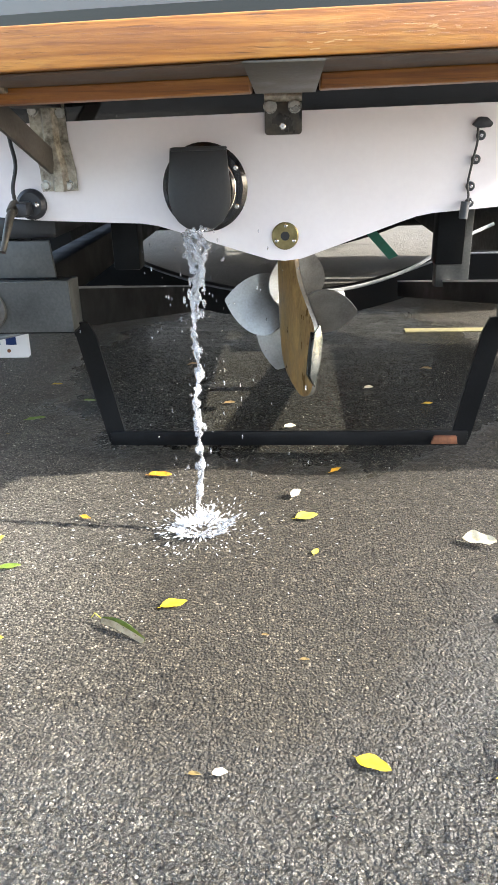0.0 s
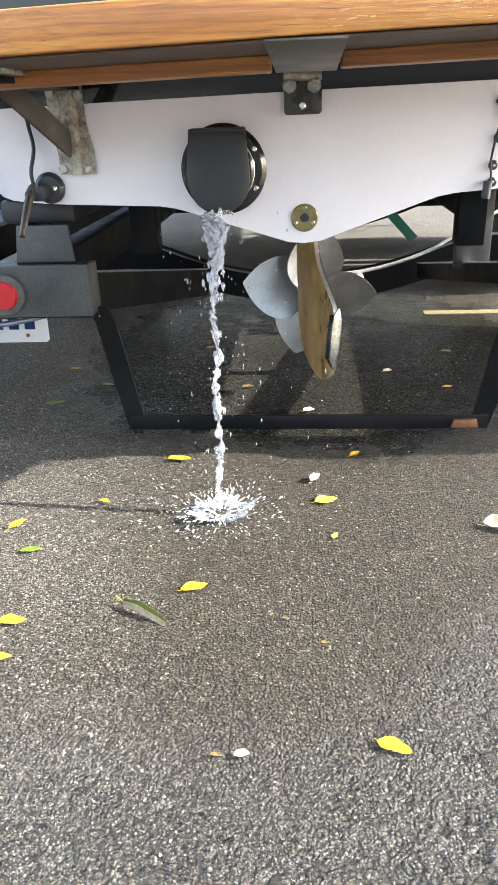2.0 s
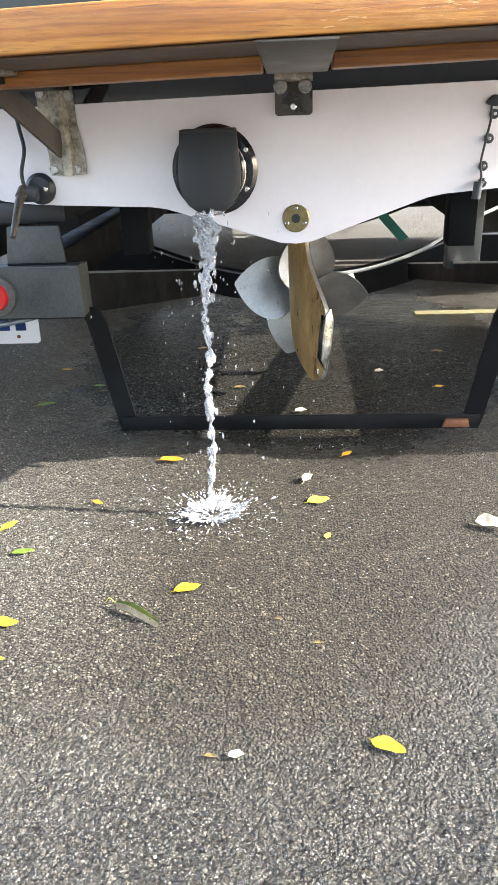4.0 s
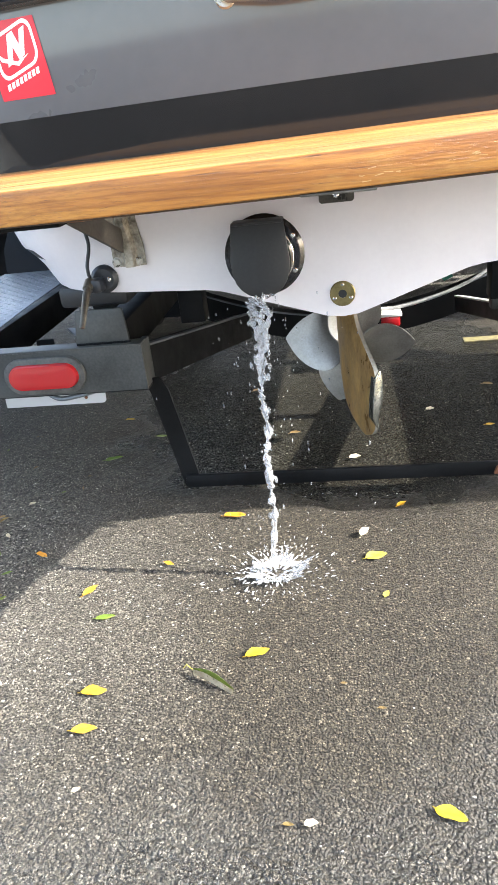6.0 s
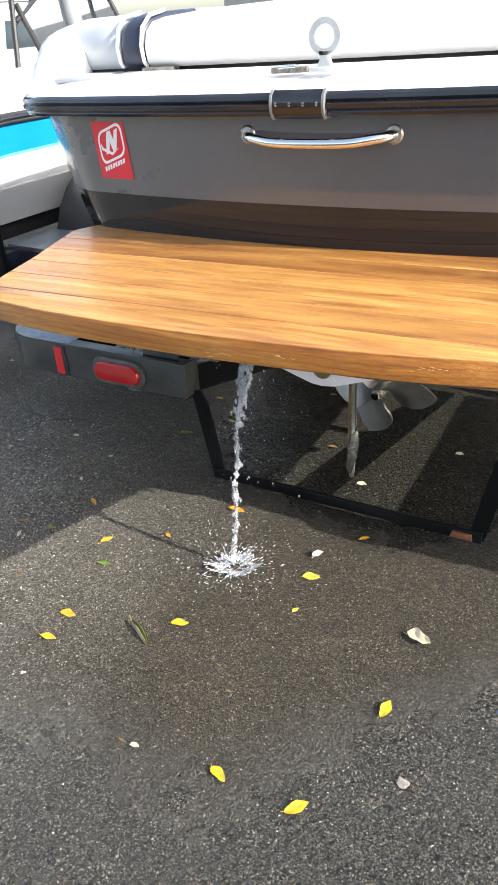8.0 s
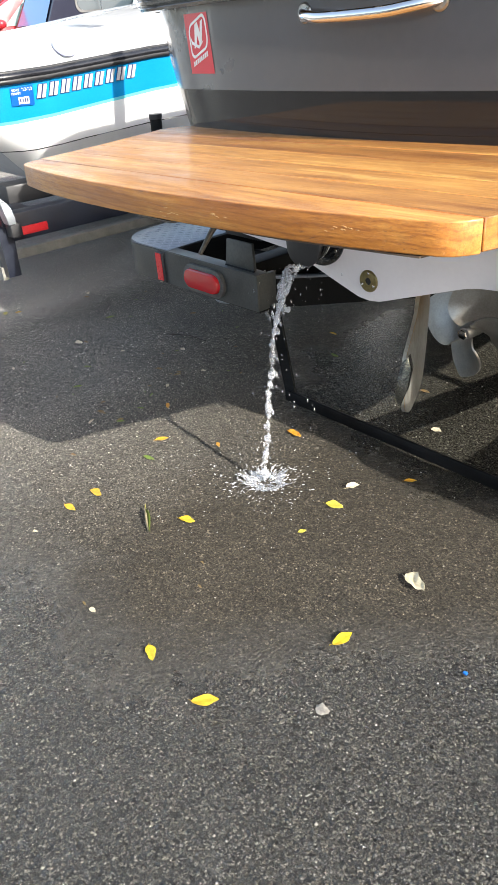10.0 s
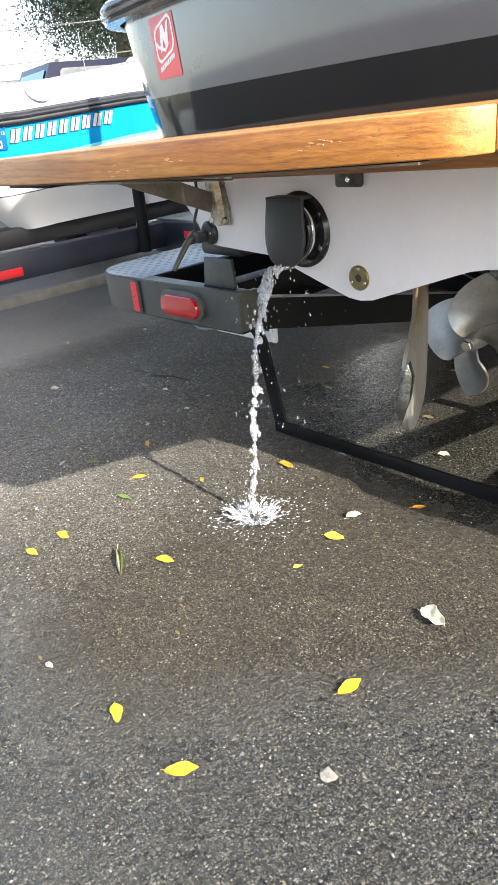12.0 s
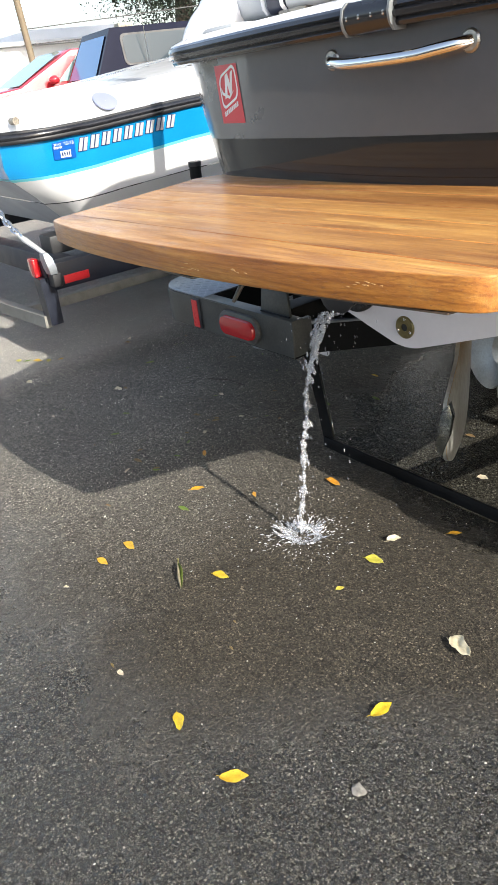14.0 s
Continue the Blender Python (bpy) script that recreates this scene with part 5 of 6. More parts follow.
        if p.z > 0.01:
            r = rnd.uniform(0.0007, 0.0016)
            spots.append((p, (r, r, r * rnd.uniform(1.5, 4.0))))
    blobs("drop_spray", spots, WATER, 1, "fine flying drops")
    # splash where it lands: torn streaks thrown outward, then finer drops
    hit = fall(1.0)

    def streaks(name, count, lo, hi, size, reach, label):
        vs, fs = [], []
        shape = ((1, 0, 0), (0, 1, 0), (-1, 0, 0), (0, -1, 0), (0, 0, 1), (0, 0, -0.6))
        faces = ((0, 1, 4), (1, 2, 4), (2, 3, 4), (3, 0, 4), (1, 0, 5), (2, 1, 5), (3, 2, 5), (0, 3, 5))
        lobes = [rnd.uniform(0, math.tau) for k in range(40)]
        for k in range(count):
            a = rnd.choice(lobes) + rnd.gauss(0, 0.22)
            q = rnd.random() ** 1.3
            r = lo + (hi - lo) * q
            sz = rnd.uniform(0.4, 1.0) * size * (1.15 - 0.6 * q)
            lg = sz * rnd.uniform(1.2, reach)
            z = 0.002 + 0.014 * math.sin(math.pi * q) * rnd.random() ** 2
            u, n = Vector((math.cos(a), math.sin(a), rnd.uniform(-0.1, 0.4))), Vector((-math.sin(a), math.cos(a), 0))
            c = Vector((hit.x + 1.15 * r * math.cos(a), hit.y + r * math.sin(a), z)) + n * rnd.gauss(0, 0.003)
            i = len(vs)
            vs += [tuple(c + u * p * lg * rnd.uniform(0.7, 1.2) + n * q2 * sz * rnd.uniform(0.6, 1.3) + Vector((0, 0, w2 * sz * 0.7))) for p, q2, w2 in shape]
            fs += [tuple(f + i for f in fc) for fc in faces]
        me = bpy.data.meshes.new(name)
        me.from_pydata(vs, [], fs)
        me.polygons.foreach_set("use_smooth", [True] * len(fs))
        me.materials.append(FOAM)
        ob = new(name, me)
        ob.parent = w
        ob.matrix_parent_inverse = Matrix.Translation(w.location).inverted()
        return tagged(ob, label, kind="stuff")
    streaks("splash_crown", 230, 0.030, 0.100, 0.0024, 4.5, "white torn splash where the water lands")
    streaks("splash_spray", 230, 0.07, 0.34, 0.0021, 3.2, "scattered splash drops")
    # thin flaring wall of the crown, ragged along its rim
    n = 90
    vs, fs = [], []
    for i in range(n):
        a = math.tau * i / n
        swell = 0.5 + 0.5 * math.sin(2 * a + 0.6) * math.sin(3 * a + 1.9)
        spike = rnd.random() ** 2.2
        tall = 0.003 + 0.007 * swell + 0.018 * spike * (0.4 + swell)
        r0 = 0.030 + 0.004 * math.sin(5 * a) + rnd.uniform(-0.001, 0.001)
        flare = 0.006 + 0.030 * spike * (0.5 + swell) + 0.006 * swell
        side = [(r0 + 0.004, 0.0), (r0 + 0.5 * flare, 0.45 * tall), (r0 + flare, tall), (r0 + flare - 0.0012, tall + 0.0006), (r0 + 0.5 * flare - 0.0026, 0.5 * tall), (r0 - 0.004, 0.001)]
        vs += [(hit.x + 1.12 * r * math.cos(a), hit.y + r * math.sin(a), z) for r, z in side]
        j = (i + 1) % n
        fs += [(6 * i + k, 6 * j + k, 6 * j + (k + 1) % 6, 6 * i + (k + 1) % 6) for k in range(6)]
    me = bpy.data.meshes.new("splash_wall")
    me.from_pydata(vs, [], fs)
    me.materials.append(WATER)
    wall = new("splash_wall", me)
    wall.parent = w
    wall.matrix_parent_inverse = Matrix.Translation(w.location).inverted()
    # torn rings of the crown
    for k in range(7):
        a0, span, r = rnd.uniform(0, math.tau), rnd.uniform(0.5, 1.5), rnd.uniform(0.020, 0.046)
        pts = [hit + Vector((1.15 * (r + rnd.gauss(0, 0.002)) * math.cos(a0 + span * i / 11), (r + rnd.gauss(0, 0.002)) * math.sin(a0 + span * i / 11), 0.004 + abs(rnd.gauss(0, 0.002)))) for i in range(12)]
        part("splash_ring", tube(pts, [0.0006] + [rnd.uniform(0.001, 0.0030) for i in range(10)] + [0.0006], 6), WATER, w, "", 80)
    # leaping tongues of the crown
    bm = bmesh.new()
    for k in range(15):
        a = k * math.tau / 15 + rnd.uniform(-0.1, 0.1)
        u = Vector((math.cos(a) * 1.1, math.sin(a), 0))
        h, l = rnd.uniform(0.006, 0.022), rnd.uniform(0.02, 0.05)
        base = hit + u * 0.012
        tube([base + Vector((0, 0, 0.002)), base + u * l * 0.4 + Vector((0, 0, h * 0.8)), base + u * l * 0.75 + Vector((0, 0, h)), base + u * l + Vector((0, 0, h * 0.7))], [0.0018, 0.0017, 0.0012, 0.0006], 6, bm)
    tagged(part("splash_tongue", bm, WATER, w, "leaping tongues of water"), kind="stuff")
    return w


build_water()


# ---- fallen leaves and litter ----
def leaf_mesh(name, length, width, curl, material, seed, stalk=True, fold=0.0):
    rnd = random.Random(seed)
    bm = bmesh.new()
    rows = []
    n = 15
    lobes = [rnd.uniform(-1, 1) for k in range(6)]
    for i in range(n):
        t = i / (n - 1)
        full = math.sin(math.pi * t ** 0.85) ** 0.75
        left = width / 2 * full * (1 + 0.14 * math.sin(9 * t + 3 * lobes[0]) + 0.06 * rnd.uniform(-1, 1)) + 0.0006
        right = width / 2 * full * (1 + 0.14 * math.sin(8 * t + 3 * lobes[1]) + 0.06 * rnd.uniform(-1, 1)) + 0.0006
        bend = 0.10 * width * math.sin(3 * t + 2 * lobes[2])
        x = (t - 0.5) * length
        row = []
        for k in range(-3, 4):
            u = k / 3
            w = left if u > 0 else right
            # gently domed, with a shallow midrib and an uneven rim
            z = 0.0030 + curl * 0.35 * (1 - u * u) * full - (0.0004 if k == 0 else 0) + 0.0005 * lobes[3] * math.sin(6 * t + 2 * u)
            # raised rim on one side and lifted ends
            z += fold * width * (abs(u) ** 1.5 * (0.5 if u > 0 else 0.22) * full + 0.9 * (t - 0.45) ** 2 + 0.05 * math.sin(11 * t + 4 * u + 5 * lobes[4]))
            row.append((x, u * w * (1 - 0.25 * fold) + bend, z))
        rows.append(row)
    loft(rows, False, False, bm)
    bmesh.ops.recalc_face_normals(bm, faces=bm.faces)
    bmesh.ops.solidify(bm, geom=bm.faces[:], thickness=0.0005)
    if stalk:
        tube([(-length / 2 + 0.001, bend * 0.2, 0.0030), (-length / 2 - 0.004, 0.001, 0.0034), (-length / 2 - 0.007, 0.002, 0.0026)], 0.0006, 5, bm)
    low = min(v.co.z for v in bm.verts)
    for v in bm.verts:
        v.co.z += 0.0008 - low
    return mesh_of(name, bm, material, 60)


LEAF_KINDS = {
    "yellow": [leaf_mesh("leaf", 0.058, 0.027, 0.004, LEAF_YELLOW, s, True, 0.35) for s in (1, 2, 3)],
    "orange": [leaf_mesh("leaf", 0.046, 0.018, 0.003, LEAF_ORANGE, s, True, 0.5) for s in (4, 5)],
    "lime": [leaf_mesh("leaf", 0.050, 0.027, 0.002, LEAF_LIME, s, True, 0.3) for s in (6, 7)],
    "green": [leaf_mesh("leaf", 0.042, 0.015, 0.003, LEAF_GREEN, s, True, 0.5) for s in (8, 9)],
    "pale": [leaf_mesh("leaf", 0.044, 0.026, 0.008, LEAF_PALE, s, True, 0.9) for s in (10, 11)],
    "brown": [leaf_mesh("leaf", 0.034, 0.013, 0.005, LEAF_BROWN, s, True, 1.0) for s in (12, 13)],
}
LEAF_WORDS = {"yellow": "bright yellow fallen leaf, slightly curled, on the asphalt", "orange": "orange-brown fallen leaf lying on the asphalt",
              "lime": "yellow-green fallen leaf lying flat on the asphalt", "green": "small green fallen leaf lying on the asphalt",
              "pale": "pale dry curled leaf lying on the asphalt", "brown": "small brown withered leaf on the asphalt"}
# kind, x, y, turn, size
# round the splash and nearer
NEAR_LEAVES = [
    ("orange", 0.222, 1.547, 40, 0.7), ("orange", -0.17, 1.52, 0, 1.15), ("pale", 0.133, 1.427, 60, 0.8), ("lime", 0.153, 1.336, 20, 0.95),
    ("orange", -0.291, 1.33, -30, 0.6), ("pale", 0.466, 1.241, -8, 1.35), ("orange", -0.439, 1.238, 55, 0.9), ("lime", 0.167, 1.209, 70, 0.42),
    ("green", -0.381, 1.151, 8, 0.95), ("yellow", -0.069, 1.047, 25, 0.78), ("yellow", 0.461, 1.02, 78, 0.85), ("brown", 0.083, 0.973, 0, 0.35),
    ("yellow", -0.342, 0.954, 8, 0.8),
]
FRONT_LEAVES = [
    ("brown", 0.142, 0.919, 0, 0.4), ("orange", -0.332, 0.87, 5, 0.95), ("pale", -0.308, 0.76, 40, 0.3), ("yellow", 0.386, 0.738, 44, 0.86),
    ("yellow", 0.221, 0.733, -27, 0.76), ("pale", 0.037, 0.714, 10, 0.45), ("brown", 0.006, 0.713, 0, 0.45), ("lime", -0.397, 0.563, -25, 0.62),
    ("lime", -0.331, 0.49, 15, 0.62), ("lime", -0.207, 0.448, 70, 0.55), ("pale", 0.011, 0.27, 20, 0.75), ("green", -0.02, 0.262, 80, 0.8),
]
# in the shade between and under the boats
SHADE_LEAVES = [
    ("orange", -0.6, 1.377, -25, 0.8), ("brown", -0.56, 1.011, 20, 0.6), ("brown", -0.722, 1.206, 15, 1.05), ("green", -0.63, 1.217, 40, 0.6),
    ("pale", -0.694, 1.151, -50, 0.65), ("green", -0.956, 1.255, 60, 0.75), ("green", -1.076, 1.366, 30, 0.65), ("pale", -0.926, 1.686, 10, 0.55),
    ("brown", -0.764, 1.542, 60, 0.7), ("brown", -0.853, 1.525, 25, 0.75), ("brown", -0.638, 1.223, 60, 0.6), ("brown", -0.777, 1.556, 30, 0.6),
    ("orange", -0.597, 2.155, 0, 0.7), ("green", -0.458, 2.008, -10, 0.85), ("green", -0.569, 1.865, 15, 1.2), ("brown", -1.284, 1.483, 10, 0.75),
    ("pale", -1.3, 1.46, 35, 0.8),
]
FAR_LEAVES = [
    ("brown", -1.76, 1.769, 20, 0.95), ("pale", -1.8, 1.8, -10, 0.75), ("green", -1.45, 1.7, 70, 0.9), ("yellow", -1.913, 1.388, 30, 0.8),
    ("lime", -1.87, 1.42, -20, 0.75), ("green", -1.95, 1.36, 60, 0.8), ("lime", -1.99, 1.33, 10, 0.7), ("yellow", -1.84, 1.47, 80, 0.5),
    ("pale", -1.68, 1.25, 15, 0.85), ("brown", -1.2, 1.95, 50, 0.8), ("pale", 0.35, 2.1, 10, 0.6), ("brown", 0.55, 2.28, -15, 0.9),
    ("green", 0.62, 2.02, 20, 0.8), ("brown", -0.2, 2.35, 20, 0.8), ("orange", 0.5, 1.97, 0, 0.6), ("brown", -0.05, 1.98, 10, 0.9),
    ("pale", 0.12, 1.8, 15, 0.7), ("pale", -0.72, 1.62, 40, 0.4),
]
for n, (kind, x, y, turn, size) in enumerate(NEAR_LEAVES + FRONT_LEAVES + SHADE_LEAVES + FAR_LEAVES):
    meshes = LEAF_KINDS[kind]
    ob = new(kind + "_leaf", meshes[n % len(meshes)])
    ob.matrix_basis = pose(x, y, 0.0030, 0, 0, turn) @ Matrix.Scale(size, 4)
    tagged(ob, LEAF_WORDS[kind], "leaf", "fallen leaves")


# small withered bits blown together in the shade between the boats
rl = random.Random(29)
for n in range(34):
    kind = rl.choice(("brown", "brown", "pale", "green"))
    ob = new(kind + "_leaf", LEAF_KINDS[kind][n % 2])
    ob.matrix_basis = pose(rl.uniform(-1.75, -0.55), rl.uniform(1.15, 2.35), 0.0015, 0, 0, rl.uniform(0, 180)) @ Matrix.Scale(rl.uniform(0.25, 0.55), 4)
    tagged(ob, LEAF_WORDS[kind], "leaf", "fallen leaves")


def build_sprig():
    sp = thing("leaf_sprig", "folded green and white leaf curled on the asphalt", "leaf", (-0.135, 0.975, 0.0))
    pts = [(-0.175, 0.997, 0.012), (-0.150, 0.985, 0.017), (-0.125, 0.970, 0.014), (-0.100, 0.955, 0.006)]
    cp = curve_points(pts, 4)
    for s, m in ((1, LEAF_GREEN), (-1, LEAF_PALE)):
        rows = []
        for i, p in enumerate(cp):
            t = i / (len(cp) - 1)
            w = 0.0065 * math.sin(math.pi * (0.06 + 0.9 * t)) + 0.0008
            nrm = Vector((0.45, 0.89, 0)) * s
            rows.append([p - Vector((0, 0, 0.004)), p + nrm * w * 0.6 + Vector((0, 0, 0.003)), p + nrm * w + Vector((0, 0, -0.004 + 0.004 * s))])
        bm = loft(rows, False, False)
        bmesh.ops.solidify(bm, geom=bm.faces[:], thickness=0.0006)
        part("leaf_half", bm, m, sp)
    part("stalk", tube([(-0.175, 0.997, 0.012), (-0.188, 1.006, 0.016), (-0.196, 1.010, 0.004)], 0.0009, 6), LEAF_LIME, sp)
    return sp


build_sprig()

solid("short_twig", tube([(-1.10, 1.75, 0.003), (-1.02, 1.79, 0.005), (-0.93, 1.80, 0.003)], 0.002, 6), TWIG, "thin pale dry stick on the shaded asphalt", "twig")

# pale chip of stone, blue scrap, worn flat patch
rs = random.Random(4)
bm = bmesh.new()
bmesh.ops.create_icosphere(bm, subdivisions=2, radius=0.014)
for v in bm.verts:
    v.co = (v.co.x * 1.0 + 0.544 + rs.uniform(-0.003, 0.003), v.co.y * 0.8 + 0.873 + rs.uniform(-0.003, 0.003), v.co.z * 0.2 + 0.002 + rs.uniform(-0.001, 0.001))
solid("flat_stone", bm, varied("pale_mortar", (0.11, 0.103, 0.09), (0.27, 0.255, 0.22), (0.8, 0.9), 110, bump_s=0.6), "pale flat lump of mortar on the asphalt", "stone")
solid("blue_scrap", box(0.670, 0.678, 1.111, 1.117, 0.002, 0.006, 0.001), mat("blue_scrap_plastic", (0.01, 0.12, 0.45), 0.4), "tiny blue plastic scrap on the asphalt", "litter")
# loose pale grit over the asphalt
def build_grit():
    rng = np.random.default_rng(21)
    shape = np.array([(1, 0, 0), (0, 1, 0), (-1, 0, 0), (0, -1, 0), (0, 0, 1), (0, 0, -1)], float)
    faces = np.array([(0, 1, 4), (1, 2, 4), (2, 3, 4), (3, 0, 4), (1, 0, 5), (2, 1, 5), (3, 2, 5), (0, 3, 5)])
    vs, fs = [], []
    for i in range(1000):
        x, y = rng.uniform(-1.2, 1.1), rng.uniform(0.15, 2.3)
        s = rng.uniform(0.0008, 0.0026) * (1.7 if rng.random() < 0.04 else 1)
        a = rng.uniform(0, 6.28)
        c, sn = math.cos(a), math.sin(a)
        q = shape * s * rng.uniform(0.6, 1.3, (6, 3)) * (1, 1, 0.6)
        vs.append(np.stack([x + c * q[:, 0] - sn * q[:, 1], y + sn * q[:, 0] + c * q[:, 1], 0.0022 + q[:, 2]], -1))
        fs.append(faces + 6 * i)
    me = bpy.data.meshes.new("grit")
    me.from_pydata(np.concatenate(vs).tolist(), [], np.concatenate(fs).tolist())
    m = mat("pale_grit", (0.4, 0.38, 0.34), 0.7)
    geo = m.node_tree.nodes.new("ShaderNodeNewGeometry")
    ln(m, ramp(m, geo.outputs["Random Per Island"], [(0.0, (0.10, 0.09, 0.08)), (0.7, (0.22, 0.205, 0.175)), (1.0, (0.45, 0.43, 0.38))]), bsdf(m).inputs["Base Color"])
    me.materials.append(m)
    return tagged(new("grit", me), "loose pale grit scattered over the asphalt", "grit", kind="stuff")


build_grit()

# worn yellow line painted across the lot, under the boat
solid("painted_line", box(0.55, 3.2, 2.735, 2.785, 0.0, 0.003), YELLOW_PAINT, "worn yellow line painted on the asphalt", "road marking", kind="structure")


# ---- the neighbouring boat on its trailer ----
def build_neighbour():
    nb = thing("blue_white_boat", "white and bright blue sport boat parked alongside on a trailer", "boat", (-2.7, 2.5, 0.5))
    X, RAKE = -1.81, 1.15

    def side_x(y, z):
        """Side of the hull at station y, height z."""
        flare = float(np.interp(z, [0.5, 0.56, 0.67, 0.80, 0.94, 1.1, 1.3], [-0.14, -0.11, -0.03, 0.0, 0.02, -0.03, -0.16]))
        end = -0.10 * max(0.0, (1.62 - y) / 0.17) ** 2 if y < 1.62 else 0.0
        bow = -0.05 * max(0.0, y - 3.6) ** 2
        return X + flare + end + bow

    def drop(y):
        """The sheer falls toward the stern."""
        return float(np.interp(y, [1.40, 1.6, 1.8, 2.1, 2.4, 3.2, 5.2], [-0.040, -0.040, -0.033, -0.012, 0.008, 0.016, 0.03]))
    ys = [1.45, 1.47, 1.5, 1.55, 1.62, 1.7, 1.8, 1.95, 2.1, 2.3, 2.5, 2.8, 3.2, 3.6, 4.0, 4.4, 4.8, 5.2]

    def rake(y, z):
        """Stations near the stern slide forward below the knuckle, so the transom leans in."""
        return y + RAKE * max(0.0, 0.775 - z) * max(0.0, min(1.0, (1.95 - y) / 0.5))

    def band(za, zb, da=1.0, db=1.0, rows=3, off=0.0):
        bm = bmesh.new()
        out = []
        for y in ys:
            a, b = za + drop(y) * da, zb + drop(y) * db
            out.append([(side_x(y, z) + off, rake(y, z), z) for z in np.linspace(a, b, rows + 1)])
        loft(out, False, False, bm)
        # stern face of this band
        a, b = za + drop(ys[0]) * da, zb + drop(ys[0]) * db
        rowsz = np.linspace(a, b, rows + 1)
        back = [[(side_x(1.45, z) + off - t * 1.7, rake(1.45, z) + (max(z, 0.775) - 0.6) * 0.12 * min(1, t * 8), z) for z in rowsz] for t in (0, 0.04, 0.3, 0.7, 1.0)]
        loft(back, False, False, bm)
        return bm
    def ridge(y):
        """Crown of the deck along its middle."""
        return float(np.interp(y, [1.45, 1.77, 2.15, 2.4, 2.55, 2.9, 3.5, 5.2], [1.030, 1.054, 1.082, 1.105, 1.125, 1.168, 1.215, 1.25]))

    def sheer(y):
        """Top of the deck side."""
        return ridge(y) - 0.018

    def deck_z(t, y):
        """Deck height, t from the side edge (0) to the crown (1)."""
        return sheer(y) + 0.018 * math.sin(t * math.pi / 2)

    def deck_side():
        out = []
        for y in ys:
            low = 0.975 + drop(y)
            out.append([(side_x(y, 0.94) - 0.10 * t ** 2.2, y, low + (sheer(y) - low) * t) for t in np.linspace(0, 1, 7)])
        bm = loft(out, False, False)
        low = 0.975 + drop(1.45)
        loft([[(side_x(1.45, 0.94) - 0.10 * t ** 2.2 - k * 1.6, 1.45 + 0.05 * min(1, k * 9), low + (sheer(1.45) - low) * t) for t in np.linspace(0, 1, 7)] for k in (0, 0.04, 0.5, 1)], False, False, bm)
        return bm
    part("hull_bottom", band(0.50, 0.672, 0.3, 0.9, 4), NB_WHITE, nb, "white lower hull with a chine")
    part("hull_side", band(0.676, 0.80, 0.9, 1.3), NB_WHITE, nb, "white hull side")
    part("pin_stripe", band(0.80, 0.812, 1.3, 1.3, 1, 0.001), NB_CYAN, nb, "pale cyan pin stripe")
    part("blue_band", band(0.812, 0.932, 1.3, 1.0), NB_BLUE, nb, "bright blue band")
    part("deck_side", deck_side(), NB_WHITE, nb, "white deck side")
    # rubbing strake
    for z, r in ((0.941, 0.011), (0.955, 0.016), (0.970, 0.010)):
        part("rub_strip", tube([(side_x(y, z) + 0.004, y, z + drop(y)) for y in ys], r, 10), RAIL_BLACK if r > 0.011 else RUBBER, nb, "black rub strip")
    # deck and bow cover, domed
    rings = []
    for y in ys:
        e, h = side_x(y, 0.94) - 0.098, sheer(y)
        rings.append([(e - 0.62 * t, y, deck_z(t, y) - 0.002 * (t == 0)) for t in np.linspace(0, 1, 7)] + [(e - 1.1, y, h + 0.01), (e - 1.5, y, h - 0.05), (e - 1.62, y, h - 0.20)])
    part("deck", loft(rings, False, False), NB_WHITE, nb, "white domed deck")
    part("cleat", tube([(side_x(1.55, 1.0) - 0.01, 1.50, 0.975), (side_x(1.55, 1.0) + 0.035, 1.50, 0.975)], 0.014, 12), STEEL, nb, "steel tie-down eye")
    # name on the side as slanted silver bars, and a permit sticker
    def decal(name, uv, m, off, label=""):
        bm = bmesh.new()
        f = [bm.verts.new((side_x(y, z) + off, y, z)) for y, z in uv]
        g = [bm.verts.new((side_x(y, z) + off - 0.003, y, z)) for y, z in uv]
        bm.faces.new(f)
        for i in range(len(f)):
            j = (i + 1) % len(f)
            bm.faces.new((f[i], f[j], g[j], g[i]))
        return part(name, bm, m, nb, label)
    strokes = {"l": ((0, 0), (0.44, 0), (0.44, 1), (0, 1)), "r": ((0.56, 0), (1, 0), (1, 1), (0.56, 1)), "t": ((0, 0.78), (1, 0.78), (1, 1), (0, 1)),
               "m": ((0, 0.40), (1, 0.40), (1, 0.60), (0, 0.60)), "b": ((0, 0), (1, 0), (1, 0.2), (0, 0.2)), "c": ((0.36, 0), (0.64, 0), (0.64, 1), (0.36, 1))}
    for k, marks in enumerate(("lr",) * 9):
        y, z = 1.735 + k * 0.0540, 0.832 + k * 0.0042
        for grow, m, off in ((0.002, NAVY_INK, 0.004), (-0.001, SILVER_INK, 0.006)):
            for mark in marks:
                q = []
                for (a, b), (ga, gb) in zip(strokes[mark], ((-1, -1), (1, -1), (1, 1), (-1, 1))):
                    q.append((y + 0.038 * a + 0.014 * b + ga * grow * 0.7, z + 0.050 * b + gb * grow * 0.7))
                decal("name_bar", q, m, off)
    decal("permit_sticker", [(1.625, 0.815), (1.722, 0.812), (1.722, 0.885), (1.625, 0.878)], PERMIT_BLUE, 0.006, "blue permit sticker")
    decal("permit_box", [(1.655, 0.820), (1.70, 0.819), (1.70, 0.845), (1.655, 0.844)], WHITE_VINYL, 0.007)
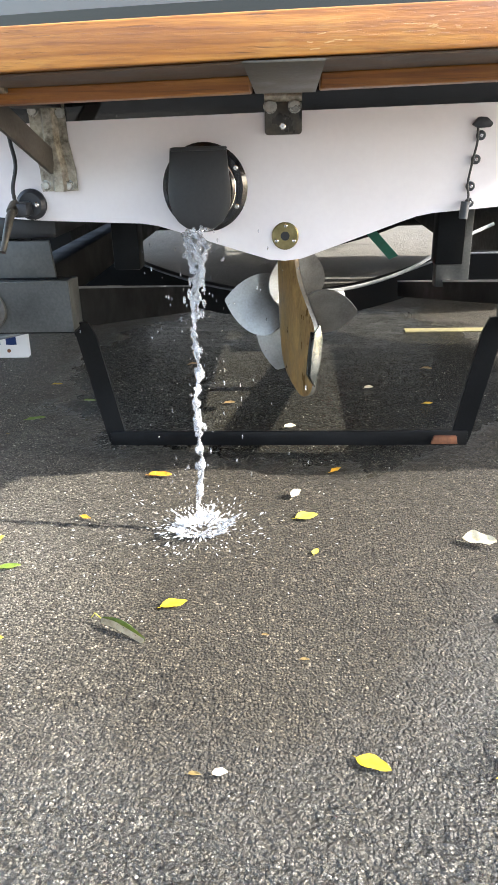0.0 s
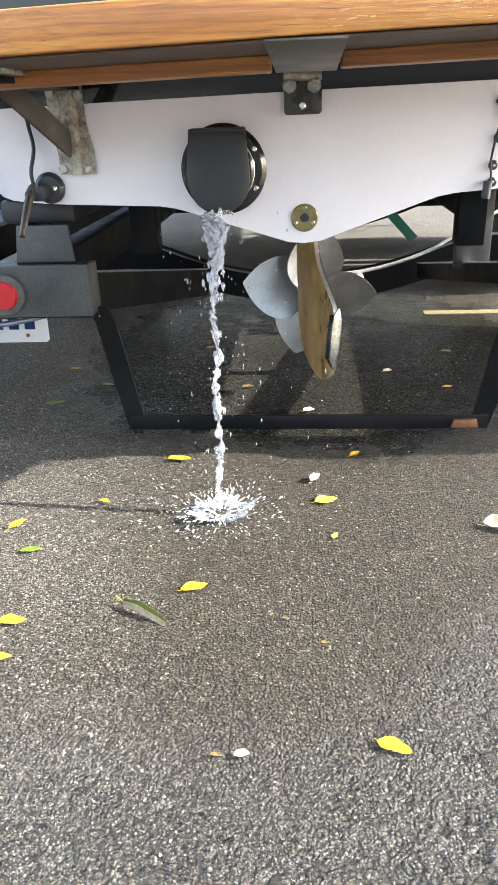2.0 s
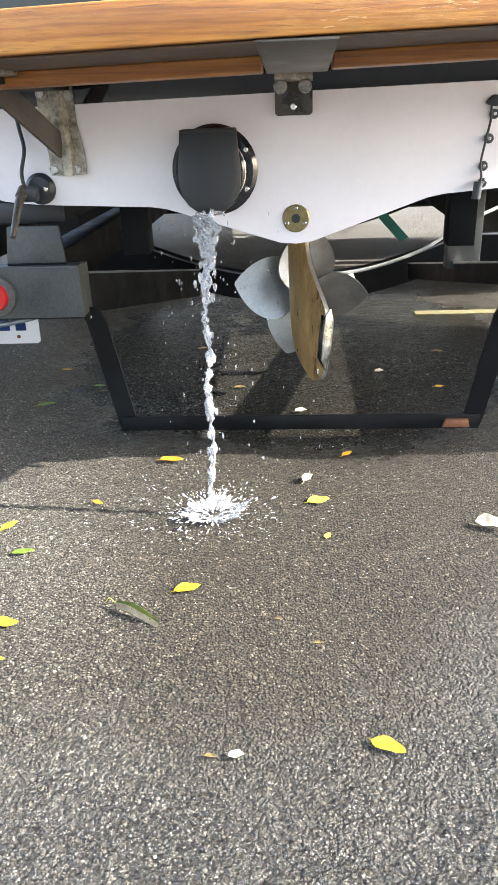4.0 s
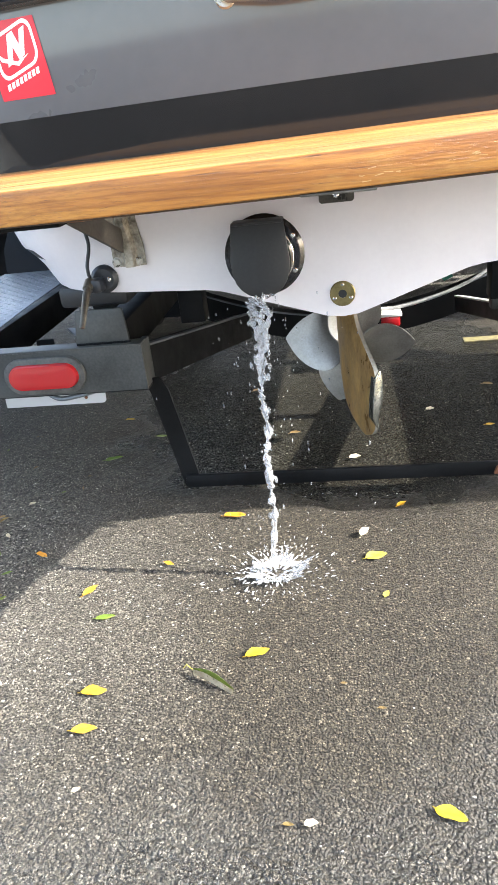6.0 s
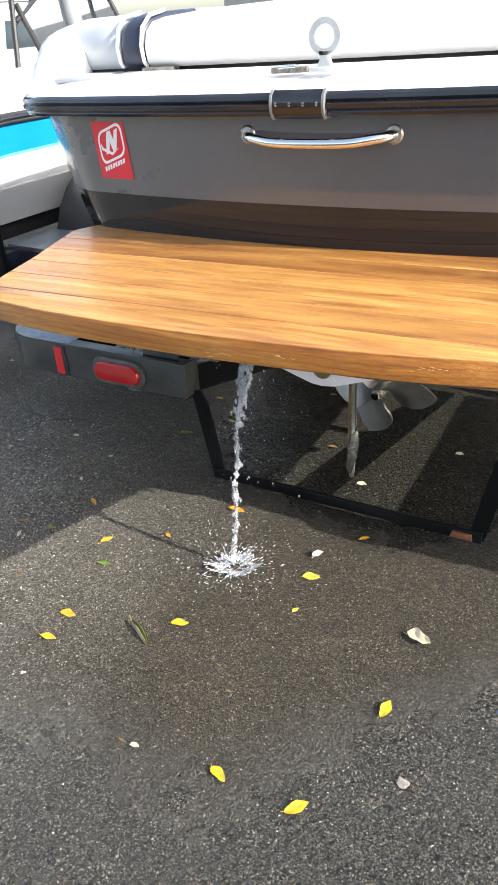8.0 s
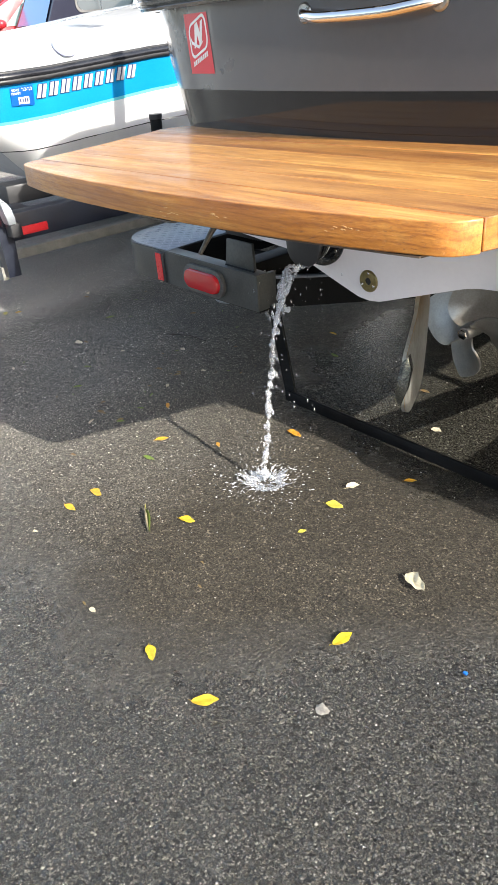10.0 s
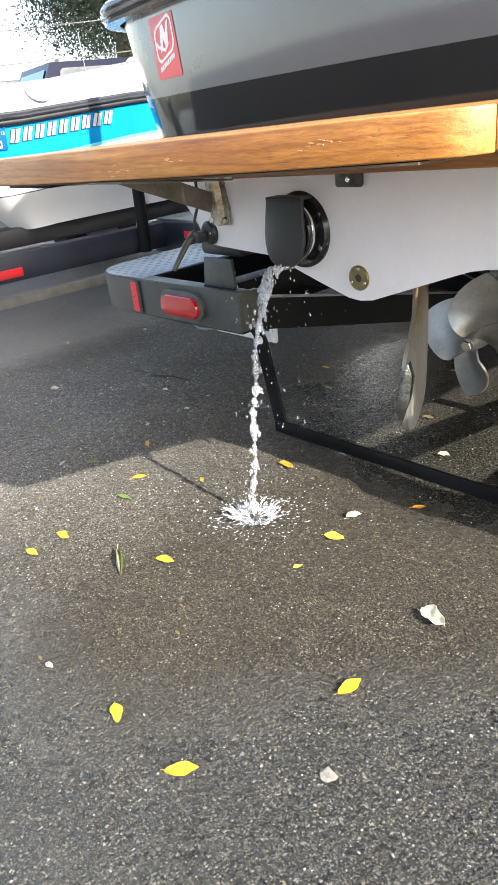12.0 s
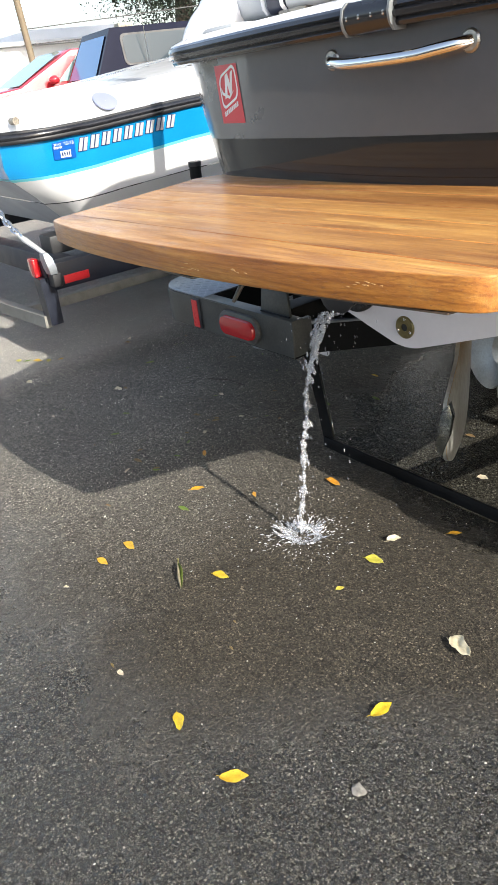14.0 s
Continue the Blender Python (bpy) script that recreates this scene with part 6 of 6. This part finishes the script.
    for k in range(4):
        decal("permit_bar", [(1.660 + k * 0.010, 0.825), (1.666 + k * 0.010, 0.825), (1.666 + k * 0.010, 0.840), (1.660 + k * 0.010, 0.840)], NAVY_INK, 0.008)
    for word, y, z, size in (("BOAT", 1.630, 0.866, 0.012), ("PERMIT", 1.628, 0.854, 0.012), ("'12-'13", 1.672, 0.865, 0.017)):
        cu = bpy.data.curves.new("permit_text", "FONT")
        cu.body, cu.size, cu.extrude = word, size, 0.0004
        tmp = bpy.data.objects.new("permit_text", cu)
        scene.collection.objects.link(tmp)
        me = bpy.data.meshes.new_from_object(tmp.evaluated_get(bpy.context.evaluated_depsgraph_get()))
        bpy.data.objects.remove(tmp)
        me.transform(Matrix(((0, 0, 1, side_x(y, z) + 0.008), (1, 0, 0, y), (0, 1, 0, z), (0, 0, 0, 1))))
        me.materials.clear()
        me.materials.append(WHITE_VINYL)
        ob = new("permit_text", me)
        ob.parent = nb
        ob.matrix_parent_inverse = Matrix.Translation(nb.location).inverted()
    # raked windscreen with dark posts
    for pts in ([(-2.0, 2.84, 1.12), (-2.02, 2.90, 1.45)], [(-2.0, 3.06, 1.13), (-2.02, 2.92, 1.40)], [(-2.02, 2.90, 1.33), (-2.10, 3.3, 1.50), (-2.2, 3.9, 1.56)], [(-2.05, 3.85, 1.18), (-2.12, 3.70, 1.50)]):
        part("screen_post", tube(curve_points(pts, 4), 0.013, 8), RUBBER, nb, "dark windscreen post")
    glass = clear_material("smoked_screen", (0.55, 0.68, 0.78), 0.02, 1.2)
    part("windscreen", loft([[(-2.0, 3.03, 1.13), (-2.02, 2.93, 1.38)], [(-2.08, 3.4, 1.16), (-2.10, 3.3, 1.49)], [(-2.15, 3.9, 1.19), (-2.2, 3.85, 1.55)]], False, False), glass, nb, "smoked curved windscreen").visible_shadow = False
    # round emblem that follows the curve of the deck side
    def on_deck_side(y, z):
        low = 0.975 + drop(y)
        t = min(1.0, max(0.0, (z - low) / (sheer(y) - low)))
        return (side_x(y, 0.94) - 0.10 * t ** 2.2 + 0.017, y, z)
    rings = [[on_deck_side(1.90 + r * 0.050 * math.cos(a), 1.003 + r * 0.034 * math.sin(a)) for a in np.linspace(0, math.tau, 25)[:-1]] for r in (0.02, 0.35, 0.7, 1.0)]
    part("round_emblem", loft(rings, True, False), mat("pale_violet_decal", (0.22, 0.24, 0.36), 0.3), nb, "pale violet round emblem")
    return nb


build_neighbour()


def build_neighbour_trailer():
    tr = thing("neighbour_trailer", "dark navy boat trailer with red reflectors and a wheel fender", "trailer", (-2.7, 2.2, 0.0))
    NAVY = varied("dark_navy_trailer_paint", (0.007, 0.009, 0.017), (0.018, 0.022, 0.034), (0.3, 0.5), 10.0)
    part("side_rail", box(-1.83, -1.75, 1.48, 5.4, 0.325, 0.433, 0.004), NAVY, tr, "dark navy side rail")
    part("far_rail", box(-3.75, -3.67, 1.48, 5.4, 0.325, 0.433, 0.004), NAVY, tr)
    part("rear_beam", box(-3.67, -1.83, 1.56, 1.64, 0.325, 0.425, 0.004), NAVY, tr, "rear cross beam")
    part("reflector", box(-1.752, -1.745, 1.530, 1.645, 0.343, 0.377, 0.001), RED_TAPE, tr, "red side reflector")
    part("step", prism([(-1.84, 2.40), (-1.39, 2.36), (-1.39, 2.46), (-1.56, 2.75), (-1.84, 2.72)], xy(0.435), 0.012, 0.002), PLATE, tr, "tread plate step")
    part("step_face", box(-1.84, -1.39, 2.37, 2.40, 0.30, 0.435, 0.003), NAVY, tr)
    part("step_reflector", box(-1.60, -1.53, 2.362, 2.369, 0.37, 0.40, 0.001), RED_TAPE, tr, "small red reflector")
    part("guide_post", tube([(-1.725, 2.235, 0.33), (-1.715, 2.235, 0.715)], 0.026, 18), TRAILER, tr, "black guide post")
    part("post_cap", tube([(-1.715, 2.235, 0.700), (-1.715, 2.235, 0.720)], 0.029, 18), RUBBER, tr)
    for x in (-1.78, -3.72):
        wheel = part("wheel", bevelled(disc((x, 3.1, 0.31), (1, 0, 0), 0.31, 0.2, 36), 0.03), TYRE, tr, "trailer tyre")
        part("rim", disc((x + 0.19, 3.1, 0.31), (1, 0, 0), 0.17, 0.02, 20, 0.005), PLATE, wheel)
        rings = []
        for a in np.linspace(-10, 190, 15):
            c, s = math.cos(radians(a)), math.sin(radians(a))
            rings.append([(x - 0.02, 3.1 + 0.42 * c, 0.33 + 0.40 * s), (x + 0.30, 3.1 + 0.42 * c, 0.33 + 0.40 * s), (x + 0.30, 3.1 + 0.405 * c, 0.33 + 0.385 * s), (x - 0.02, 3.1 + 0.405 * c, 0.33 + 0.385 * s)])
        part("fender", loft(rings), RUBBER, tr, "rounded dark fender")
    part("bunk", box(-2.1, -1.98, 1.6, 4.8, 0.42, 0.50, 0.01), RUBBER, tr, "carpeted bunk")
    # tie-down from the stern eye to the trailer: chain, flat steel hook, ratchet
    DUSTY = varied("dusty_galvanised_steel", (0.15, 0.145, 0.125), (0.27, 0.26, 0.23), (0.55, 0.75), 14.0, 0.2)
    links = curve_points([(-2.03, 1.425, 0.640), (-1.985, 1.43, 0.60), (-1.935, 1.435, 0.57), (-1.885, 1.44, 0.548)], 2)
    for n, (p, q) in enumerate(zip(links, links[1:])):
        t = (q - p).normalized()
        up = Vector((0, 0, 1)) if n % 2 else t.cross(Vector((0, 0, 1))).normalized()
        ring = [p + t * (0.5 * (q - p).length) + t * 0.024 * math.cos(a) + up * 0.013 * math.sin(a) for a in np.linspace(0, math.tau, 13)]
        part("chain_link", tube(ring, 0.0046, 6), CHROME, tr)
    rings = [[(x, y - w, z), (x, y + w, z), (x, y + w, z - 0.007), (x, y - w, z - 0.007)] for x, y, z, w in ((-1.90, 1.438, 0.556, 0.006), (-1.84, 1.442, 0.535, 0.013), (-1.76, 1.452, 0.508, 0.010), (-1.70, 1.462, 0.484, 0.008))]
    part("strap_hook", bevelled(loft(rings), 0.0015, 1, 60), SATIN_STEEL, tr, "flat steel tie-down hook")
    rings = [[(-1.715 + dx - 0.026 * k, 1.455 + dy - 0.016 * k, z), (-1.715 + dx + 0.026 * k, 1.455 + dy - 0.016 * k, z), (-1.715 + dx + 0.026 * k, 1.455 + dy + 0.016 * k, z), (-1.715 + dx - 0.026 * k, 1.455 + dy + 0.016 * k, z)] for dx, dy, z, k in ((0.012, 0.010, 0.408, 0.9), (0.010, 0.008, 0.43, 1.05), (0.0, 0.004, 0.47, 1.0), (-0.004, 0.0, 0.492, 0.62))]
    ratchet = part("ratchet_handle", bevelled(loft(rings), 0.007, 2, 50), PLATE, tr, "grey ratchet handle")
    part("ratchet_body", bevelled(box(-1.742, -1.688, 1.458, 1.500, 0.352, 0.408), 0.006), RUBBER, ratchet, "dark ratchet with wound strap")
    part("tail_lamp", bevelled(box(-1.845, -1.785, 1.425, 1.455, 0.385, 0.462), 0.008), RED_LENS, tr, "square red tail lamp")
    part("lamp_bracket", box(-1.845, -1.765, 1.455, 1.48, 0.36, 0.45, 0.003), NAVY, tr)
    leg = loft([[(-1.815, y0, z), (-1.752, y0, z), (-1.752, y1, z), (-1.815, y1, z)] for y0, y1, z in ((1.425, 1.492, 0.385), (1.430, 1.488, 0.29), (1.432, 1.486, 0.185))])
    part("leg", bevelled(leg, 0.004, 1, 60), NAVY, tr, "upright leg")
    rings = [[(x, 1.420, z - 0.026), (x, 1.460, z - 0.026), (x, 1.460, z + 0.026), (x, 1.420, z + 0.026)] for x, z in ((-1.79, 0.196), (-2.4, 0.168), (-3.2, 0.13))]
    part("low_crossbar", bevelled(loft(rings), 0.005, 1, 60), DUSTY, tr, "dusty low crossbar")
    part("low_rail", bevelled(box(-2.20, -2.15, 1.46, 2.6, 0.140, 0.185), 0.004), DUSTY, tr, "dusty low rail")
    return tr


build_neighbour_trailer()


# ---- distance: pickup, red car, building, pole, wires, trees ----
def build_pickup():
    pk = thing("pickup_truck", "dark navy pickup truck with a windowed canopy", "pickup truck", (-8.6, 5.4, 0))
    u, v = Vector((0.184, 0.983, 0)), Vector((-0.983, 0.184, 0))
    o = Vector((-8.61, 5.50, 0))

    def P(a, b, z):
        return o + u * a + v * b + Vector((0, 0, z))

    def block(a0, a1, b0, b1, z0, z1, slope0=0.0, slope1=0.0, tuck=0.0, bev=0.04):
        bm = bmesh.new()
        lo = [bm.verts.new(P(a, b, z0)) for a, b in ((a0, b0), (a1, b0), (a1, b1), (a0, b1))]
        hi = [bm.verts.new(P(a, b, z1)) for a, b in ((a0 + slope0, b0 + tuck), (a1 - slope1, b0 + tuck), (a1 - slope1, b1 - tuck), (a0 + slope0, b1 - tuck))]
        bm.faces.new(lo[::-1])
        bm.faces.new(hi)
        for i in range(4):
            bm.faces.new((lo[i], lo[(i + 1) % 4], hi[(i + 1) % 4], hi[i]))
        return bevelled(bm, bev, 3)
    part("body", block(0, 4.7, 0, 1.7, 0.45, 1.10), CAR_NAVY, pk, "navy lower body")
    can = part("canopy", block(0, 1.9, 0.05, 1.65, 1.10, 1.74, 0.34, 0.02, 0.15, 0.07), CAR_NAVY, pk, "navy bed canopy")
    part("cab", block(1.95, 3.5, 0.05, 1.65, 1.10, 1.72, 0.1, 0.5, 0.08), CAR_NAVY, pk)

    def pane(name, a0, a1, z0, z1, off, m, label):
        tuck = lambda z: 0.05 + 0.15 * (z - 1.10) / 0.64 - off
        pts = arc(a1 - 0.07, z1 - 0.07, 0.07, 90, 0, 4) + arc(a1 - 0.07, z0 + 0.07, 0.07, 0, -90, 4) + arc(a0 + 0.07, z0 + 0.07, 0.07, -90, -180, 4) + arc(a0 + 0.07, z1 - 0.07, 0.07, 180, 90, 4)
        bm = bmesh.new()
        f = [bm.verts.new(P(a, tuck(z), z)) for a, z in pts]
        g = [bm.verts.new(P(a, tuck(z) + 0.02, z)) for a, z in pts]
        bm.faces.new(f)
        for i in range(len(f)):
            j = (i + 1) % len(f)
            bm.faces.new((f[i], f[j], g[j], g[i]))
        return part(name, bm, m, can, label)
    pane("window_frame", 0.45, 1.66, 1.27, 1.66, 0.010, RUBBER, "black window frame")
    pane("side_window", 0.48, 1.63, 1.295, 1.635, 0.016, GLASS_DARK, "tinted side window")
    rear = bmesh.new()
    f = [rear.verts.new(P(a - 0.012, b, z)) for a, b, z in ((0.035, 0.18, 1.17), (0.035, 1.5, 1.17), (0.295, 1.41, 1.66), (0.295, 0.28, 1.66))]
    rear.faces.new(f)
    part("rear_window", rear, GLASS_BLUE, can, "rear window, its blue a painted sky reflection")
    for a in (0.9, 3.6):
        part("wheel", bevelled(disc(P(a, 0.0, 0.34), v, 0.34, 0.22, 28), 0.03), TYRE, pk)
    part("whip_aerial", tube([P(0.78, 0.02, 1.10), P(0.74, 0.0, 2.05)], 0.005, 6), CHROME, pk, "thin whip aerial")
    part("roof_vent", block(0.55, 0.75, 0.4, 0.6, 1.74, 1.80), STEEL, pk)
    return pk


build_pickup()


def build_red_car():
    rc = thing("red_car", "red car with a raked windscreen parked farther off", "car", (-11.5, 5.0, 0))
    u, v = Vector((-0.11, -0.994, 0)), Vector((-0.994, 0.11, 0))
    o = Vector((-10.40, 6.75, 0))

    def P(a, b, z):
        return o + u * a + v * b + Vector((0, 0, z * 1.08))
    prof = [(-1.6, 0.35), (2.9, 0.35), (2.95, 0.75), (2.5, 0.98), (1.55, 1.08), (0.65, 1.50), (-0.6, 1.52), (-1.3, 1.10), (-1.6, 1.0)]
    part("body", prism(prof, lambda a, z, d: P(a, d, z), 1.6, 0.05), CAR_RED, rc)
    part("side_glass", prism([(0.95, 1.10), (0.55, 1.43), (-0.5, 1.45), (-1.0, 1.12)], lambda a, z, d: P(a, -0.012 + d, z), 0.02), mat("pale_green_glass", (0.30, 0.42, 0.40), 0.05), rc, "pale green side window")
    bm = bmesh.new()
    bm.faces.new([bm.verts.new(P(a, b, z)) for a, b, z in ((1.53, 0.12, 1.105), (1.53, 1.5, 1.105), (0.72, 1.4, 1.50), (0.72, 0.2, 1.50))])
    part("windscreen", bm, mat("green_glass", (0.18, 0.30, 0.30), 0.05), rc, "greenish windscreen")
    m = bmesh.new()
    bmesh.ops.create_icosphere(m, subdivisions=2, radius=0.085)
    for w in m.verts:
        w.co = P(1.05, -0.14, 1.13) + Vector((w.co.x, w.co.y, w.co.z * 0.75))
    part("mirror", m, CAR_RED, rc)
    for a in (-0.9, 2.2):
        part("wheel", bevelled(disc(P(a, -0.01, 0.32), v, 0.32, 0.2, 24), 0.03), TYRE, rc)
    return rc


build_red_car()


def build_van():
    vn = thing("white_van", "white van with dark side windows parked beyond the boats", "van", (-5.4, 6.7, 0))
    u, v = Vector((0.60, 0.80, 0)), Vector((-0.80, 0.60, 0))
    o = Vector((-7.3, 5.9, 0))
    P = lambda a, b, z: o + u * a + v * b + Vector((0, 0, z))
    prof = [(0, 0.4), (4.4, 0.4), (4.4, 1.0), (3.6, 1.12), (2.9, 1.58), (0.2, 1.62), (0, 1.2)]
    part("body", prism(prof, lambda a, z, d: P(a, d, z), 1.7, 0.05), NB_WHITE, vn)
    for a0, a1 in ((0.35, 1.45), (1.6, 2.75)):
        part("side_window", prism([(a0, 1.12), (a1, 1.12), (a1 - 0.05, 1.47), (a0 + 0.05, 1.47)], lambda a, z, d: P(a, -0.015 + d, z), 0.02, 0.004), GLASS_DARK, vn, "dark side window")
    for a in (0.9, 3.5):
        part("wheel", bevelled(disc(P(a, -0.01, 0.32), v, 0.32, 0.2, 24), 0.03), TYRE, vn)
    return vn


build_van()


def build_building():
    b = thing("white_building", "low white painted building with a roof edge and windows", "building", (-24, 9, 0))
    part("wall", box(-32, -22, 4.0, 16.0, 0, 2.35, 0.03), BUILDING, b)
    part("upper_wall", box(-31, -24, 11.5, 15.0, 2.45, 2.9, 0.03), BUILDING, b)
    part("roof_edge", box(-32.2, -21.8, 3.8, 16.2, 2.35, 2.47, 0.02), BUILDING, b)
    for y in (5.2, 7.6, 10.4, 13.0):
        w = part("window", box(-22.03, -21.96, y, y + 0.9, 1.0, 2.1, 0.01), BUILDING, b, "window surround")
        part("pane", box(-21.99, -21.94, y + 0.1, y + 0.8, 1.1, 2.0), GLASS_DARK, w)
    part("eave", box(-22.6, -21.5, 4.0, 8.0, 1.95, 2.05, 0.01), STEEL, b, "grey porch roof")
    return b


build_building()

pole = thing("utility_pole", "brown timber utility pole with wires", "utility pole", (-15.8, 7.9, 0))
part("shaft", tube([(-15.80, 7.9, 0), (-16.33, 7.9, 4.0), (-16.9, 7.9, 9.0)], [0.075, 0.07, 0.06], 14), POLE, pole)
for z, dz in ((2.35, 0.5), (3.0, 0.7), (2.05, 0.1)):
    part("wire", tube(curve_points([(-16.33, 7.9, z), (-15.0, 12, z + dz * 0.3), (-13, 20, z + dz)], 5), 0.012, 5), CABLE, pole)


def build_tree(name, at, height, spread, seed, clumps):
    rnd = random.Random(seed)
    tree = thing(name, "large dark leafy tree against the bright sky", "tree", at)
    base = Vector(at)
    part("trunk", tube([base, base + Vector((0.1, 0.1, height * 0.3)), base + Vector((-0.1, 0.2, height * 0.6))], [0.3, 0.24, 0.12], 12), BARK, tree)
    for k in range(6):
        a = k * 1.05
        tip = base + Vector((math.cos(a) * spread * 0.7, math.sin(a) * spread * 0.7, height * rnd.uniform(0.55, 0.95)))
        part("limb", tube(curve_points([base + Vector((0, 0, height * 0.32)), base + (tip - base) * 0.5 + Vector((0, 0, height * 0.12)), tip], 4), [0.14 - 0.013 * i for i in range(9)], 8), BARK, tree)
    rng = np.random.default_rng(seed)
    vs, fs = [], []
    for c in range(clumps):
        d = rng.normal(0, 1, 3)
        d /= np.linalg.norm(d)
        r = rng.uniform(0.35, 1.0)
        ctr = np.array(base) + np.array((d[0] * spread * r, d[1] * spread * r, height * 0.62 + d[2] * height * 0.38 * r))
        for k in range(230):
            p = ctr + rng.normal(0, 0.30, 3)
            n1, n2 = rng.normal(0, 1, 3), rng.normal(0, 1, 3)
            n1 /= np.linalg.norm(n1)
            n2 /= np.linalg.norm(n2)
            s = rng.uniform(0.030, 0.060)
            i = len(vs)
            vs += [tuple(p - n1 * s), tuple(p + n2 * s * 0.45), tuple(p + n1 * s), tuple(p - n2 * s * 0.45)]
            fs.append((i, i + 1, i + 2, i + 3))
    me = bpy.data.meshes.new("crown")
    me.from_pydata(vs, [], fs)
    me.materials.append(FOLIAGE)
    ob = new("crown", me)
    ob.parent = tree
    ob.matrix_parent_inverse = Matrix.Translation(at).inverted()
    return tree


build_tree("tree", (-17.2, 12.8, 0), 9.5, 2.9, 3, 950)

# plain unseen wall added beyond the boats to block the bright horizon
DULL_BLOCK = varied("dull_block_wall", (0.22, 0.22, 0.21), (0.30, 0.295, 0.28), (0.8, 0.9), 3.0)
solid("added_wall_north", box(-4.5, 7.0, 9.2, 9.5, 0, 2.3, 0.02), DULL_BLOCK, "plain dull block wall added out of view beyond the boats", "wall", kind="structure")
# unseen too: added behind the camera to darken reflections and low sky
solid("added_wall_south", box(-26.0, 12.0, -10.3, -10.0, 0, 1.9, 0.02), DULL_BLOCK, "plain dull block wall added out of view behind the camera", "wall", kind="structure")
